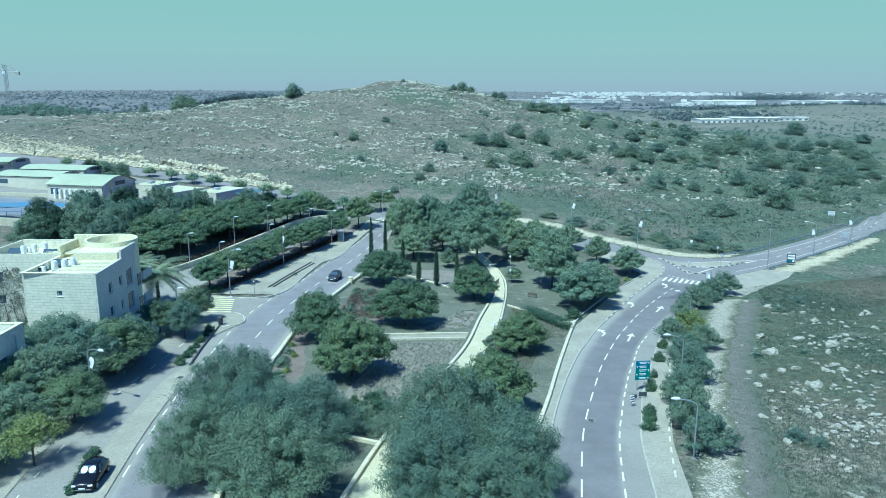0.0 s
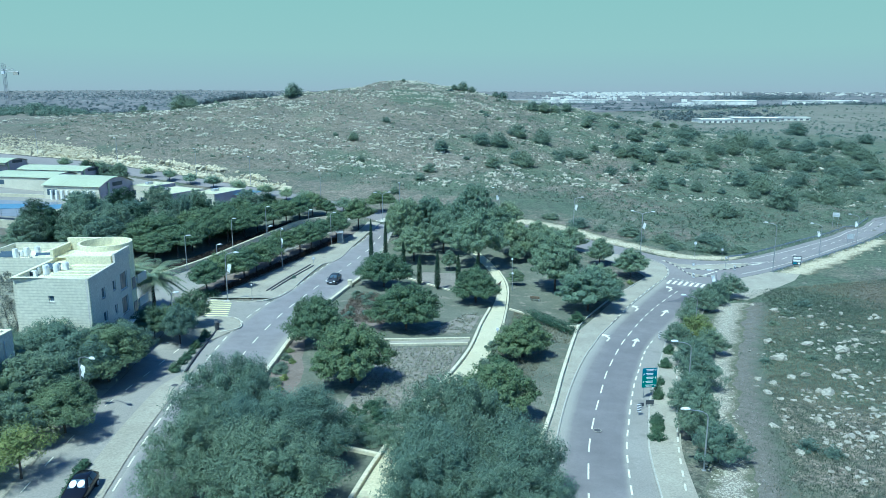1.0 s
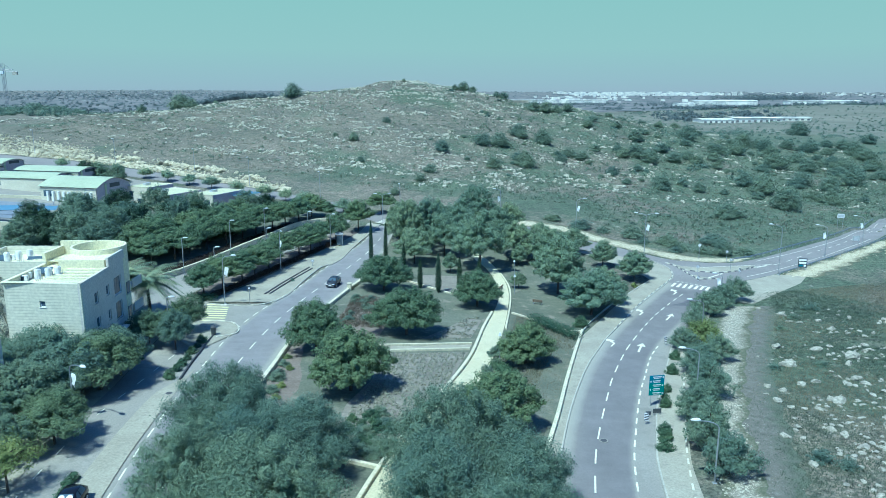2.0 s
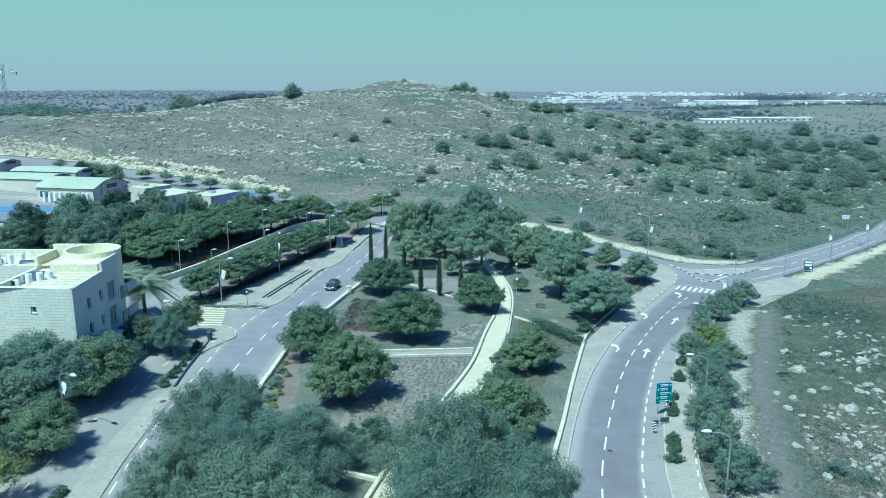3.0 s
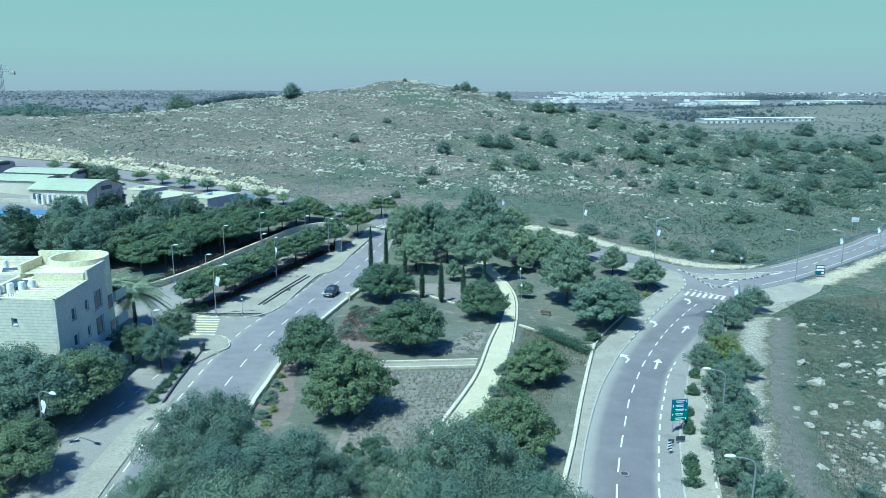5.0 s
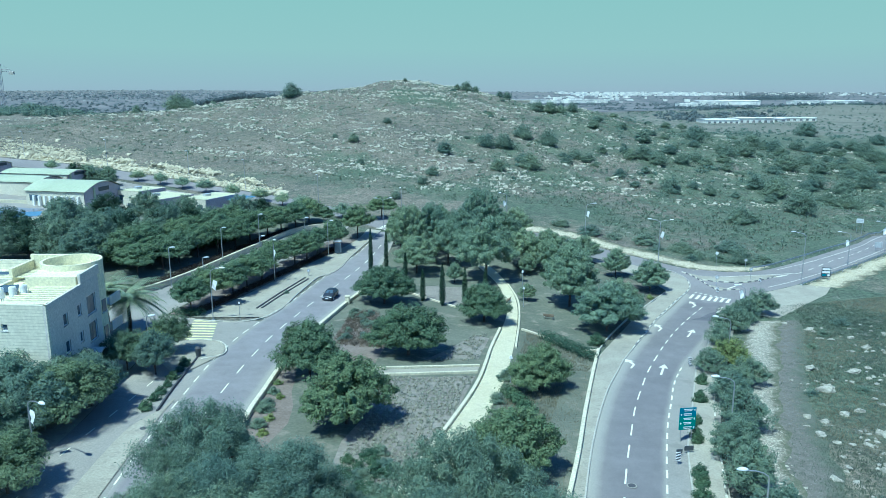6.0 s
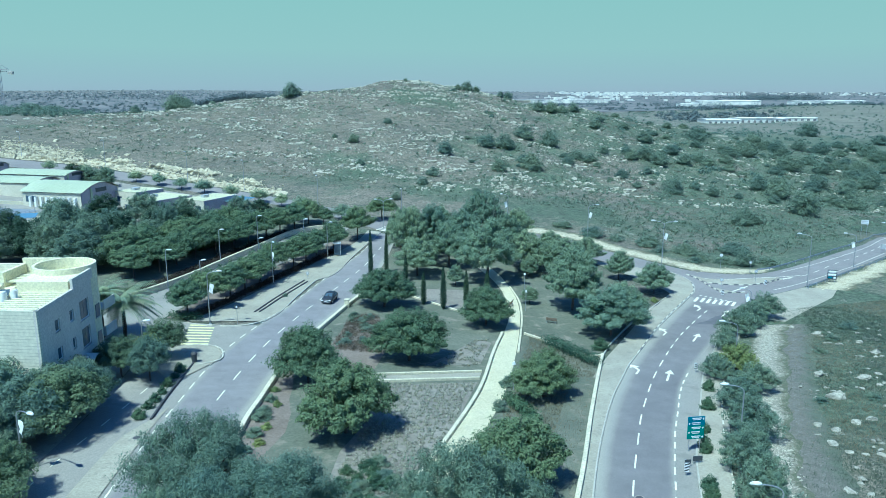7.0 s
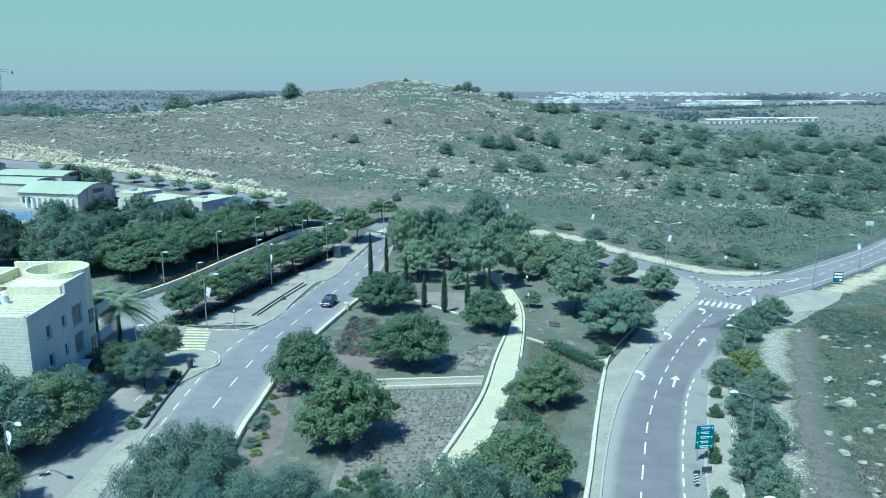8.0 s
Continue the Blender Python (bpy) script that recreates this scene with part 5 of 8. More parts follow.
def boulders():
    rng = np.random.RandomState(21)
    rows = [(55.9, 122.4, 1.6), (46.7, 102.7, 2.6), (44.4, 94.6, 3.2), (42.5, 86.5, 1.6), (38.1, 85.9, 1.4), (39.3, 84.8, 1.6), (37.1, 81.2, 1.9), (37.8, 79.3, 1.3), (40.6, 78.6, 1.6), (43.9, 80.6, 2.8), (54.3, 97.2, 3.4), (52.3, 94.3, 2.0), (54.3, 102.8, 1.4), (47.8, 86.8, 1.4), (33.7, 71.6, 1.6), (35.1, 71.0, 1.2), (35.8, 73.6, 1.3), (36.6, 76.0, 1.0), (38.8, 72.9, 1.5), (39.6, 71.6, 1.7), (37.6, 67.8, 0.9), (37.2, 68.6, 0.7), (33.3, 65.3, 1.5), (36.9, 83.6, 1.0), (41.5, 81.8, 0.8), (54.1, 126.3, 1.4), (51.6, 101.2, 2.4), (59.5, 112.7, 2.3)]
    while len(rows) < 210:
        x, y = rng.uniform(31, 80), rng.uniform(54, 132)
        if x > 36 + 0.33 * (y - 62) and y < 126 + 0.35 * (x - 60) and math.sin(x * 0.4 + 1) * math.sin(y * 0.3 + x * 0.12) > rng.uniform(-0.5, 0.8):
            rows.append((x, y, rng.uniform(0.5, 2.0)))
    for x, y, w in rows:
        co, faces = rock_verts(rng, 3)
        v = co * np.array([w * 0.36, w * rng.uniform(0.2, 0.34), w * rng.uniform(0.16, 0.28)])
        ob = part("limestone_boulder", (v.tolist(), [], faces), M["rock"])
        ob.matrix_basis = Matrix.Translation((x, y, G(x, y) + w * 0.04)) @ Matrix.Rotation(rng.uniform(0, 6.28), 4, "Z")
        tagged(ob, "weathered pale limestone boulder lying in dry grass", "boulder", "field boulders")


boulders()


def tufts(name, spots, label, mat, seed, blades=5, tall=0.4, wide=0.05, spread=0.16):
    """Grass tufts: thin leaning blades, joined."""
    rng = np.random.RandomState(seed)
    spots = np.array(spots, float)
    n = len(spots)
    z = heights(spots[:, 0], spots[:, 1])
    base = np.repeat(np.stack([spots[:, 0], spots[:, 1], z], 1), blades, 0)
    m = n * blades
    base[:, :2] += rng.normal(0, spread, (m, 2))
    a = rng.uniform(0, 6.28, m)
    lean = np.stack([np.cos(a), np.sin(a), np.zeros(m)], 1)
    side = np.stack([-np.sin(a), np.cos(a), np.zeros(m)], 1)
    h = tall * rng.uniform(0.5, 1.3, m)[:, None]
    top = base + lean * h * 0.55 + np.array([0, 0, 1.0]) * h
    co = np.stack([base - side * wide, base + side * wide, top], 1).reshape(-1, 3)
    ob = part(name, (co.tolist(), [], np.arange(m * 3).reshape(m, 3).tolist()), M[mat])
    return tagged(ob, label, "grass", kind="stuff")


def grasses():
    rng = np.random.RandomState(31)
    field, green = [], []
    while len(field) < 24000:
        x, y = rng.uniform(22, 95), rng.uniform(50, 150)
        if x > (30.5 if rng.uniform() > 0.25 else 25.5) + 0.42 * (y - 65) + rng.normal(0, 0.5) and y < 138 + 0.35 * (x - 60):
            (green if math.sin(x * 0.21 + 1) + math.sin(y * 0.17 + x * 0.07) + rng.normal(0, 0.5) > -0.05 else field).append((x, y))
    tufts("field_grass", field, "dry straw-coloured grass on the field", "straw", 1, 6, 0.17, 0.024, 0.25)
    tufts("field_grass", green, "green grass patches on the field", "grass", 2, 6, 0.19, 0.026, 0.25)
    hill, hill_green = [], []
    while len(hill) < 9000:
        x, y = rng.uniform(-170, 260), rng.uniform(170, 420)
        if y < 224 - 0.42 * min(x, 0) and x < 40 or y < 176 + 0.9 * (x - 70) and x >= 40 or (15 < x <= 72 and y < 205 - 0.55 * (x - 15)):
            continue
        (hill_green if math.sin(x * 0.045 + 1) + math.sin(y * 0.06 + x * 0.02) + rng.normal(0, 0.5) > (-0.2 if x > 30 else 0.9) else hill).append((x, y))
    scrub = []
    while len(scrub) < 3200:
        x, y = rng.uniform(-160, 260), rng.uniform(172, 430)
        if y < 226 - 0.42 * min(x, 0) and x < 40 or y < 178 + 0.9 * (x - 70) and x >= 40 or (15 < x <= 72 and y < 206 - 0.55 * (x - 15)):
            continue
        if rng.uniform() < (0.9 if x > 10 else 0.35):
            scrub.append((x, y, G(x, y) + 0.25))
    ob = part("hill_scrub", leaf_mesh(leaf_cloud(rng, scrub, rng.uniform(0.4, 1.2, len(scrub)) * rng.choice([1, 1, 1, 1.8], len(scrub)), 24, 0.5, 0.7, 0, 0.6)), M["scrub"])
    tagged(ob, "low green scrub dotted over the hillside", "scrub", kind="stuff")
    tufts("hill_grass", hill, "dry grass and thistles on the hill", "straw", 3, 6, 0.55, 0.07, 0.5)
    tufts("hill_grass", hill_green, "green herbs on the hill", "grass", 4, 6, 0.55, 0.08, 0.5)
    rows, tall = [], []
    for i in range(34):
        for j in range(46):
            x, y = -11 + i * 0.62 + j * 0.12, 64 + j * 0.86 + i * 0.18
            edge_w, edge_e = np.interp(y, [64, 76, 84, 94], [-10.4, -10.2, -8.4, -8.4]), np.interp(y, [62, 71, 82, 97], [-6.4, -3.6, -0.3, 2.8])
            if edge_w < x < edge_e and y < 94 + 0.22 * (x + 8) and rng.uniform() < 0.9:
                rows.append((x + rng.normal(0, 0.07), y + rng.normal(0, 0.07)))
    for i in range(60):
        for j in range(16):
            x, y = -3.2 + i * 0.15 + j * 0.1, 101.8 + j * 0.8 + i * 0.02
            if np.interp(y, [101, 107, 114], [-3.2, -0.4, 3.4]) < x < np.interp(y, [101, 104, 114], [3.4, 3.6, 5.4]) and rng.uniform() < 0.16:
                rows.append((x, y))
    mounds = [(x, y, G(x, y) + 0.12) for x, y in rows]
    ob = part("bed_plants", leaf_mesh(leaf_cloud(rng, mounds, rng.uniform(0.2, 0.34, len(mounds)), 44, 0.19, 0.6, -0.3, 0.9)), M["lavender"])
    tagged(ob, "rows of low grey-green lavender plants", "lavender", kind="stuff")
    park_grass = []
    while len(park_grass) < 5000:
        x, y = rng.uniform(4, 20), rng.uniform(64, 118)
        if np.interp(y, [62, 78, 93, 108, 118], [0.5, 3.4, 7, 9.8, 11.6]) < x < np.interp(y, [63, 76, 87, 100, 109, 118], [7.9, 11.2, 14, 17.4, 19.8, 12]):
            park_grass.append((x, y))
    tufts("bed_grass", park_grass, "dry grass in the bed beside the footway", "straw", 6, 5, 0.3, 0.035, 0.2)
    brown = []
    while len(brown) < 1300:
        x, y = rng.uniform(-17, -8), rng.uniform(100, 124)
        if x > np.interp(y, [100, 108, 124], [-15.2, -16, -15.2]) and x < np.interp(y, [100, 113, 124], [-9.6, -8.4, -11.6]) and y > 106:
            brown.append((x, y))
    brown = [(x, y, G(x, y) + 0.25) for x, y in brown[:420]]
    ob = part("bed_thistles", leaf_mesh(leaf_cloud(rng, brown, rng.uniform(0.25, 0.6, len(brown)), 60, 0.16, 0.35, -0.4, 0.9)), M["withered"])
    tagged(ob, "withered brown shrubs in the bed", "thistles", kind="stuff")


grasses()


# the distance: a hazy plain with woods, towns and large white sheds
# Tones for far things: aerial haze put into the colour, plus a faint glow.
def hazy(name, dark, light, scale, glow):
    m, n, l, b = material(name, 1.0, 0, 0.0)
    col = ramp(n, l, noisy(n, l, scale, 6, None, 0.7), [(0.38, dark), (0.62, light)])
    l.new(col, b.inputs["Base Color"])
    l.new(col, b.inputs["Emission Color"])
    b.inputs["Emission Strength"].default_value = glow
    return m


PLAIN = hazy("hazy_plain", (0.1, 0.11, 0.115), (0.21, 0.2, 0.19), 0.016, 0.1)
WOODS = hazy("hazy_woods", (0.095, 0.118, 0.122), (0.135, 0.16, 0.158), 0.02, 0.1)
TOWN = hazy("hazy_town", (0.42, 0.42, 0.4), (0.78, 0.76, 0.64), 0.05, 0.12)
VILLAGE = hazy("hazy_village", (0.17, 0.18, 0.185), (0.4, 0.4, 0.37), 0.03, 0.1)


def distant_plain():
    xs, ys = np.linspace(-4700, 4700, 95), np.concatenate([np.linspace(1350, 1800, 12), np.linspace(1900, 4850, 24)])
    X, Y = np.meshgrid(xs, ys)
    Z = heights(X, Y) + 0.8
    w = len(xs)
    faces = [(j * w + i, j * w + i + 1, (j + 1) * w + i + 1, (j + 1) * w + i) for j in range(len(ys) - 1) for i in range(w - 1)]
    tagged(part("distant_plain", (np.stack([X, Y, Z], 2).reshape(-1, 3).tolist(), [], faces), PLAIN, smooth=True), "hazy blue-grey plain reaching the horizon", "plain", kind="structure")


def far_woods(name, belts, label, seed):
    """Woodland far off: many overlapping low crowns in one mesh."""
    rng = np.random.RandomState(seed)
    cs, rs = [], []
    for x0, y0, x1, y1, depth, n, size in belts:
        for _ in range(n):
            u = rng.uniform()
            x, y = x0 + (x1 - x0) * u + rng.normal(0, depth * 0.2), y0 + (y1 - y0) * u + rng.uniform(0, depth)
            s = size * rng.uniform(0.5, 1.2)
            cs.append((x, y, G(x, y) + s * 0.4))
            rs.append(s)
    co = leaf_cloud(rng, cs, rs, 56, 2.3, 0.7, 0, 0.8)
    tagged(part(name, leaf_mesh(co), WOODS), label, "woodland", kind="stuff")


def far_town(name, fields, label, seed, mat):
    rng = np.random.RandomState(seed)
    co, faces = [], []
    for x0, x1, y0, y1, n, big, tall in fields:
        for _ in range(n):
            x, y = rng.uniform(x0, x1), rng.uniform(y0, y1)
            w, d, h = big * rng.uniform(0.4, 1.5), big * rng.uniform(0.4, 1.0), tall * rng.uniform(0.4, 1.5)
            z, k = G(x, y), len(co)
            co += [(x + sx * w / 2, y + sy * d / 2, z + sz * h - 1 + sz) for sz in (0, 1) for sx, sy in ((-1, -1), (1, -1), (1, 1), (-1, 1))]
            faces += [[k + 4, k + 5, k + 6, k + 7]] + [[k + i, k + (i + 1) % 4, k + 4 + (i + 1) % 4, k + 4 + i] for i in range(4)]
    tagged(part(name, (co, [], faces), mat), label, "town", kind="stuff")


def sky_backdrop():
    """Hazy sky low over the horizon, all the way round, behind everything."""
    m, n, l, b = material("hazy_low_sky", 1.0, 0, 0.0)
    sep = n.new("ShaderNodeSeparateXYZ")
    l.new(place(n), sep.inputs[0])
    up = n.new("ShaderNodeMapRange")
    up.inputs["From Min"].default_value, up.inputs["From Max"].default_value = 0.0, 620.0
    l.new(sep.outputs[2], up.inputs["Value"])
    col = ramp(n, l, up.outputs[0], SKY_STOPS)
    b.inputs["Base Color"].default_value = (0, 0, 0, 1)
    l.new(col, b.inputs["Emission Color"])
    b.inputs["Emission Strength"].default_value = 0.96
    seg, co = 96, []
    for z in (-150, 0, 200, 400, 620, 900):
        co += [(4780 * math.sin(k * 2 * math.pi / seg), 4780 * math.cos(k * 2 * math.pi / seg), z) for k in range(seg)]
    faces = [(r * seg + k, r * seg + (k + 1) % seg, (r + 1) * seg + (k + 1) % seg, (r + 1) * seg + k) for r in range(5) for k in range(seg)]
    tagged(part("backdrop", (co, [], faces), m), "clear teal sky above the hazy horizon", "sky", kind="structure")


SKY_STOPS = [(0.0, (0.35, 0.355, 0.35)), (0.12, (0.352, 0.38, 0.352)), (0.45, (0.352, 0.428, 0.348)), (1.0, (0.322, 0.428, 0.338))]
sky_backdrop()
distant_plain()
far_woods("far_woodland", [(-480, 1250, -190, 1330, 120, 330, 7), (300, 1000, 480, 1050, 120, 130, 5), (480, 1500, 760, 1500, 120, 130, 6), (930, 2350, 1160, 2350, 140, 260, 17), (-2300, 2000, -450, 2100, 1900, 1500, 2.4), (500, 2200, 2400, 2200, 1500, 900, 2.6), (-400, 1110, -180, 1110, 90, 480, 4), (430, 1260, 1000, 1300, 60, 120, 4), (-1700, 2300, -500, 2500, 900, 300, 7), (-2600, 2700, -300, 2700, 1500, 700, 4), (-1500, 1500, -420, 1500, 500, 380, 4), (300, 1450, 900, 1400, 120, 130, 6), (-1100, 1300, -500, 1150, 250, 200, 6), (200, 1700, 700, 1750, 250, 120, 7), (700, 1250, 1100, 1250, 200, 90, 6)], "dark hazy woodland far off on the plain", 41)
def near_woods():
    """The wooded knoll beyond the hill's western shoulder."""
    rng = np.random.RandomState(49)
    cs, rs = [], []
    for _ in range(750):
        x, y = rng.normal(-365, 62), rng.uniform(560, 700)
        s = rng.uniform(1.6, 4.0)
        if x > -262:
            continue
        cs.append((x, y, G(x, y) + s * 0.5))
        rs.append(s)
    tagged(part("knoll_woodland", leaf_mesh(leaf_cloud(rng, cs, rs, 90, 1.0, 0.7, 0, 0.8)), M["scrub"]), "dense dark woodland on a knoll behind the hill", "woodland", kind="stuff")


near_woods()
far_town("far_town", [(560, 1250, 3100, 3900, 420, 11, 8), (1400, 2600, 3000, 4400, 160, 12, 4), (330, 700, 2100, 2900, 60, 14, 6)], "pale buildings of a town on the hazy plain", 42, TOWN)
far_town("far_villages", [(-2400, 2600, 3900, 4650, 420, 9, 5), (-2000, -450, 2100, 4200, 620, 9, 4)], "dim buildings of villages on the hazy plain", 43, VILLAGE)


def far_scrub():
    """Wild shrubs over the land beyond the hill, too far off to tell apart."""
    rng = np.random.RandomState(45)
    cs, rs = [], []
    while len(cs) < 3000:
        x, y = rng.uniform(60, 950), rng.uniform(300, 1340)
        if x < 0.25 * y - 10 or rng.uniform() > 0.35 + 0.65 * (math.sin(x * 0.021 + 1) * math.sin(y * 0.017 + x * 0.006) > 0):
            continue
        s = rng.uniform(0.8, 2.6)
        cs.append((x, y, G(x, y) + s * 0.3))
        rs.append(s)
    tagged(part("far_scrub", leaf_mesh(leaf_cloud(rng, cs, rs, 40, 0.95, 0.7, 0, 0.65)), M["scrub"]), "scattered wild shrubs on the land beyond the hill", "scrub", kind="stuff")


far_scrub()


def warehouse(x, y, w, d, h, label):
    """A long low shed with a shallow roof, wall bands and loading doors."""
    z = G(x, y)
    ob = thing("warehouse", Matrix.Translation((x, y, z)), label, "warehouse", "far warehouses")
    bm = bmesh.new()
    bmesh.ops.create_cube(bm, size=1, matrix=Matrix.Translation((0, 0, h / 2 - 1)) @ Matrix.Diagonal((w, d, h + 2, 1)))
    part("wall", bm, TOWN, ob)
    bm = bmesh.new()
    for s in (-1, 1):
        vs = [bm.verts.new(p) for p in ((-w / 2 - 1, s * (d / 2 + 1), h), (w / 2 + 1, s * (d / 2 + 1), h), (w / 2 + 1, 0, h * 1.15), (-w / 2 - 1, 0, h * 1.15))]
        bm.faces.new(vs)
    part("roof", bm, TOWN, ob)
    for k in range(6 if y < 1500 else 0):
        bm = bmesh.new()
        bmesh.ops.create_cube(bm, size=1, matrix=Matrix.Translation((-w / 2 + (k + 0.5) * w / 6, -d / 2 - 0.1, h * 0.3)) @ Matrix.Diagonal((w / 14, 0.4, h * 0.5, 1)))
        part("loading_door", bm, PLAIN, ob)


for row in ((640, 1830, 70, 60, 11), (720, 1860, 90, 60, 12), (930, 1900, 120, 50, 8), (1120, 1760, 140, 70, 16), (355, 985, 42, 40, 5), (402, 995, 46, 40, 6), (1000, 1900, 90, 40, 9), (420, 1010, 60, 30, 4), (470, 1020, 50, 26, 4), (250, 2100, 160, 40, 8), (380, 2080, 130, 40, 8), (300, 2050, 90, 50, 9), (200, 2100, 70, 40, 8), (560, 1750, 40, 40, 8)):
    warehouse(*row, "large pale warehouse on the plain beyond the hill")

# ---------------------------------------------------------------- buildings
def box(bm, x0, x1, y0, y1, z0, z1, bevel=0.0):
    r = bmesh.ops.create_cube(bm, size=1, matrix=Matrix.Translation(((x0 + x1) / 2, (y0 + y1) / 2, (z0 + z1) / 2)) @ Matrix.Diagonal((x1 - x0, y1 - y0, z1 - z0, 1)))
    if bevel:
        es = list({e for v in r["verts"] for e in v.link_edges})
        bmesh.ops.bevel(bm, geom=es, offset=bevel, segments=1, affect="EDGES")
    return bm


def solid(name, dims, mat, parent, label="", bevel=0.02):
    return part(name, box(bmesh.new(), *dims, bevel), mat, parent, label)


def pierced(name, length, height, thick, holes, mat, parent, m, label=""):
    """A wall in its own plane (x along, z up, y into the building) with real openings."""
    xs = sorted({0, length, *[v for h in holes for v in (h[0], h[1])]})
    zs = sorted({0, height, *[v for h in holes for v in (h[2], h[3])]})
    bm = bmesh.new()

    def solid_at(i, k):
        if not (0 <= i < len(xs) - 1 and 0 <= k < len(zs) - 1):
            return False
        cx, cz = (xs[i] + xs[i + 1]) / 2, (zs[k] + zs[k + 1]) / 2
        return not any(h[0] < cx < h[1] and h[2] < cz < h[3] for h in holes)

    def quad(*p):
        bm.faces.new([bm.verts.new(v) for v in p])

    for i in range(len(xs) - 1):
        for k in range(len(zs) - 1):
            if not solid_at(i, k):
                continue
            a, b, c, d = xs[i], xs[i + 1], zs[k], zs[k + 1]
            quad((a, 0, c), (b, 0, c), (b, 0, d), (a, 0, d))
            quad((a, thick, d), (b, thick, d), (b, thick, c), (a, thick, c))
            if not solid_at(i - 1, k):
                quad((a, 0, d), (a, thick, d), (a, thick, c), (a, 0, c))
            if not solid_at(i + 1, k):
                quad((b, 0, c), (b, thick, c), (b, thick, d), (b, 0, d))
            if not solid_at(i, k - 1):
                quad((a, 0, c), (a, thick, c), (b, thick, c), (b, 0, c))
            if not solid_at(i, k + 1):
                quad((a, 0, d), (b, 0, d), (b, thick, d), (a, thick, d))
    bmesh.ops.remove_doubles(bm, verts=bm.verts, dist=0.001)
    ob = part(name, bm, mat, parent, label)
    ob.matrix_basis = m
    return ob


def window(hole, m, parent, thick=0.3, panes=2):
    """Frame, panes and sill set into an opening of a pierced wall."""
    a, b, c, d = hole
    w = part("window", box(box(box(box(bmesh.new(), a, a + 0.09, 0.12, 0.2, c, d), b - 0.09, b, 0.12, 0.2, c, d), a + 0.09, b - 0.09, 0.12, 0.2, d - 0.09, d), a + 0.09, b - 0.09, 0.12, 0.2, c, c + 0.09), M["lamp"], parent)
    w.matrix_basis = m
    n = max(1, panes)
    for i in range(n):
        x0, x1 = a + 0.09 + (b - a - 0.12) * i / n, a + 0.09 + (b - a - 0.12) * (i + 1) / n
        solid("pane", (x0 + 0.02, x1 - 0.02, 0.15, 0.17, c + 0.09, d - 0.09), M["glass"], w, bevel=0)
    solid("sill", (a - 0.08, b + 0.08, -0.07, 0.12, c - 0.07, c), M["plaster"], w)


def water_tank(x, y, z, r=0.36, h=1.15, group="roof water tanks"):
    ob = thing("water_tank", Matrix.Translation((x, y, z)), "white cylindrical hot-water tank on a flat roof", "water tank", group)
    bm = bmesh.new()
    bmesh.ops.create_cone(bm, segments=20, radius1=r, radius2=r, depth=h, cap_ends=True, matrix=Matrix.Translation((0, 0, 0.35 + h / 2)))
    bmesh.ops.bevel(bm, geom=[e for e in bm.edges if abs(e.verts[0].co.z - e.verts[1].co.z) < 0.01], offset=0.08, segments=2, affect="EDGES")
    part("tank", bm, M["tank"], ob, smooth=False)
    for k in range(3):
        a = k * 2.094
        solid("leg", (r * 0.7 * math.cos(a) - 0.03, r * 0.7 * math.cos(a) + 0.03, r * 0.7 * math.sin(a) - 0.03, r * 0.7 * math.sin(a) + 0.03, 0, 0.36), M["steel"], ob, bevel=0)
    bm = bmesh.new()
    tube(bm, [(r, 0, 0.1), (r + 0.15, 0, 0.1), (r + 0.15, 0, h)], 0.025, 0.025)
    part("pipe", bm, M["steel"], ob)


def solar_panel(x, y, z, turn=0.0):
    ob = thing("solar_panel", pose(x, y, z, 0, 0, turn), "tilted dark solar collector on a flat roof", "solar panel", "roof solar panels")
    bm = box(bmesh.new(), -0.9, 0.9, -0.5, 0.5, -0.04, 0.04)
    bm.transform(pose(0, 0, 0.6, 35, 0, 0))
    part("collector", bm, M["glass"], ob)
    solid("stand", (-0.8, 0.8, 0.32, 0.38, 0, 0.85), M["steel"], ob)


def air_unit(x, y, z):
    ob = thing("air_conditioner", Matrix.Translation((x, y, z)), "white air-conditioning unit on a flat roof", "air conditioner", "roof units")
    solid("case", (-0.45, 0.45, -0.2, 0.2, 0.1, 0.8), M["tank"], ob, bevel=0.04)
    solid("grille", (-0.3, 0.1, -0.22, -0.203, 0.2, 0.7), M["dark_sign"], ob)
    solid("foot", (-0.4, 0.4, -0.18, 0.18, 0, 0.1), M["steel"], ob)


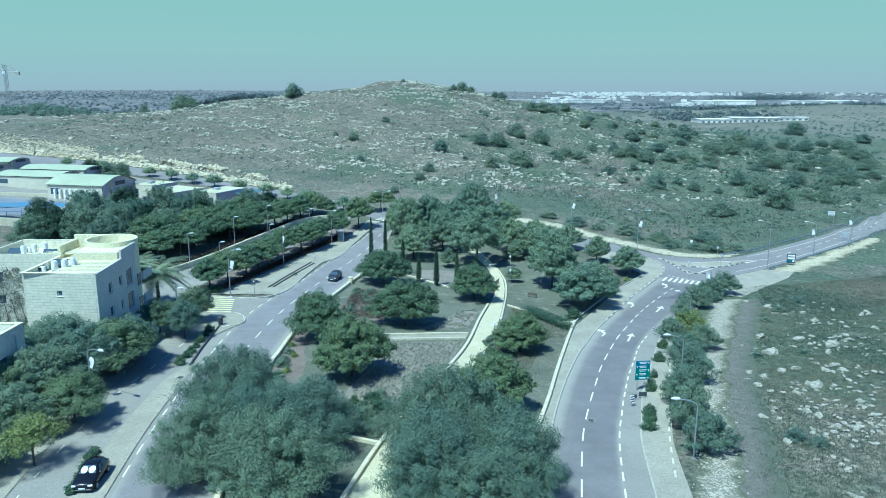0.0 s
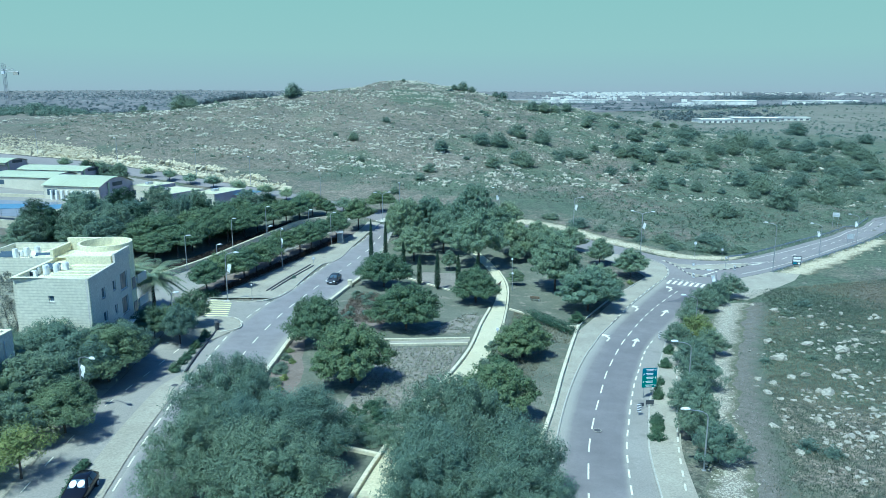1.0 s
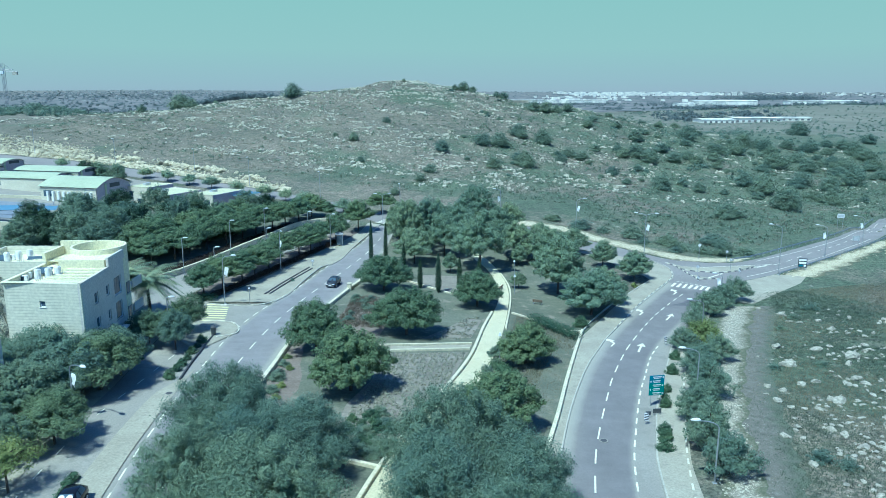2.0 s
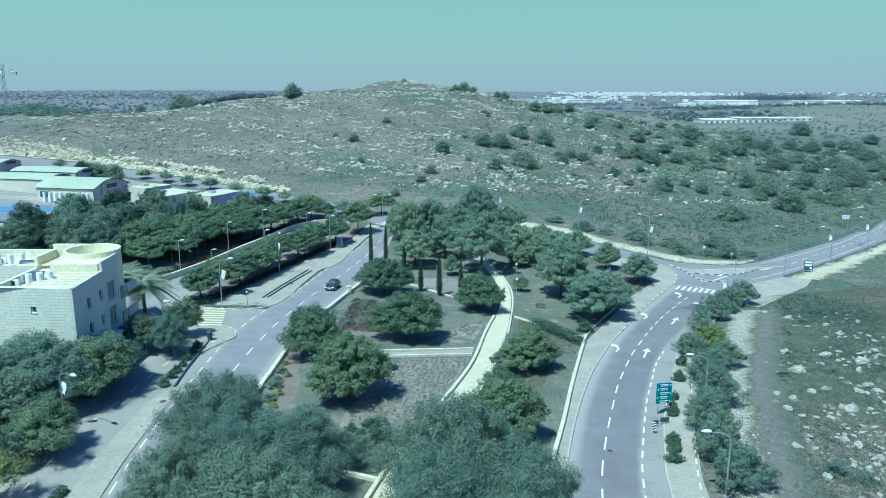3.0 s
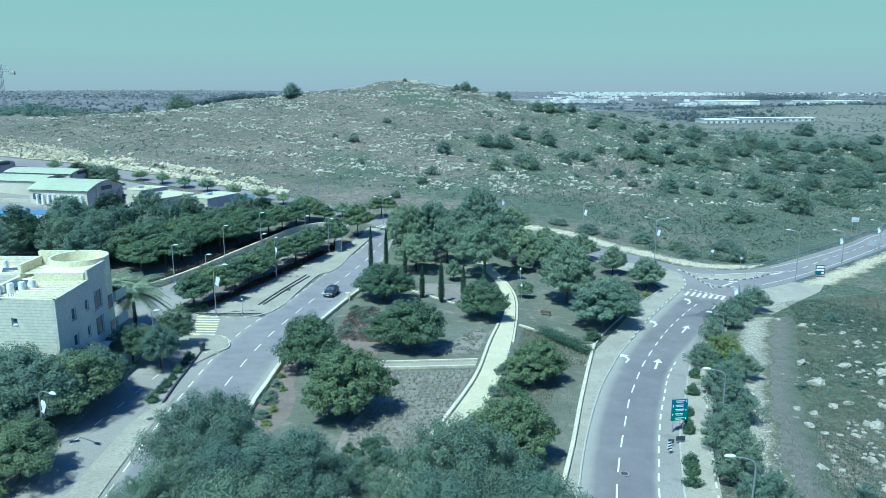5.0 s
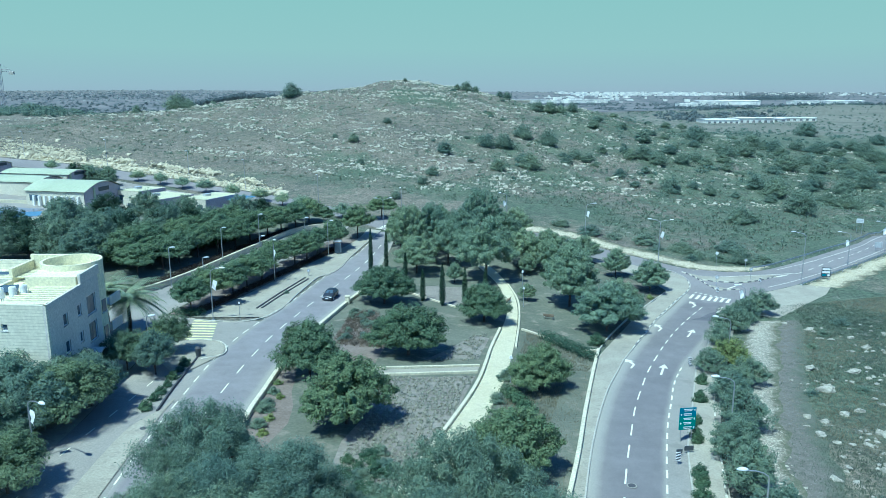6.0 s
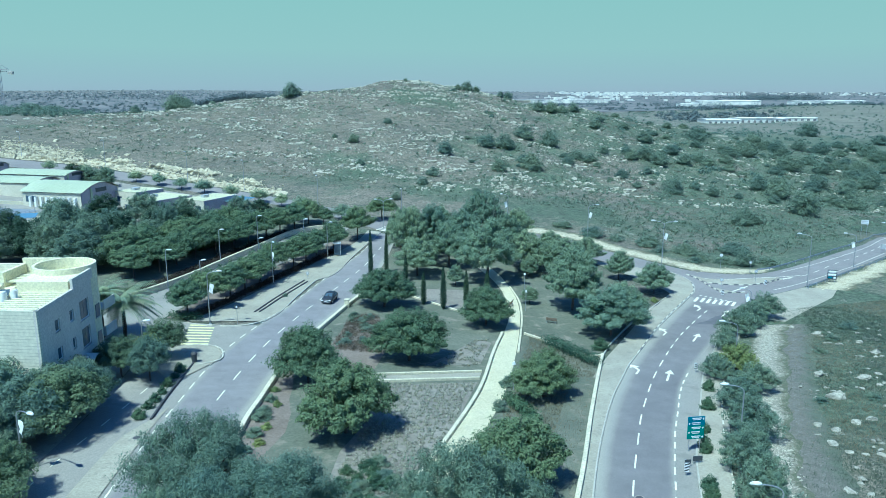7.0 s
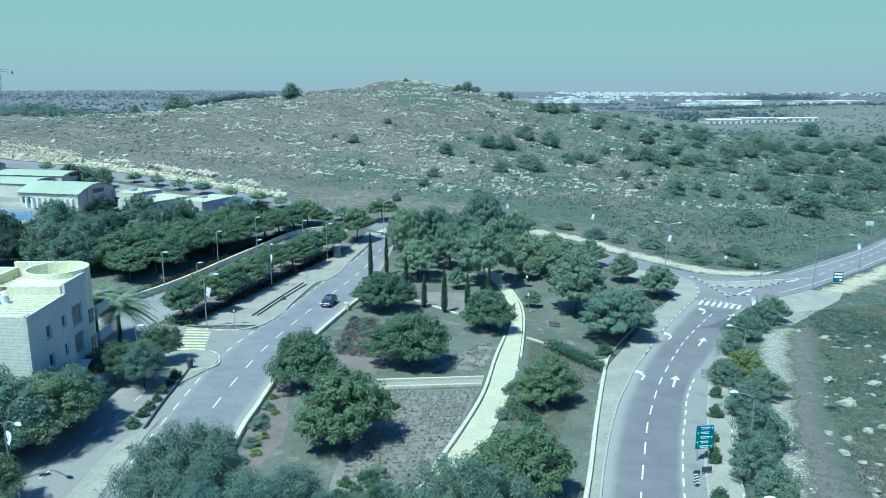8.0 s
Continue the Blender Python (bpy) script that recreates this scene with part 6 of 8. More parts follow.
def stone_building():
    bz, top, tall = 5.8, 17.15, 18.6
    ob = thing("apartment_building", Matrix.Identity(4), "pale stone-clad building with flat roof and round tower", "building")
    turn = math.atan2(-0.8, 8.4)
    front = Matrix.Translation((-48.4, 82.3, bz)) @ Matrix.Rotation(turn, 4, "Z")
    h = top - bz
    holes = [(3.75, 4.4, 8.6, 9.3), (3.75, 4.4, 5.65, 6.35)]
    pierced("wall_front", 8.64, h, 0.3, holes, M["stone"], ob, front)
    for q in holes:
        window(q, front, ob, panes=1)
    side = Matrix.Translation((-39.8, 81.5, bz)) @ Matrix.Rotation(math.atan2(8.5, -0.45), 4, "Z")
    holes = [(3.3, 4.35, 8.05, 9.35), (6.6, 7.55, 8.1, 9.35), (3.3, 4.35, 5.1, 6.4), (6.7, 7.5, 5.1, 6.3), (9.0, 11.3, 7.4, 9.6), (9.0, 11.1, 4.3, 6.5), (8.6, 10.0, 0.3, 2.9), (5.6, 6.6, 2.0, 3.2)]
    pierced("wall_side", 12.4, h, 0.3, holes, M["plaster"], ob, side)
    for q in holes[:6] + holes[7:]:
        window(q, side, ob, panes=2)
    d = solid("door", (8.62, 9.98, 0.18, 0.24, 0.3, 2.88), M["dark_sign"], ob)
    d.matrix_basis = side
    bm = bmesh.new()
    pts = [(8.0 + 2.6 * k / 8, 3.0 + 0.55 * math.sin(math.pi * k / 8)) for k in range(9)]
    lo = [[bm.verts.new((x, y, z)) for x, z in pts] for y in (-1.3, 0.0)]
    hi = [[bm.verts.new((x, y, z + 0.12)) for x, z in pts] for y in (-1.3, 0.0)]
    for k in range(8):
        bm.faces.new((hi[0][k], hi[0][k + 1], hi[1][k + 1], hi[1][k]))
        bm.faces.new((lo[0][k + 1], lo[0][k], lo[1][k], lo[1][k + 1]))
        bm.faces.new((lo[0][k], lo[0][k + 1], hi[0][k + 1], hi[0][k]))
    c = part("door_canopy", bm, M["plaster"], ob)
    c.matrix_basis = side
    # remaining walls and the set-back western wing
    solid("wall_west", (-48.75, -48.45, 82.4, 90.8, bz, top), M["stone"], ob)
    wing = Matrix.Translation((-58.3, 90.8, bz))
    holes = [(1.2, 2.2, 8.0, 9.3), (1.2, 2.2, 5.0, 6.3)]
    pierced("wall_wing", 9.85, h + 0.25, 0.3, holes, M["stone"], ob, wing)
    for q in holes:
        window(q, wing, ob)
    solid("wall_wing_end", (-58.6, -58.3, 90.8, 100.0, bz, top + 0.25), M["stone"], ob)
    solid("wall_back", (-58.3, -44.15, 99.7, 100.0, bz, top + 0.3), M["stone"], ob)
    solid("roof_slab", (-48.4, -40.75, 82.6, 93.8, 16.0, 16.25), M["roof"], ob)
    solid("roof_slab_rear", (-48.4, -44.15, 93.85, 99.65, 16.0, 16.25), M["roof"], ob)
    solid("roof_slab_wing", (-58.3, -48.45, 91.1, 99.7, 16.1, 16.35), M["roof"], ob)
    # coping stones of the parapet
    for q in ((-48.8, -40.0, 81.95, 82.4), (-48.8, -48.35, 82.4, 90.8)):
        solid("coping", (*q, top, top + 0.08), M["roof"], ob)
    # raised block and round stair tower
    solid("raised_wall", (-50.0, -45.6, 97.6, 98.0, 16.25, tall), M["roof"], ob)
    solid("raised_wall", (-50.0, -49.6, 93.0, 97.6, 16.25, tall - 0.6), M["roof"], ob)
    raised = solid("raised_parapet", (8.0, 12.9, 0.0, 0.3, h, h + 1.1), M["plaster"], ob)
    raised.matrix_basis = side
    solid("raised_deck", (-46.2, -40.72, 89.5, 93.2, 16.25, 17.95), M["roof"], ob)
    bm = bmesh.new()
    seg, cx, cy = 40, -43.8, 95.0
    for r, z in ((3.25, bz), (3.25, tall), (2.95, tall), (2.95, 17.3)):
        for k in range(seg):
            a = k * 2 * math.pi / seg
            bm.verts.new((cx + r * math.cos(a), cy + r * math.sin(a), z))
    bm.verts.ensure_lookup_table()
    for ring in range(3):
        for k in range(seg):
            bm.faces.new([bm.verts[ring * seg + k], bm.verts[ring * seg + (k + 1) % seg], bm.verts[(ring + 1) * seg + (k + 1) % seg], bm.verts[(ring + 1) * seg + k]])
    bm.faces.new([bm.verts[3 * seg + k] for k in range(seg)])
    tower = part("stair_tower", bm, M["roof"], ob, "round stair tower with an open top")
    for z in (12.4, 9.2):
        solid("tower_window", (-40.66, -40.53, 94.5, 95.5, z, z + 1.5), M["glass"], ob)
        solid("tower_window_sill", (-40.68, -40.45, 94.4, 95.6, z - 0.1, z - 0.005), M["plaster"], ob)
    # balconies in the recess behind the tower
    for z in (bz + 3.1, bz + 6.3):
        solid("balcony_floor", (-43.6, -41.4, 98.35, 101.2, z, z + 0.2), M["plaster"], ob)
        solid("balcony_wall", (-41.55, -41.4, 98.35, 101.2, z + 0.2, z + 1.2), M["plaster"], ob)
        solid("balcony_door", (-43.75, -43.68, 98.9, 100.6, z + 0.2, z + 2.3), M["glass"], ob)
    solid("recess_wall", (-44.1, -43.8, 98.25, 101.2, bz, top), M["plaster"], ob)
    # pergola beams over the roof terrace
    for k in range(10):
        y = 82.9 + k * 0.72
        solid("roof_beam", (-45.4, -40.3, y, y + 0.22, 16.75, 16.95), M["roof"], ob)
    for k in range(6):
        y = 93.4 + k * 0.7
        solid("roof_beam", (-52.5, -47.2, y, y + 0.22, 16.8, 17.0), M["roof"], ob)
    return ob


stone_building()


def climber():
    """A half-bare climbing plant over the wing's wall."""
    rng = np.random.RandomState(66)
    ob = thing("climbing_plant", Matrix.Identity(4), "half-bare grey climbing plant covering a stone wall", "climber")
    cs, rs = [], []
    while len(cs) < 260:
        x, z = rng.uniform(-58.0, -49.6), rng.uniform(5.9, 15.9)
        if z > 15.6 - max(0.0, x + 54.0) * 1.1:
            continue
        cs.append((x, 90.62, z))
        rs.append(rng.uniform(0.25, 0.6))
    part("foliage", leaf_mesh(leaf_cloud(rng, cs, rs, 40, 0.2, 0.4, 0.9, 1.0)), M["vine"], ob)
    for k in range(7):
        x = -57.5 + k * 1.1
        bm = bmesh.new()
        tube(bm, [(x, 90.7, 5.6), (x + 0.3, 90.7, 9.0), (x - 0.2, 90.72, 13.0 - 0.6 * k)], 0.05, 0.02, 5)
        part("stem", bm, M["bark"], ob)


climber()
for x, y in ((-46.6, 85.6), (-45.7, 86.2), (-45.0, 87.0), (-55.2, 94.4), (-54.2, 95.2), (-53.2, 96.0)):
    water_tank(x, y, 16.3)
for x, y in ((-48.2, 85.6), (-48.6, 87.0), (-55.8, 96.4)):
    air_unit(x, y, 16.3)
solar_panel(-47.5, 88.6, 16.3, 12)
solar_panel(-56.6, 95.0, 16.35, 10)
solar_panel(-51.6, 94.2, 16.35, 8)


def antenna(x, y, z):
    ob = thing("satellite_dish", Matrix.Translation((x, y, z)), "small grey dish on a roof mast", "antenna")
    bm = bmesh.new()
    tube(bm, [(0, 0, 0), (0, 0, 1.2)], 0.04, 0.03)
    part("mast", bm, M["steel"], ob)
    bm = bmesh.new()
    bmesh.ops.create_cone(bm, segments=16, radius1=0.45, radius2=0.08, depth=0.18, cap_ends=True, matrix=pose(0, -0.1, 1.3, 60, 0, 0))
    part("dish", bm, M["lamp"], ob)


antenna(-45.8, 90.6, 16.3)


def corner_building():
    """The neighbouring house whose shaded side and terrace stand nearest."""
    bz, top = 6.0, 14.9
    ob = thing("corner_house", Matrix.Identity(4), "pale rendered house with a shaded side and balcony", "building")
    m = Matrix.Translation((-42.3, 54.0, bz)) @ Matrix.Rotation(math.pi / 2, 4, "Z")
    holes = [(10.6, 13.6, 4.4, 6.6), (4.0, 7.0, 4.4, 6.6), (10.0, 14.0, 0.4, 3.0), (3.5, 7.5, 0.4, 3.0)]
    pierced("wall_side", 16.6, top - bz, 0.3, holes, M["plaster"], ob, m)
    for q in holes[:2]:
        window(q, m, ob)
        rail = solid("balcony_rail", (q[0] + 0.2, q[1] - 0.2, -0.32, -0.28, q[2] + 0.75, q[2] + 0.8), M["lamp"], ob)
        rail.matrix_basis = m
        for k in range(9):
            x = q[0] + 0.2 + k * (q[1] - q[0] - 0.45) / 8
            s = solid("baluster", (x, x + 0.04, -0.32, -0.28, q[2] - 0.1, q[2] + 0.75), M["lamp"], ob, bevel=0)
            s.matrix_basis = m
        f = solid("balcony_floor", (q[0], q[1], -0.36, 0.0, q[2] - 0.2, q[2] - 0.08), M["plaster"], ob)
        f.matrix_basis = m
    for q in holes[2:]:
        s = solid("garage_door", (q[0], q[1], 0.2, 0.26, q[2], q[3]), M["dark_sign"], ob)
        s.matrix_basis = m
    solid("wall_north", (-58.0, -42.6, 70.3, 70.6, bz, top), M["plaster"], ob)
    solid("wall_south", (-58.0, -42.6, 54.0, 54.3, bz, top), M["plaster"], ob)
    solid("wall_west", (-58.3, -58.0, 54.0, 70.6, bz, top), M["plaster"], ob)
    solid("roof_slab", (-58.0, -42.6, 54.3, 70.3, 13.9, 14.15), M["roof"], ob)
    for q in ((-58.3, -42.2, 70.25, 70.65), (-58.3, -42.2, 53.95, 54.35), (-42.65, -42.25, 54.35, 70.25), (-58.35, -57.95, 54.35, 70.25)):
        solid("coping", (*q, top, top + 0.1), M["roof"], ob)
    bm = bmesh.new()
    tube(bm, [(-42.2, 69.0, bz), (-42.2, 69.0, top - 0.6)], 0.06, 0.06)
    part("downpipe", bm, M["frame"], ob)


corner_building()


# low halls of the school behind the trees
def arched_hall(x, y, w, d, h, rise, turn, label):
    """A hall under a vaulted sheet roof, with buttresses on its long side."""
    m = pose(x, y, G(x, y) - 0.3, 0, 0, turn)
    ob = thing("school_hall", m, label, "building", "school halls")
    seg = 14
    arc = [(-d / 2 + d * k / seg, h + rise * math.sin(math.pi * k / seg)) for k in range(seg + 1)]
    for gx in (-w / 2, w / 2):
        bm = bmesh.new()
        vs = [bm.verts.new((gx, -d / 2, 0))] + [bm.verts.new((gx, ay, z - 0.02)) for ay, z in arc] + [bm.verts.new((gx, d / 2, 0))]
        bm.faces.new(vs)
        part("gable", bm, M["shed_wall"], ob)
    solid("wall_long", (-w / 2, w / 2, -d / 2, -d / 2 + 0.3, 0, h - 0.03), M["cream_wall"], ob)
    solid("wall_long", (-w / 2, w / 2, d / 2 - 0.3, d / 2, 0, h - 0.03), M["cream_wall"], ob)
    bm = bmesh.new()
    n = 30
    for j in range(n + 1):
        rx = -w / 2 - 0.5 + (w + 1.0) * j / n
        for ay, z in arc:
            bm.verts.new((rx, ay * 1.06, z + 0.12 + (0.05 if j % 2 else 0)))
    bm.verts.ensure_lookup_table()
    for j in range(n):
        for k in range(seg):
            a = j * (seg + 1) + k
            bm.faces.new([bm.verts[i] for i in (a, a + 1, a + seg + 2, a + seg + 1)])
    part("arched_roof", bm, M["shed_roof"], ob, "ribbed pale green sheet roof")
    for k in range(9 if d > 12 else 0):
        bx = w * (-0.36 + k * 0.095)
        solid("buttress", (bx, bx + 0.5, -d / 2 - 0.7, -d / 2, 0, h * 0.76), M["tank"], ob)
    solid("window", (-w / 2 + 1.0, -w / 2 + 4.0, -d / 2 - 0.06, -d / 2 - 0.003, h * 0.44, h * 0.8), M["glass"], ob)
    solid("gable_vent", (w / 2 + 0.01, w / 2 + 0.08, -1.5, 2.5, h * 0.92, h * 1.16), M["dark_sign"], ob)
    solid("gable_pier", (w / 2, w / 2 + 0.3, -3.6, -3.0, 0, h * 1.2), M["shed_roof"], ob)


def flat_hall(x, y, w, d, h, turn, label):
    m = pose(x, y, G(x, y) - 0.3, 0, 0, turn)
    ob = thing("school_block", m, label, "building", "school blocks")
    m0 = Matrix.Translation((-w / 2, -d / 2, 0))
    n = max(2, int(w / 4))
    holes = [(w * (k + 0.25) / n, w * (k + 0.75) / n, h * 0.35, h * 0.7) for k in range(n)]
    pierced("wall_south", w, h, 0.25, holes, M["cream_wall"], ob, m0)
    for q in holes:
        window(q, m0, ob)
    solid("wall_north", (-w / 2, w / 2, d / 2 - 0.25, d / 2, 0, h), M["cream_wall"], ob)
    solid("wall_west", (-w / 2, -w / 2 + 0.25, -d / 2 + 0.25, d / 2 - 0.25, 0, h), M["cream_wall"], ob)
    # East side painted in its shaded tone, the others in cream.
    solid("wall_east", (w / 2 - 0.25, w / 2, -d / 2 + 0.25, d / 2 - 0.25, 0, h), M["shed_wall"], ob)
    solid("roof", (-w / 2 + 0.25, w / 2 - 0.25, -d / 2 + 0.25, d / 2 - 0.25, h - 0.3, h - 0.1), M["hall_roof" if x > -100 else "shed_roof"], ob)
    solid("coping", (-w / 2 - 0.05, w / 2 + 0.05, -d / 2 - 0.05, -d / 2 + 0.3, h, h + 0.1), M["hall_roof"], ob)
    solid("roof_box", (-w * 0.2, -w * 0.05, -1.0, 0.8, h - 0.4, h + 0.5), M["frame"], ob)


arched_hall(-95.9, 199.8, 16.8, 13.8, 4.3, 2.0, -13, "hall with a pale green arched sheet roof")
arched_hall(-117.0, 212.0, 20.0, 10.0, 3.6, 1.1, -13, "low hall with a pale vaulted sheet roof")
arched_hall(-117.0, 226.0, 22.0, 9.0, 3.4, 1.0, -13, "low hall with a pale vaulted sheet roof")
arched_hall(-140.0, 218.0, 18.0, 11.0, 3.6, 1.2, -13, "low hall with a pale vaulted sheet roof")
arched_hall(-142.0, 232.0, 20.0, 9.0, 3.4, 1.0, -13, "low hall with a pale vaulted sheet roof")
flat_hall(-81.5, 206.5, 8.0, 9.5, 4.0, -25, "low flat-roofed cream school block")
flat_hall(-73.0, 197.0, 11.0, 13.0, 4.2, -28, "flat-roofed cream school block with parapet")
flat_hall(-61.0, 199.6, 8.0, 12.5, 4.4, -24, "flat-roofed cream school block beside a blue awning")


def awning(x, y, w, d, h, turn, label):
    ob = thing("awning", pose(x, y, G(x, y), 0, 0, turn), label, "awning", "blue awnings")
    bm = bmesh.new()
    n = 8
    g = [[bm.verts.new((-w / 2 + w * i / n, -d / 2 + d * j / n, h - 0.5 * math.sin(math.pi * i / n) * math.sin(math.pi * j / n) + 0.06 * j)) for j in range(n + 1)] for i in range(n + 1)]
    for i in range(n):
        for j in range(n):
            bm.faces.new((g[i][j], g[i + 1][j], g[i + 1][j + 1], g[i][j + 1]))
    c = part("canopy", bm, M["blue_cloth"], ob)
    c.modifiers.new("thick", "SOLIDIFY").thickness = 0.04
    for sx in (-1, 1):
        for sy in (-1, 1):
            bm = bmesh.new()
            tube(bm, [(sx * w / 2, sy * d / 2, -0.3), (sx * w / 2, sy * d / 2, h + 0.05)], 0.06, 0.06)
            part("post", bm, M["steel"], ob)


awning(-53.6, 201.0, 5.6, 6.0, 3.4, -20, "blue canvas awning beside a school block")
awning(-98.0, 163.0, 10.0, 3.6, 3.0, 4, "blue canvas shade over a play yard")
awning(-89.6, 166.5, 5.4, 3.4, 3.0, 18, "blue canvas shade over a play yard")
tagged(patch("school_yard", [(-150, 150), (-84, 156), (-84, 182), (-60, 176), (-50, 196), (-58, 214), (-100, 234), (-150, 244)], 0.05, M["old_asphalt"], 4), "grey paved school yard", "yard", kind="structure")
tagged(patch("ball_court", [(-122, 166), (-98, 168), (-99, 190), (-124, 188)], 0.1, M["court"], 4), "grey-blue ball court in the school yard", "court", kind="structure")
wall("wall_yard", [(-126, 193), (-98, 194), (-91, 168)], 0.25, 0.9, "low pale wall round the ball court")
wall("wall_yard_south", [(-130, 152), (-110, 154), (-86, 157)], 0.25, 1.8, "pale yard wall in front of the court")


def fence(line, label):
    ob = thing("fence", Matrix.Identity(4), label, "fence", "yard fences")
    c = curve_pts(line, 3.0)
    for x, y in c:
        bm = bmesh.new()
        tube(bm, [(x, y, G(x, y) - 0.2), (x, y, G(x, y) + 2.4)], 0.05, 0.05, 5)
        part("post", bm, M["steel"], ob)
    for h in (0.5, 1.4, 2.3):
        bm = bmesh.new()
        tube(bm, [(x, y, G(x, y) + h) for x, y in c], 0.03, 0.03, 4)
        part("rail", bm, M["steel"], ob)


fence([(-126, 164), (-96, 166), (-96, 192)], "grey steel fence round the ball court")


def crane():
    x, y = -374.0, 645.0
    z = G(x, y) - 1.0
    ob = thing("tower_crane", Matrix.Translation((x, y, z)), "slender grey tower crane far behind the hill", "crane")
    top = 57.5 - z
    for sx in (-1, 1):
        for sy in (-1, 1):
            bm = bmesh.new()
            tube(bm, [(sx, sy, 0), (sx, sy, top)], 0.2, 0.2, 4)
            part("mast_leg", bm, M["crane"], ob)
    bm = bmesh.new()
    for k in range(12):
        s = 1 if k % 2 else -1
        tube(bm, [(-s, -1, top * k / 12), (s, -1, top * (k + 1) / 12)], 0.1, 0.1, 4)
    part("bracing", bm, M["crane"], ob)
    for zz, name in ((top - 6, "jib"), (top - 4.4, "jib_chord")):
        bm = bmesh.new()
        tube(bm, [(-22, 0, zz), (12 if name == "jib" else 8, 0, zz)], 0.25, 0.25, 4)
        part(name, bm, M["crane"], ob)
    bm = bmesh.new()
    tube(bm, [(-20, 0, top - 6), (0, 0, top + 1), (11, 0, top - 6)], 0.12, 0.12, 4)
    part("tie", bm, M["crane"], ob)
    solid("counterweight", (8, 12, -1, 1, top - 8.5, top - 6), M["kerb"], ob)
    solid("cab", (-1.4, 1.4, -2.6, -1, top - 8, top - 5.6), M["lamp"], ob)


crane()

# ---------------------------------------------------------------- street furniture
def street_lamp(x, y, height, toward, label, arm=1.8, heads=1, flag=False, straight=False):
    """A tapered steel post with a bowed arm and a flat lamp head; some carry a flag."""
    ob = thing("street_lamp", pose(x, y, G(x, y), 0, 0, toward), label, "street lamp", "street lamps")
    bm = bmesh.new()
    tube(bm, [(0, 0, -0.3), (0, 0, height * 0.5), (0, 0, height - (0.0 if straight else 0.7))], 0.085, 0.06, 8)
    part("post", bm, M["steel"], ob)
    solid("base_plate", (-0.18, 0.18, -0.18, 0.18, -0.05, 0.06), M["steel"], ob)
    for k in range(heads):
        s = 1 if k == 0 else -1
        if straight:
            tip = Vector((s * 0.35, 0, height))
            pts = [(0, 0, height - 0.05), (s * 0.35, 0, height)]
        else:
            tip = Vector((s * arm, 0, height + 0.08))
            pts = [(0, 0, height - 0.7)] + [(s * arm * (1 - math.cos(u * math.pi / 2)) * 0.9, 0, height - 0.7 + 0.7 * math.sin(u * math.pi / 2)) for u in (0.25, 0.5, 0.75, 1.0)] + [tuple(tip)]
        bm = bmesh.new()
        tube(bm, pts, 0.055, 0.04, 6)
        part("arm", bm, M["steel"], ob)
        bm = bmesh.new()
        bmesh.ops.create_uvsphere(bm, u_segments=12, v_segments=8, radius=1.0)
        for v in bm.verts:
            v.co = Vector((v.co.x * 0.45, v.co.y * (0.2 - 0.06 * s * v.co.x), max(v.co.z, -0.35) * 0.15)) + tip + Vector((s * 0.25, 0, 0.02))
        part("lamp_head", bm, M["lamp"], ob, smooth=True)
    if flag:
        bm = bmesh.new()
        n = 6
        g = [[bm.verts.new((0.1 + 0.55 * i / n + 0.3 * j / n, 0.08 * math.sin(3.0 * i / n + j), height * 0.62 + 1.2 * j / n - 0.4 * i / n * (1 - 0.5 * j / n))) for j in range(n + 1)] for i in range(n + 1)]
        for i in range(n):
            for j in range(n):
                bm.faces.new((g[i][j], g[i + 1][j], g[i + 1][j + 1], g[i][j + 1]))
        f = part("flag", bm, M["cloth"], ob, "white cloth flag on a short stick")
        f.modifiers.new("thick", "SOLIDIFY").thickness = 0.012
    return ob


BOWED = "grey street lamp with a bowed arm and pale head"
street_lamp(-35.9, 70.2, 5.8, -35, BOWED, 2.3, flag=True)
street_lamp(23.1, 62.0, 5.8, 180, BOWED)
street_lamp(28.0, 81.2, 6.2, 178, BOWED, 1.7)
street_lamp(37.2, 106.0, 6.2, 175, BOWED, 1.8)
street_lamp(49.5, 131.4, 5.0, 170, BOWED, 1.2, flag=True)
street_lamp(-34.6, 115.2, 7.8, -8, BOWED, 1.6, flag=True)
street_lamp(-31.1, 139.5, 7.8, -60, BOWED, 0.8, flag=True)
street_lamp(-25.0, 161.8, 7.4, -40, BOWED, 1.0)
street_lamp(-15.8, 189.4, 7.2, 8, "double-armed grey street lamp at the crossing", 1.6, heads=2)
street_lamp(33.4, 188.4, 8.0, -20, BOWED, 1.8, flag=True)
street_lamp(44.8, 165.6, 9.6, -15, "double-armed grey street lamp beside the road", 2.0, heads=2, flag=True)
street_lamp(69.9, 153.8, 10.5, 160, BOWED, 2.0)
street_lamp(89.3, 172.7, 7.4, 165, BOWED, 2.0, flag=True)
street_lamp(106.7, 188.2, 7.4, 165, BOWED, 2.0, flag=True)
street_lamp(14.8, 197.0, 8.0, 200, BOWED, 1.6, flag=True)
street_lamp(130.0, 212.0, 7.4, 165, BOWED, 2.0)
POST = "straight grey street lamp with a small pale head"
for q in ((-46.8, 132.1, 6.8), (-43.6, 150.5, 7.0), (-40.3, 166.0, 7.0), (-40.2, 129.0, 6.2), (-35.6, 148.0, 6.4), (-31.0, 168.0, 6.4), (-36.4, 96.5, 5.6)):
    street_lamp(*q, 20, POST, straight=True)
for q in ((-80.0, 239.6, 9.0), (-60.0, 229.5, 9.0), (-110.0, 250.6, 9.0), (-140.0, 256.6, 9.0), (-36.0, 215.4, 8.0), (-12.0, 200.0, 8.0)):
    street_lamp(*q, 250, POST, straight=True)


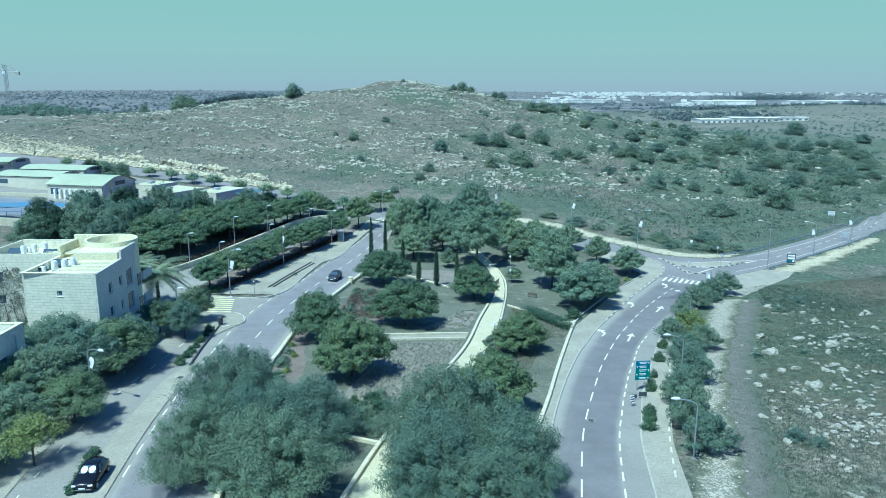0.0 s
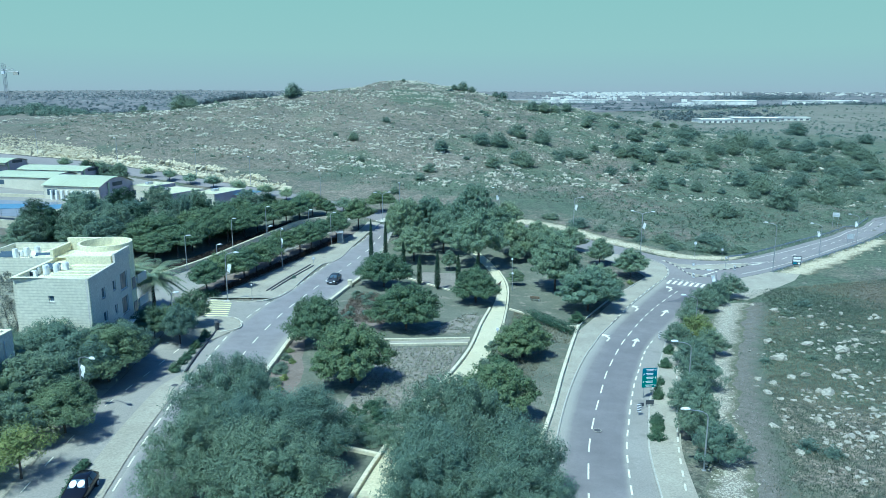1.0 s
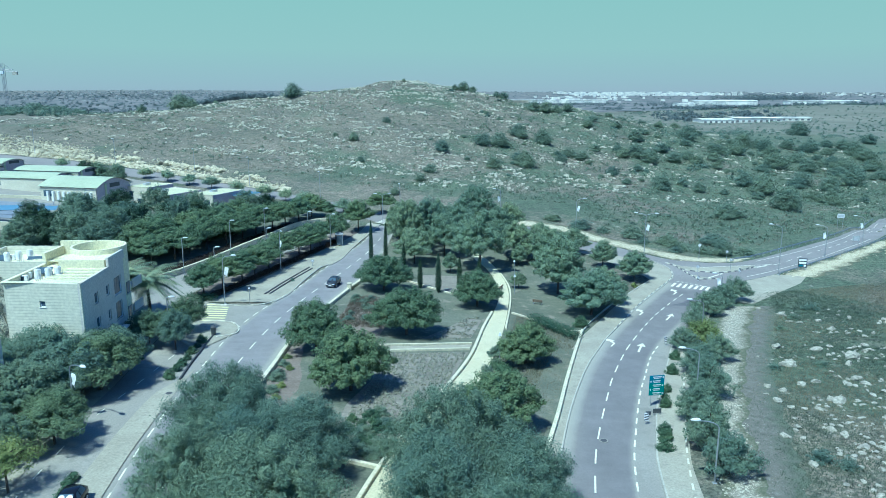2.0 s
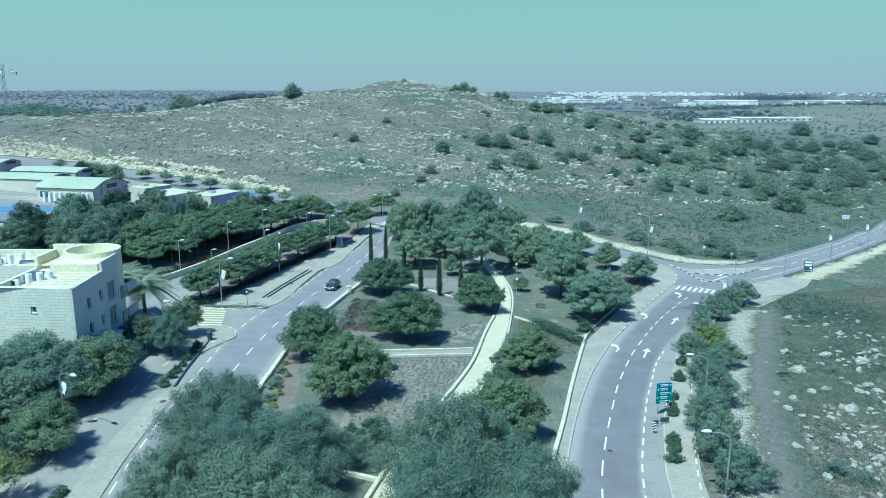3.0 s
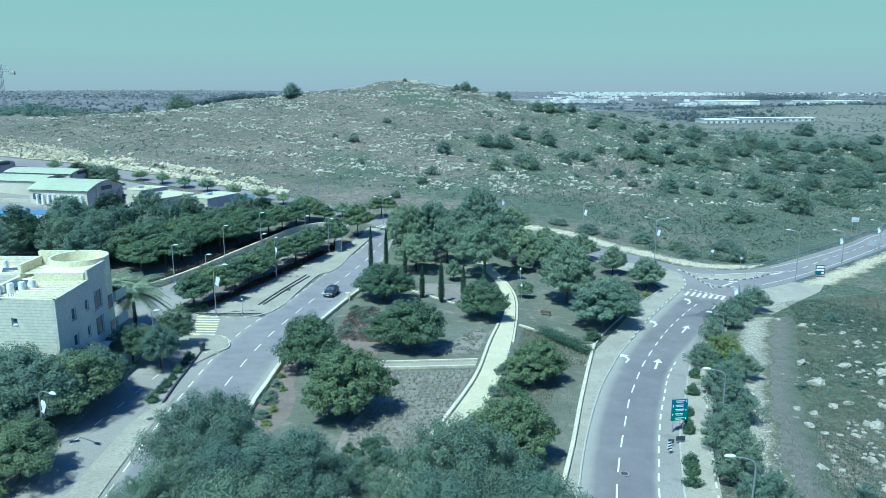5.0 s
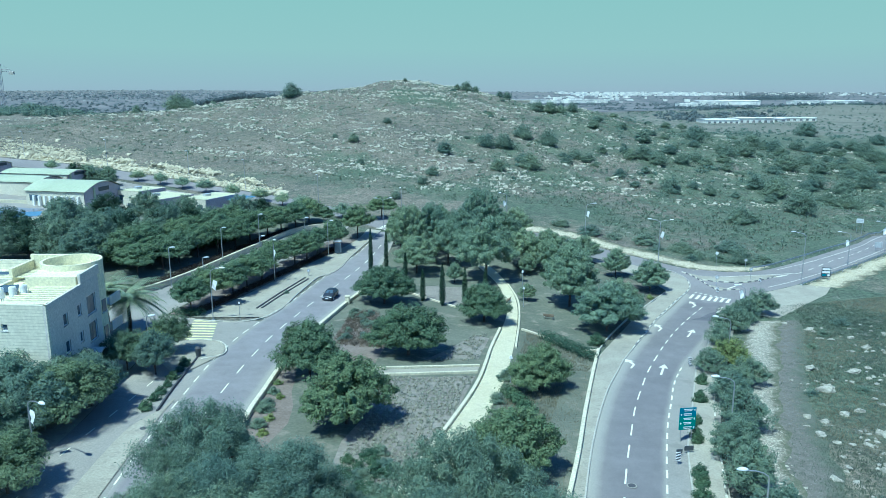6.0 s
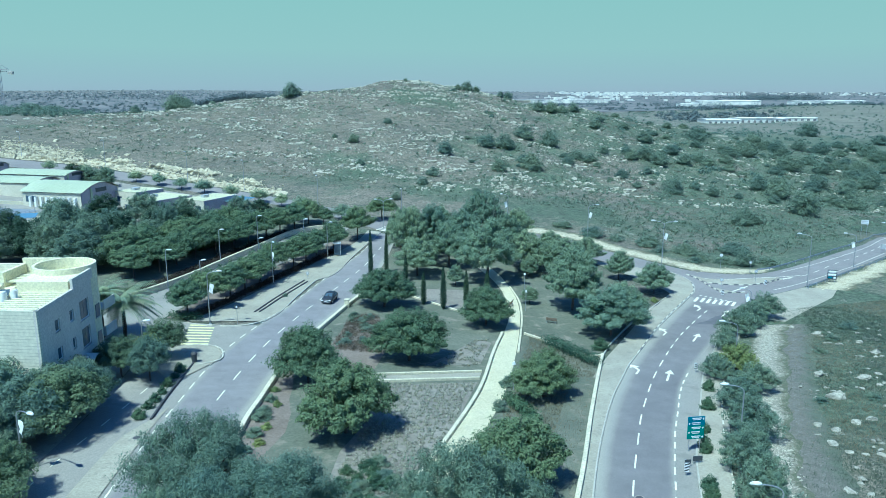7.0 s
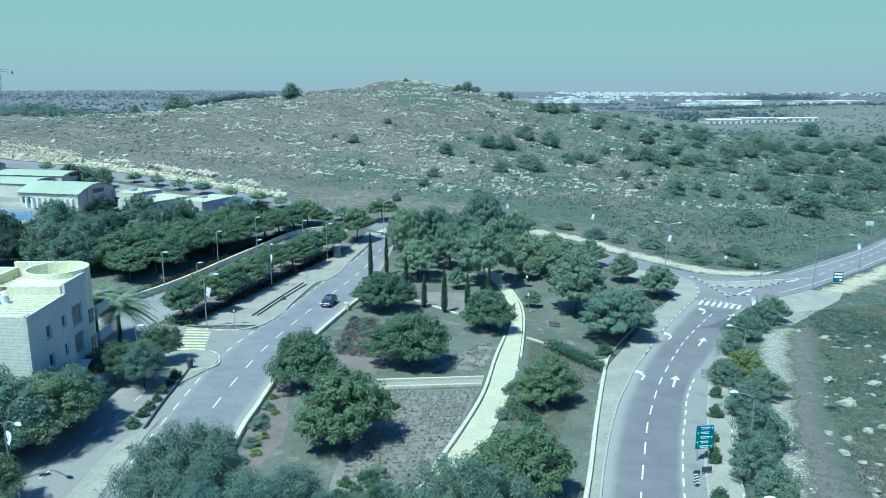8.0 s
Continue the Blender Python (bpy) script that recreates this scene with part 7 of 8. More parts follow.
def park_lamp(x, y, h):
    ob = thing("park_lamp", Matrix.Translation((x, y, G(x, y))), "short grey park lamp beside the path", "park lamp", "park lamps")
    bm = bmesh.new()
    tube(bm, [(0, 0, -0.2), (0, 0, h)], 0.06, 0.05)
    part("post", bm, M["steel"], ob)
    bm = bmesh.new()
    bmesh.ops.create_cone(bm, segments=12, radius1=0.22, radius2=0.1, depth=0.35, cap_ends=True, matrix=Matrix.Translation((0, 0, h + 0.15)))
    part("lamp_head", bm, M["lamp"], ob)


park_lamp(13.5, 143.5, 3.0)
park_lamp(12.4, 131.2, 3.2)
park_lamp(7.0, 94.6, 3.2)


def direction_sign():
    """The tall green road sign with five panels of route arrows."""
    x, y = 22.9, 79.3
    ob = thing("direction_sign", pose(x, y, G(x, y), 0, 0, 8), "green road direction sign with white lines and arrows", "road sign")
    z0 = 1.35
    for k, mat in enumerate(("green_sign", "green_sign", "green_sign", "blue_sign", "blue_sign")):
        p = solid("panel", (-0.85, 0.85, -0.03, 0.03, z0 + k * 0.46, z0 + 0.45 + k * 0.46), M[mat], ob, bevel=0.01)
        solid("text_bar", (-0.45, 0.5 - 0.1 * (k % 2), -0.042, -0.034, z0 + k * 0.46 + 0.24, z0 + k * 0.46 + 0.33), M["white_sign"], p, bevel=0)
        solid("text_bar", (-0.35, 0.38, -0.042, -0.034, z0 + k * 0.46 + 0.1, z0 + k * 0.46 + 0.17), M["white_sign"], p, bevel=0)
        s = -0.68 if k % 2 else 0.68
        bm = bmesh.new()
        zc = z0 + k * 0.46 + 0.22
        bm.faces.new([bm.verts.new((s + a, -0.04, zc + b)) for a, b in ((-0.09, -0.02), (0.0, 0.13), (0.09, -0.02), (0.035, -0.02), (0.035, -0.13), (-0.035, -0.13), (-0.035, -0.02))])
        part("arrow", bm, M["white_sign"], p)
    for sx in (-0.55, 0.55):
        bm = bmesh.new()
        tube(bm, [(sx, 0.08, -0.3), (sx, 0.08, z0 + 2.35)], 0.05, 0.05)
        part("post", bm, M["steel"], ob)


direction_sign()


def low_board(x, y, w, h, lift, turn, mat, label, panels=()):
    """A board on two posts, with plain panels where it carries writing."""
    ob = thing("road_sign", pose(x, y, G(x, y), 0, 0, turn), label, "road sign", "road signs")
    b = solid("board", (-w / 2, w / 2, -0.03, 0.03, lift, lift + h), M[mat], ob)
    for a, c, d, e, m in panels:
        solid("text_bar", (a * w - w / 2, c * w - w / 2, -0.045, -0.034, lift + d * h, lift + e * h), M[m], b, bevel=0)
    for sx in (-0.36, 0.36):
        bm = bmesh.new()
        tube(bm, [(sx * w, 0.06, -0.3), (sx * w, 0.06, lift + h)], 0.05, 0.05)
        part("post", bm, M["steel"], ob)


low_board(77.1, 158.4, 1.8, 2.0, 0.6, -10, "dark_sign", "black-framed direction board with white panels", [(0.08, 0.92, 0.72, 0.92, "white_sign"), (0.08, 0.92, 0.4, 0.62, "white_sign"), (0.1, 0.55, 0.12, 0.3, "blue_sign"), (0.65, 0.9, 0.1, 0.3, "white_sign")])
low_board(114.9, 214.4, 1.9, 1.2, 3.0, -15, "lamp", "pale board on tall posts beyond the road", [(0.1, 0.9, 0.55, 0.75, "frame"), (0.1, 0.9, 0.2, 0.4, "frame")])
low_board(105.3, 188.6, 1.7, 1.3, 1.0, 165, "frame", "grey back of a road sign beside the guard rail")
low_board(22.3, 76.6, 0.9, 0.5, 0.35, 5, "dark_sign", "small black panel low above the footway")
low_board(21.2, 76.0, 0.6, 0.4, 0.35, 5, "dark_sign", "small black panel low above the footway")


def striped_post(x, y):
    ob = thing("hazard_marker", Matrix.Translation((x, y, G(x, y) + 0.1)), "black and white striped hazard marker on the kerb", "marker", "hazard markers")
    solid("panel", (-0.22, 0.22, -0.03, 0.03, 0.3, 1.2), M["white_sign"], ob)
    for k in range(3):
        bm = bmesh.new()
        z = 0.36 + k * 0.28
        bm.faces.new([bm.verts.new(p) for p in ((-0.215, -0.036, z), (0.215, -0.036, z + 0.14), (0.215, -0.036, z + 0.28), (-0.215, -0.036, z + 0.14))])
        part("stripe", bm, M["black_paint"], ob)
    bm = bmesh.new()
    tube(bm, [(0, 0.05, -0.2), (0, 0.05, 1.15)], 0.04, 0.04)
    part("post", bm, M["steel"], ob)


for q in ((20.5, 74.2), (31.2, 103.4), (50.0, 144.8), (61.5, 153.2)):
    striped_post(*q)


def round_sign(x, y, h, mat, label):
    ob = thing("traffic_sign", Matrix.Translation((x, y, G(x, y))), label, "traffic sign", "traffic signs")
    bm = bmesh.new()
    tube(bm, [(0, 0, -0.2), (0, 0, h)], 0.045, 0.04)
    part("post", bm, M["steel"], ob)
    bm = bmesh.new()
    bmesh.ops.create_cone(bm, segments=20, radius1=0.33, radius2=0.33, depth=0.03, cap_ends=True, matrix=pose(0, -0.06, h - 0.2, 90, 0, 0))
    d = part("disc", bm, M[mat], ob)
    solid("pictogram", (-0.12, 0.12, -0.09, -0.08, h - 0.34, h - 0.08), M["white_sign"], d, bevel=0)


round_sign(-30.9, 116.0, 2.8, "dark_sign", "small dark traffic sign on a post")
round_sign(-26.0, 144.6, 1.4, "frame", "low grey post at the bus bay")
round_sign(-35.8, 104.0, 2.6, "blue_sign", "blue crossing sign on a post")
round_sign(50.9, 148.0, 2.6, "frame", "grey backed traffic sign on the island")
round_sign(60.5, 155.6, 2.6, "frame", "grey backed traffic sign on the island")
round_sign(62.5, 163.2, 2.6, "frame", "grey backed traffic sign beside the junction")
round_sign(57.0, 165.0, 3.4, "white_sign", "white topped post on the rubble verge")


def bus_shelter():
    ob = thing("bus_shelter", pose(-23.6, 164.6, G(-23.6, 164.6) + 0.12, 0, 0, -78), "glazed grey bus shelter on the footway", "bus shelter")
    solid("roof", (-1.9, 1.9, -0.8, 0.9, 2.45, 2.58), M["frame"], ob)
    for sx in (-1.8, 0, 1.8):
        bm = bmesh.new()
        tube(bm, [(sx, 0.7, 0), (sx, 0.7, 2.45)], 0.05, 0.05)
        part("post", bm, M["frame"], ob)
    for sx in (-1.75, 0.05):
        solid("pane", (sx, sx + 1.7, 0.68, 0.7, 0.3, 2.2), M["glass"], ob, bevel=0)
    solid("end_panel", (1.8, 1.84, -0.6, 0.65, 0.2, 2.3), M["glass"], ob)
    solid("seat", (-1.4, 1.4, 0.25, 0.6, 0.42, 0.48), M["wood"], ob)
    for sx in (-1.2, 1.2):
        solid("seat_leg", (sx - 0.04, sx + 0.04, 0.3, 0.55, 0, 0.42), M["steel"], ob)


bus_shelter()


def park_bench(x, y, turn):
    ob = thing("park_bench", pose(x, y, G(x, y) + 0.03, 0, 0, turn), "slatted wooden park bench on the lawn", "bench", "park benches")
    for k in range(4):
        solid("seat_slat", (-0.85, 0.85, -0.2 + k * 0.12, -0.1 + k * 0.12, 0.43, 0.47), M["wood"], ob, bevel=0.005)
    for k in range(3):
        solid("back_slat", (-0.85, 0.85, 0.3 + k * 0.03, 0.34 + k * 0.03, 0.55 + k * 0.14, 0.66 + k * 0.14), M["wood"], ob, bevel=0.005)
    for sx in (-0.7, 0.7):
        solid("leg", (sx - 0.04, sx + 0.04, -0.2, 0.3, 0, 0.43), M["steel"], ob)


park_bench(15.8, 124.8, 160)
park_bench(10.0, 133.6, 250)


def litter_bin(x, y):
    ob = thing("litter_bin", Matrix.Translation((x, y, G(x, y) + 0.12)), "dark green litter bin on the kerb", "bin", "litter bins")
    bm = bmesh.new()
    bmesh.ops.create_cone(bm, segments=16, radius1=0.3, radius2=0.36, depth=1.0, cap_ends=True, matrix=Matrix.Translation((0, 0, 0.55)))
    part("body", bm, M["dark_sign"], ob)
    bm = bmesh.new()
    bmesh.ops.create_cone(bm, segments=16, radius1=0.4, radius2=0.2, depth=0.25, cap_ends=True, matrix=Matrix.Translation((0, 0, 1.2)))
    part("lid", bm, M["black_paint"], ob)


litter_bin(-31.2, 98.4)


def gate_pillar(x, y):
    ob = thing("stone_pillar", Matrix.Translation((x, y, G(x, y))), "square pale stone pillar ending the low wall", "pillar")
    solid("shaft", (-0.35, 0.35, -0.35, 0.35, -0.3, 1.25), M["wall_stone"], ob, bevel=0.03)
    solid("cap", (-0.42, 0.42, -0.42, 0.42, 1.25, 1.37), M["wall_stone"], ob, bevel=0.03)


gate_pillar(-16.7, 128.2)


def guard_rail(line, label):
    """A steel crash barrier: beam with a fold along it, and posts."""
    ob = thing("guard_rail", Matrix.Identity(4), label, "guard rail", "guard rails")
    c = curve_pts(line, 2.0)
    z = heights(c[:, 0], c[:, 1])
    prof = [(0.0, 0.45), (0.06, 0.52), (0.0, 0.6), (0.06, 0.68), (0.0, 0.76)]
    lines = [offset(c, d) for d, _ in prof]
    co = [(*lines[k][i], z[i] + prof[k][1]) for i in range(len(c)) for k in range(5)]
    faces = [(i * 5 + k, i * 5 + k + 1, (i + 1) * 5 + k + 1, (i + 1) * 5 + k) for i in range(len(c) - 1) for k in range(4)]
    b = part("beam", ([tuple(map(float, v)) for v in co], [], faces), M["steel"], ob)
    b.modifiers.new("thick", "SOLIDIFY").thickness = 0.02
    for i in range(0, len(c), 2):
        x, y = c[i]
        solid("post", (x - 0.05, x + 0.05, y - 0.05, y + 0.05, z[i] - 0.3, z[i] + 0.74), M["steel"], ob, bevel=0)


guard_rail([(69.6, 152.6), (82.0, 163.6), (94.0, 174.2), (114.6, 193.6), (146.0, 226.4)], "grey steel guard rail along the road")
guard_rail([(64.5, 164.4), (69.6, 167.6), (79.6, 176.3), (91.8, 187.5), (105.9, 200.7), (134.0, 231.0)], "grey steel guard rail along the far road edge")


def manhole(x, y):
    ob = thing("manhole_cover", Matrix.Translation((x, y, G(x, y) + 0.125)), "dark round manhole cover in the paving", "manhole", "manhole covers")
    bm = bmesh.new()
    bmesh.ops.create_cone(bm, segments=20, radius1=0.34, radius2=0.33, depth=0.03, cap_ends=True)
    part("lid", bm, M["black_paint"], ob)
    bm = bmesh.new()
    bmesh.ops.create_cone(bm, segments=20, radius1=0.44, radius2=0.43, depth=0.02, cap_ends=True)
    part("ring", bm, M["old_asphalt"], ob)


manhole(-29.3, 76.9)
manhole(15.2, 69.8)

# ---------------------------------------------------------------- hedges, palm, cars, kerbstones
def hedge(line, width, height, mat, label, seed, leaf=0.22, density=190, name="hedge"):
    """A clipped hedge: leaves filling a rounded box along a line, over twigs."""
    rng = np.random.RandomState(seed)
    c = curve_pts(line, 0.55)
    z = heights(c[:, 0], c[:, 1])
    cs = [(x + rng.normal(0, 0.08), y + rng.normal(0, 0.08), h + height * rng.uniform(0.45, 0.58)) for (x, y), h in zip(c, z)]
    rs = [width * 0.5 * rng.uniform(0.85, 1.2)] * len(cs)
    ob = thing(name, Matrix.Identity(4), label, "hedge", "hedges")
    part("foliage", leaf_mesh(leaf_cloud(rng, cs, rs, density, leaf, 0.6, 0, height / width)), M[mat], ob)
    for i in range(0, len(c), 3):
        bm = bmesh.new()
        tube(bm, [(c[i][0], c[i][1], z[i] - 0.2), (c[i][0], c[i][1], z[i] + height * 0.6)], 0.03, 0.02, 4)
        part("stem", bm, M["bark"], ob)


hedge([(-29.0, 52.0), (-30.2, 58.5)], 0.9, 0.7, "hedge", "low green hedge on the kerbed strip", 2)
hedge([(-38.0, 117.0), (-36.0, 124.5), (-34.0, 133.0), (-31.6, 142.5), (-29.0, 151.5), (-26.6, 159.0), (-24.6, 165.5)], 1.6, 1.0, "redhedge", "dark reddish hedge below the street trees", 3, 0.26, 80)
hedge([(-50.2, 131.0), (-47.6, 140.5), (-44.4, 156.0), (-40.8, 170.0), (-37.4, 181.0)], 2.4, 1.0, "redhedge", "dark reddish hedge above the retaining wall", 4, 0.3, 80)
hedge([(-40.0, 109.0), (-37.4, 107.6), (-36.6, 105.8)], 1.6, 0.9, "hedge", "green hedge at the side street", 5)
hedge([(-40.4, 117.0), (-37.0, 116.6)], 1.6, 1.1, "hedge", "green hedge at the side street", 6)
hedge([(13.6, 113.6), (15.4, 110.8), (17.0, 108.0), (18.6, 105.0)], 2.4, 1.7, "hedge", "dense green hedge along the lawn edge", 7)
hedge([(6.2, 91.0), (7.0, 88.4), (8.4, 85.4)], 2.2, 1.3, "hedge", "dark leafy shrubs beside the park path", 12)
hedge([(31.0, 134.5), (33.5, 138.0)], 2.2, 1.3, "hedge", "dense green hedge at the park corner", 8)
hedge([(-66.0, 143.0), (-58.0, 150.0), (-52.0, 160.0), (-47.0, 172.0)], 3.4, 1.8, "hedge", "thick dark undergrowth below the garden trees", 9, 0.4, 90)
hedge([(-40.6, 74.0), (-40.2, 80.0)], 1.8, 1.6, "hedge", "dark shrubs beside the stone building", 10)
hedge([(-41.0, 97.5), (-42.0, 104.0)], 1.6, 1.2, "hedge", "dark shrubs beside the stone building", 11)


def low_shrubs():
    kinds = [shrub_kind(131 + i, m, t, "low_shrub", "planted shrubs", 16, 190, 0.3) for i, (m, t) in enumerate((("hedge", "rounded clipped green shrub in a planting bed"), ("yellowish", "yellow-green shrub in a planting bed"), ("scrub", "dark green shrub in a planting bed")))]
    grow(kinds[:1], [(30.4, 96.5, 1.7, 1.3), (30.9, 97.8, 1.4, 1.1), (28.0, 90.2, 1.6, 1.4), (28.6, 91.6, 1.3, 1.1), (25.6, 83.8, 1.2, 1.1), (24.1, 79.9, 1.4, 1.5), (23.8, 78.8, 1.2, 1.3), (21.8, 72.0, 1.7, 1.2), (21.4, 70.2, 1.6, 1.2), (20.7, 68.0, 1.7, 1.2), (-31.0, 81.6, 1.7, 1.0), (-31.0, 84.0, 1.3, 0.9), (-31.1, 86.0, 1.5, 0.9), (-31.2, 88.2, 1.2, 0.8), (-31.4, 90.4, 1.5, 1.0), (-31.7, 95.0, 1.8, 1.2), (-31.5, 92.8, 1.2, 0.8), (20.7, 112.0, 2.4, 1.8), (32.6, 136.7, 2.6, 1.6)])
    grow(kinds[2:], [(-18.9, 78.5, 1.9, 0.9), (-19.2, 82.4, 2.1, 1.0), (-19.3, 84.0, 1.7, 0.8), (-19.4, 87.4, 1.5, 0.8), (-18.8, 75.0, 1.4, 0.7), (6.4, 95.6, 2.0, 1.3), (7.2, 97.6, 1.8, 1.2), (5.0, 88.0, 1.8, 1.3), (-27.5, 132.2, 1.0, 0.7)])
    grow(kinds[1:2], [(-18.2, 80.3, 1.3, 0.7), (-18.0, 76.6, 1.3, 0.7), (-18.4, 86.0, 1.2, 0.7), (-19.5, 90.2, 1.2, 0.7), (-7.0, 70.2, 1.4, 0.8), (36.0, 139.6, 1.6, 0.9)])
    r = random.Random(9)
    mass = []
    while len(mass) < 26:
        x, y = r.uniform(-11.0, -3.6), r.uniform(64.5, 76.5)
        if x > -10.4 + 0.1 * abs(y - 68) and x < -6.2 + 0.36 * (y - 64.5) and y < 71.5 + 0.85 * (x + 10.4):
            mass.append((x, y, r.uniform(1.4, 2.3), r.uniform(0.7, 1.15)))
    grow(kinds[2:] + kinds[:1], mass)
    spots = []
    for _ in range(26):
        spots.append((r.uniform(-15, -9.6), r.uniform(107, 123), r.uniform(1.0, 1.9), r.uniform(0.6, 1.0)))
    grow(kinds[2:], [q for q in spots if q[0] < -9 - abs(q[1] - 112) * 0.1])
    young = [tree_kind("roadside_tree", 141, "young pale-green tree beside the far road", M["pale"], 4.0, 3.4, 1.0, 26, 130, 0.24, 0.6, 0.3, 0.3, 0, 0.08, group="young trees")]
    grow(young, [(-86, 232.0, 5.0, 3.6), (-78, 228.0, 5.2, 3.4), (-70, 224.0, 5.4, 4.0), (-61, 219.4, 5.0, 3.8), (-52, 215.0, 5.0, 3.8), (-45, 211.0, 4.6, 3.6), (-39, 206.8, 5.0, 3.8), (-94, 235.0, 4.8, 3.4), (-104, 238.4, 4.4, 3.2), (-112, 240.0, 4.6, 3.4), (-27, 198.0, 5.5, 4.0), (-124, 243.0, 4.6, 3.4)])
    bushes = [shrub_kind(151, "scrub", "wild green shrub in the open field", "wild_shrub", "field shrubs", 20, 80, 0.26)]
    grow(bushes, [(34.4, 66.2, 2.6, 1.3), (36.2, 64.8, 2.2, 1.0), (57.0, 119.5, 2.4, 1.1), (42.0, 93.0, 1.8, 0.8), (48.5, 94.0, 2.0, 0.9), (63.0, 126.0, 3.2, 1.4), (52.0, 113.0, 2.0, 0.8), (60.0, 171.0, 5.0, 2.0), (56.0, 173.0, 4.0, 1.7), (70.0, 172.0, 5.0, 2.0), (40.0, 187.0, 5.0, 1.8), (48.0, 178.0, 4.0, 1.5), (53.5, 170.5, 3.6, 1.5)])
    retire(kinds + young + bushes)


low_shrubs()


def palm(x, y, h, seed):
    rng = np.random.RandomState(seed)
    ob = thing("palm_tree", Matrix.Translation((x, y, G(x, y))), "date palm with arching feathered fronds", "palm", "palms")
    bm = bmesh.new()
    tube(bm, [(0, 0, -0.3), (0.1, 0, h * 0.4), (0.0, 0.05, h)], 0.3, 0.24, 10)
    part("trunk", bm, M["bark"], ob)
    for k in range(60):
        a, rise = k * 2.4, rng.uniform(-0.3, 1.3)
        length = rng.uniform(4.0, 5.4)
        co, faces = [], []
        for i in range(26):
            u = i / 25
            r = length * u * math.cos(rise * (1 - u * 0.5))
            zz = h + length * (math.sin(rise) * u - 0.75 * u * u * (1.0 - 0.3 * rise))
            c = np.array((r * math.cos(a), r * math.sin(a), zz))
            side = np.array((-math.sin(a), math.cos(a), 0))
            out = np.array((math.cos(a), math.sin(a), -0.2))
            w = 0.95 * math.sin(math.pi * min(1, 0.12 + u * 0.88)) + 0.08
            for s in (-1, 1):
                b = len(co)
                tip = c + side * s * w + out * 0.3 + np.array((0, 0, -0.22 - 0.1 * rng.uniform()))
                co += [tuple(c - out * 0.09), tuple(c + out * 0.09), tuple(tip)]
                faces.append((b, b + 1, b + 2))
        part("frond", (co, [], faces), M["palm"], ob)


palm(-42.5, 105.4, 5.4, 1)
palm(-46.0, 106.6, 5.6, 2)


def car(x, y, turn, paint, label, sunshade=False):
    """A hatchback lofted from cross-sections, with glass, lamps and wheels."""
    ob = thing("car", pose(x, y, G(x, y) + 0.06, 0, 0, turn), label, "car", "cars")
    # along the car (front at -y): y, half width, sill, belt, roof half width, roof height
    rows = [(-2.05, 0.70, 0.38, 0.62, 0.62, 0.66), (-1.95, 0.82, 0.28, 0.74, 0.74, 0.80), (-1.2, 0.87, 0.22, 0.88, 0.78, 0.97), (-0.75, 0.88, 0.2, 0.92, 0.74, 1.04), (0.0, 0.88, 0.2, 0.95, 0.60, 1.44), (0.6, 0.88, 0.2, 0.96, 0.61, 1.48), (1.3, 0.88, 0.2, 0.97, 0.58, 1.42), (1.85, 0.85, 0.26, 0.96, 0.60, 1.08), (2.05, 0.76, 0.4, 0.86, 0.58, 0.92)]
    bm = bmesh.new()
    rings = []
    for yy, w, s, b, rw, rh in rows:
        pts = [(-w * 0.92, s), (-w, (s + b) / 2), (-w * 0.97, b), (-rw, rh - 0.05), (-rw * 0.8, rh), (0, rh + 0.02), (rw * 0.8, rh), (rw, rh - 0.05), (w * 0.97, b), (w, (s + b) / 2), (w * 0.92, s)]
        rings.append([bm.verts.new((px, yy, pz)) for px, pz in pts])
    for a, b in zip(rings[:-1], rings[1:]):
        for k in range(10):
            bm.faces.new((a[k], a[k + 1], b[k + 1], b[k]))
        bm.faces.new((a[10], a[0], b[0], b[10]))
    bm.faces.new(rings[0])
    bm.faces.new(rings[-1][::-1])
    part("body", bm, M[paint], ob, smooth=True)

    def sheet(name, pts, mat, label=""):
        b = bmesh.new()
        b.faces.new([b.verts.new(p) for p in pts])
        part(name, b, M[mat], ob, label)

    sheet("windscreen", [(-0.66, -0.74, 1.06), (0.66, -0.74, 1.06), (0.5, -0.06, 1.43), (-0.5, -0.06, 1.43)], "glass")
    sheet("rear_window", [(-0.5, 1.4, 1.42), (0.5, 1.4, 1.42), (0.5, 1.86, 1.12), (-0.5, 1.86, 1.12)], "glass")
    for s in (-1, 1):
        sheet("side_window", [(s * 0.88, -0.5, 1.0), (s * 0.87, 0.35, 1.0), (s * 0.64, 0.35, 1.41), (s * 0.645, 0.05, 1.39)], "glass")
        sheet("side_window", [(s * 0.87, 0.42, 1.0), (s * 0.86, 1.35, 1.02), (s * 0.62, 1.2, 1.38), (s * 0.64, 0.42, 1.41)], "glass")
        solid("headlight", (s * 0.62 - 0.18, s * 0.62 + 0.18, -2.06, -1.9, 0.62, 0.76), M["white_sign"], ob, bevel=0.03)
        solid("mirror", (s * 0.98 - 0.1, s * 0.98 + 0.1, -0.62, -0.5, 0.98, 1.1), M[paint], ob, bevel=0.03)
        for yy in (-1.3, 1.28):
            bm = bmesh.new()
            bmesh.ops.create_cone(bm, segments=20, radius1=0.31, radius2=0.31, depth=0.2, cap_ends=True, matrix=pose(s * 0.8, yy, 0.31, 0, 90, 0))
            w = part("wheel", bm, M["rubber"], ob)
            bm = bmesh.new()
            bmesh.ops.create_cone(bm, segments=14, radius1=0.2, radius2=0.18, depth=0.04, cap_ends=True, matrix=pose(s * 0.905, yy, 0.31, 0, 90, 0))
            part("rim", bm, M["frame"], w)
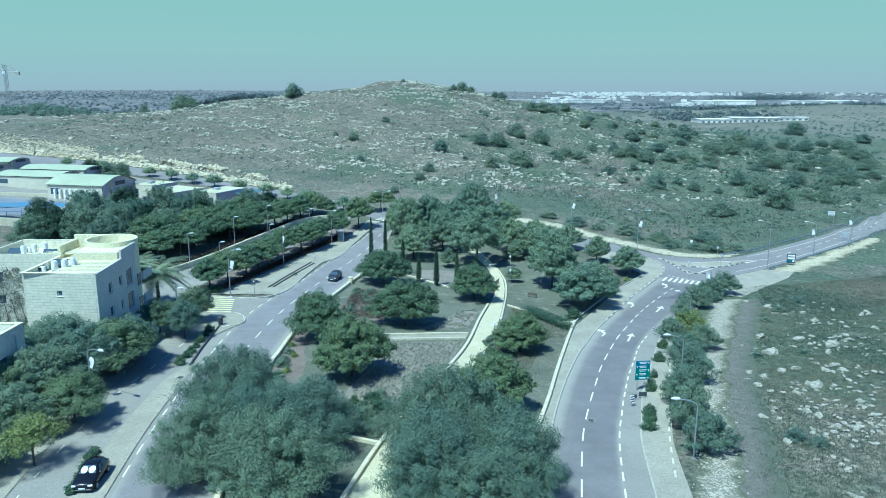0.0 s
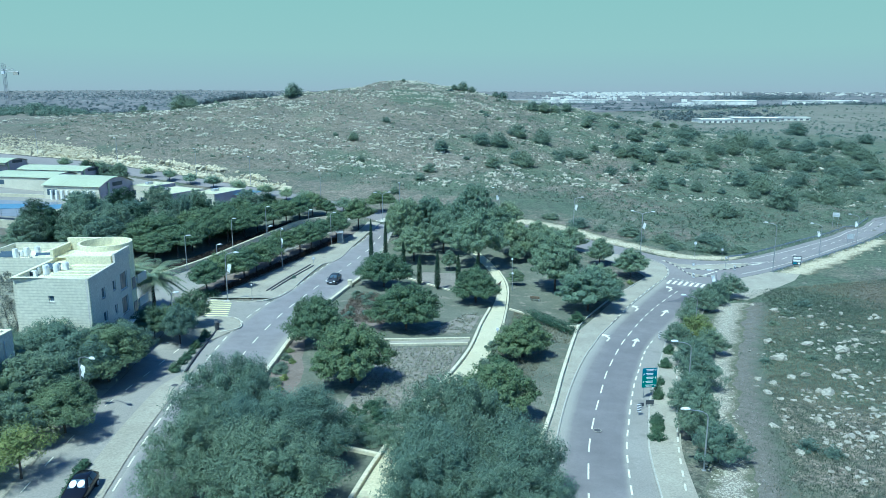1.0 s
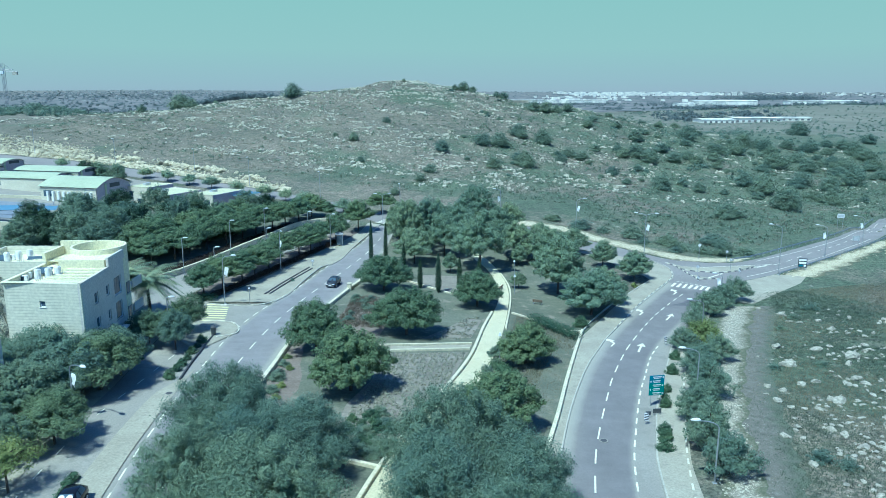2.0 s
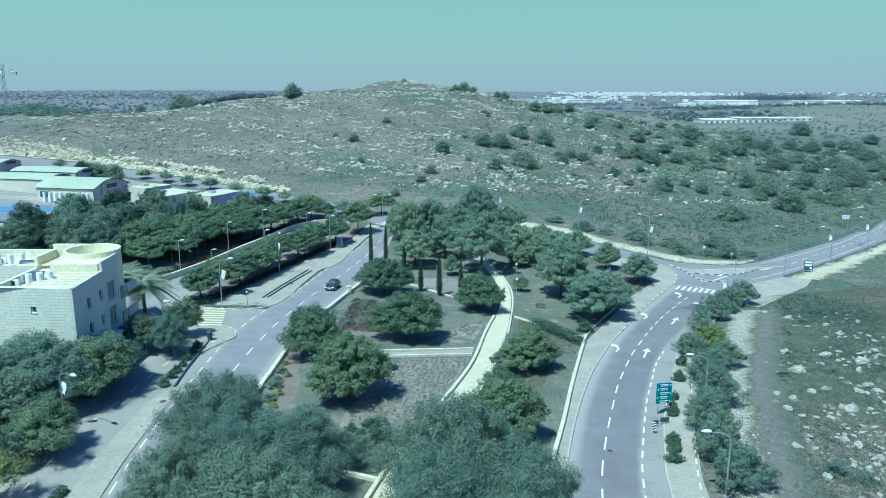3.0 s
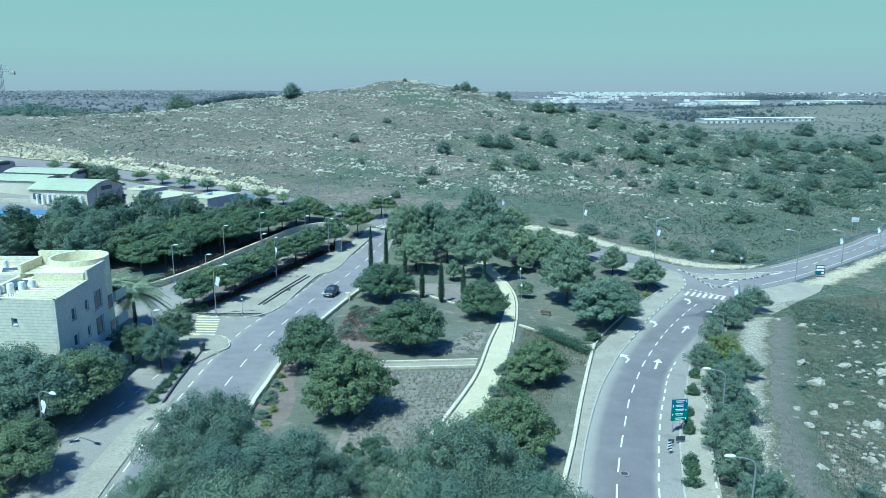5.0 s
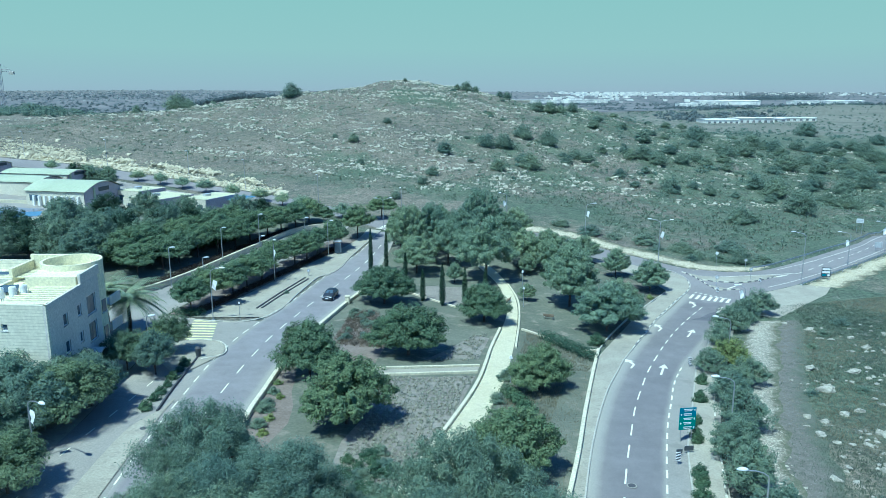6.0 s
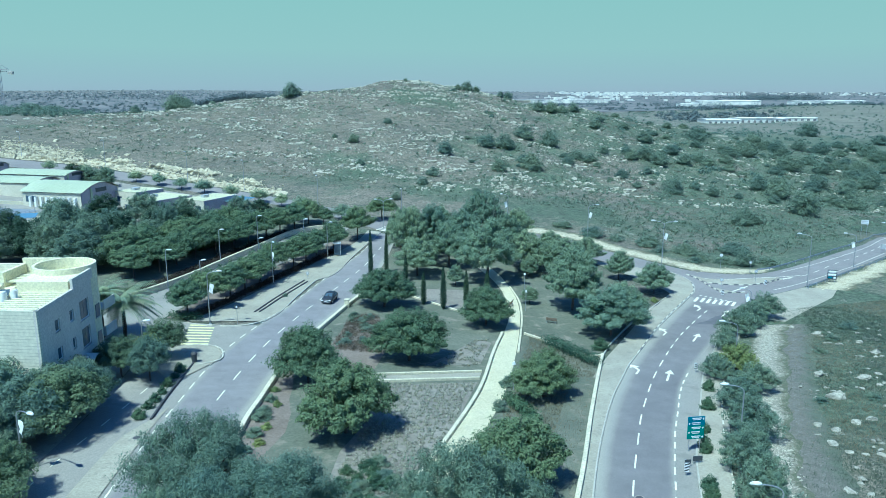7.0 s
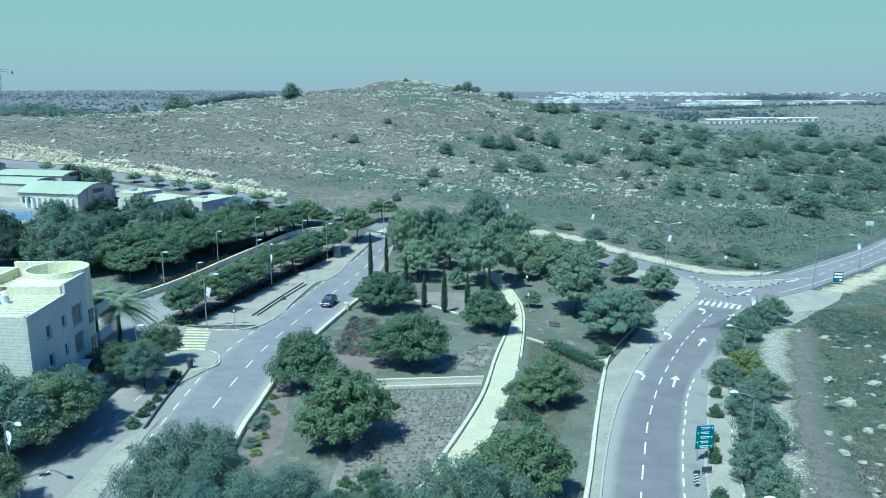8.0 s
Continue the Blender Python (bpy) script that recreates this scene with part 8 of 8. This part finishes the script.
    solid("number_plate", (-0.26, 0.26, -2.085, -2.06, 0.45, 0.56), M["white_sign"], ob, bevel=0)
    solid("bumper", (-0.7, 0.7, -2.1, -2.03, 0.3, 0.42), M["dark_sign"], ob)
    if sunshade:
        for s in (-1, 1):
            bm = bmesh.new()
            cx, cy, cz = s * 0.3, -0.42, 1.245
            pts = [(cx + 0.27 * math.cos(k * 0.5236), cy + 0.3 * math.sin(k * 0.5236), cz + 0.165 * math.sin(k * 0.5236)) for k in range(12)]
            bm.faces.new([bm.verts.new(p) for p in pts])
            part("sunshade", bm, M["white_sign"], ob, "white windscreen sunshade")


car(-19.9, 131.0, -9, "car_grey", "dark grey hatchback car on the road")
car(-28.4, 54.0, 6, "car_black", "black parked car with white sunshades", True)


def painted_kerb(name, line, label, length=1.0, mats=("worn_white", "worn_black")):
    """Kerbstones in alternating paint along a line."""
    ob = tagged(new(name), label, "kerb", kind="structure")
    c = curve_pts(line, length)
    meshes = []
    for m in mats:
        bm = box(bmesh.new(), -0.09, 0.09, 0.01, length - 0.02, -0.25, 0.24, 0.03)
        me = bpy.data.meshes.new("kerbstone")
        bm.to_mesh(me)
        bm.free()
        me.materials.append(M[m])
        meshes.append(me)
    for i in range(len(c) - 1):
        (x, y), (x2, y2) = c[i], c[i + 1]
        s = new("kerbstone", meshes[i % len(mats)])
        s.parent = ob
        za, zb = G(x, y), G(x2, y2)
        s.matrix_basis = Matrix.Translation((x, y, za)) @ Matrix.Rotation(math.atan2(y2 - y, x2 - x) - math.pi / 2, 4, "Z") @ Matrix.Rotation(math.atan2(zb - za, length), 4, "X")


painted_kerb("kerb_painted_east", [(25.7, 110.8), (29.4, 118.5), (33.1, 125.9), (39.9, 137.8), (43.8, 144.1), (46.0, 148.4), (47.2, 153.5)], "kerbstones painted black and white along the curve", 1.5)
ISLAND = [(48.2, 159.5), (51.0, 156.9), (55.3, 156.8), (60.4, 158.3), (67.6, 160.4), (63.1, 156.2), (58.6, 153.7), (53.3, 153.3), (50.5, 154.2)]
tagged(patch("traffic_island", ISLAND, 0.19, M["paving"]), "raised pale paved traffic island in the junction", "traffic island", kind="structure")
tagged(patch("traffic_island_nose", [(50.3, 150.4), (50.8, 147.2), (53.4, 148.0)], 0.19, M["paving"]), "small paved nose of the traffic island", "traffic island", kind="structure")
painted_kerb("kerb_island", [(50.4, 154.1), (53.3, 153.2), (58.6, 153.6), (63.1, 156.1), (67.6, 159.6)], "black and white kerbstones along the traffic island")
painted_kerb("kerb_island_west", [(48.1, 159.6), (49.4, 156.6), (50.2, 150.4), (50.8, 147.1)], "black and white kerbstones along the traffic island")
painted_kerb("kerb_island_nose", [(50.9, 147.0), (53.2, 147.5), (55.4, 148.1)], "black and white kerbstones round the island's nose")
painted_kerb("kerb_corner_west", [(-34.6, 104.6), (-32.6, 105.2), (-30.5, 104.8), (-29.1, 102.8), (-28.5, 99.6), (-30.6, 97.4)], "white painted kerbstones round the corner", 1.0, ("worn_white", "kerb"))
painted_kerb("kerb_north_west", [(-34.9, 114.0), (-30.1, 114.8), (-27.7, 117.6), (-26.5, 122.6)], "white and grey kerbstones at the side street", 1.0, ("worn_white", "kerb"))
painted_kerb("kerb_footway_east", [(20.2, 58.0), (21.6, 64.0), (23.0, 69.2), (24.9, 75.3), (26.6, 81.1), (29.6, 90.0), (33.0, 98.7), (37.0, 108.0)], "white and grey edging stones of the footway", 1.2, ("worn_white", "paving"))
for line in ([(-30.0, 122.1), (-28.6, 131.8), (-26.4, 143.2)], [(-29.3, 122.4), (-27.9, 131.6), (-25.7, 142.4)]):
    kerb("kerb_planting_strip", line, "dark kerb of the narrow planting strip", 0.22, 0.3, "black_paint")
kerb("kerb_hedge", [(-29.6, 81.0), (-30.3, 87.3), (-30.8, 93.4), (-31.2, 98.0)], "dark kerb of the hedge strip", 0.2, 0.3, "black_paint")
tagged(patch("corner_paving", [(-30.6, 97.4), (-28.6, 99.6), (-29.2, 102.7), (-30.5, 104.7), (-32.6, 105.1), (-36.0, 104.2), (-36.0, 97.0), (-32.0, 92.0), (-31.0, 92.0)], 0.15, M["paving"]), "pale paved street corner", "pavement", kind="structure")
between("lane_dashes_base", [(-30.0, 58.0), (-31.0, 70.0)], [(-30.05, 58.0), (-31.05, 70.0)], 0.075, M["old_asphalt"], parent=road_west)
mark([(-32.6, 48.0), (-33.6, 60.0), (-34.1, 70.0), (-33.6, 80.0), (-33.2, 92.0)], 2, 1.6, 2.6, 0.12, road_west, lift=0.1)
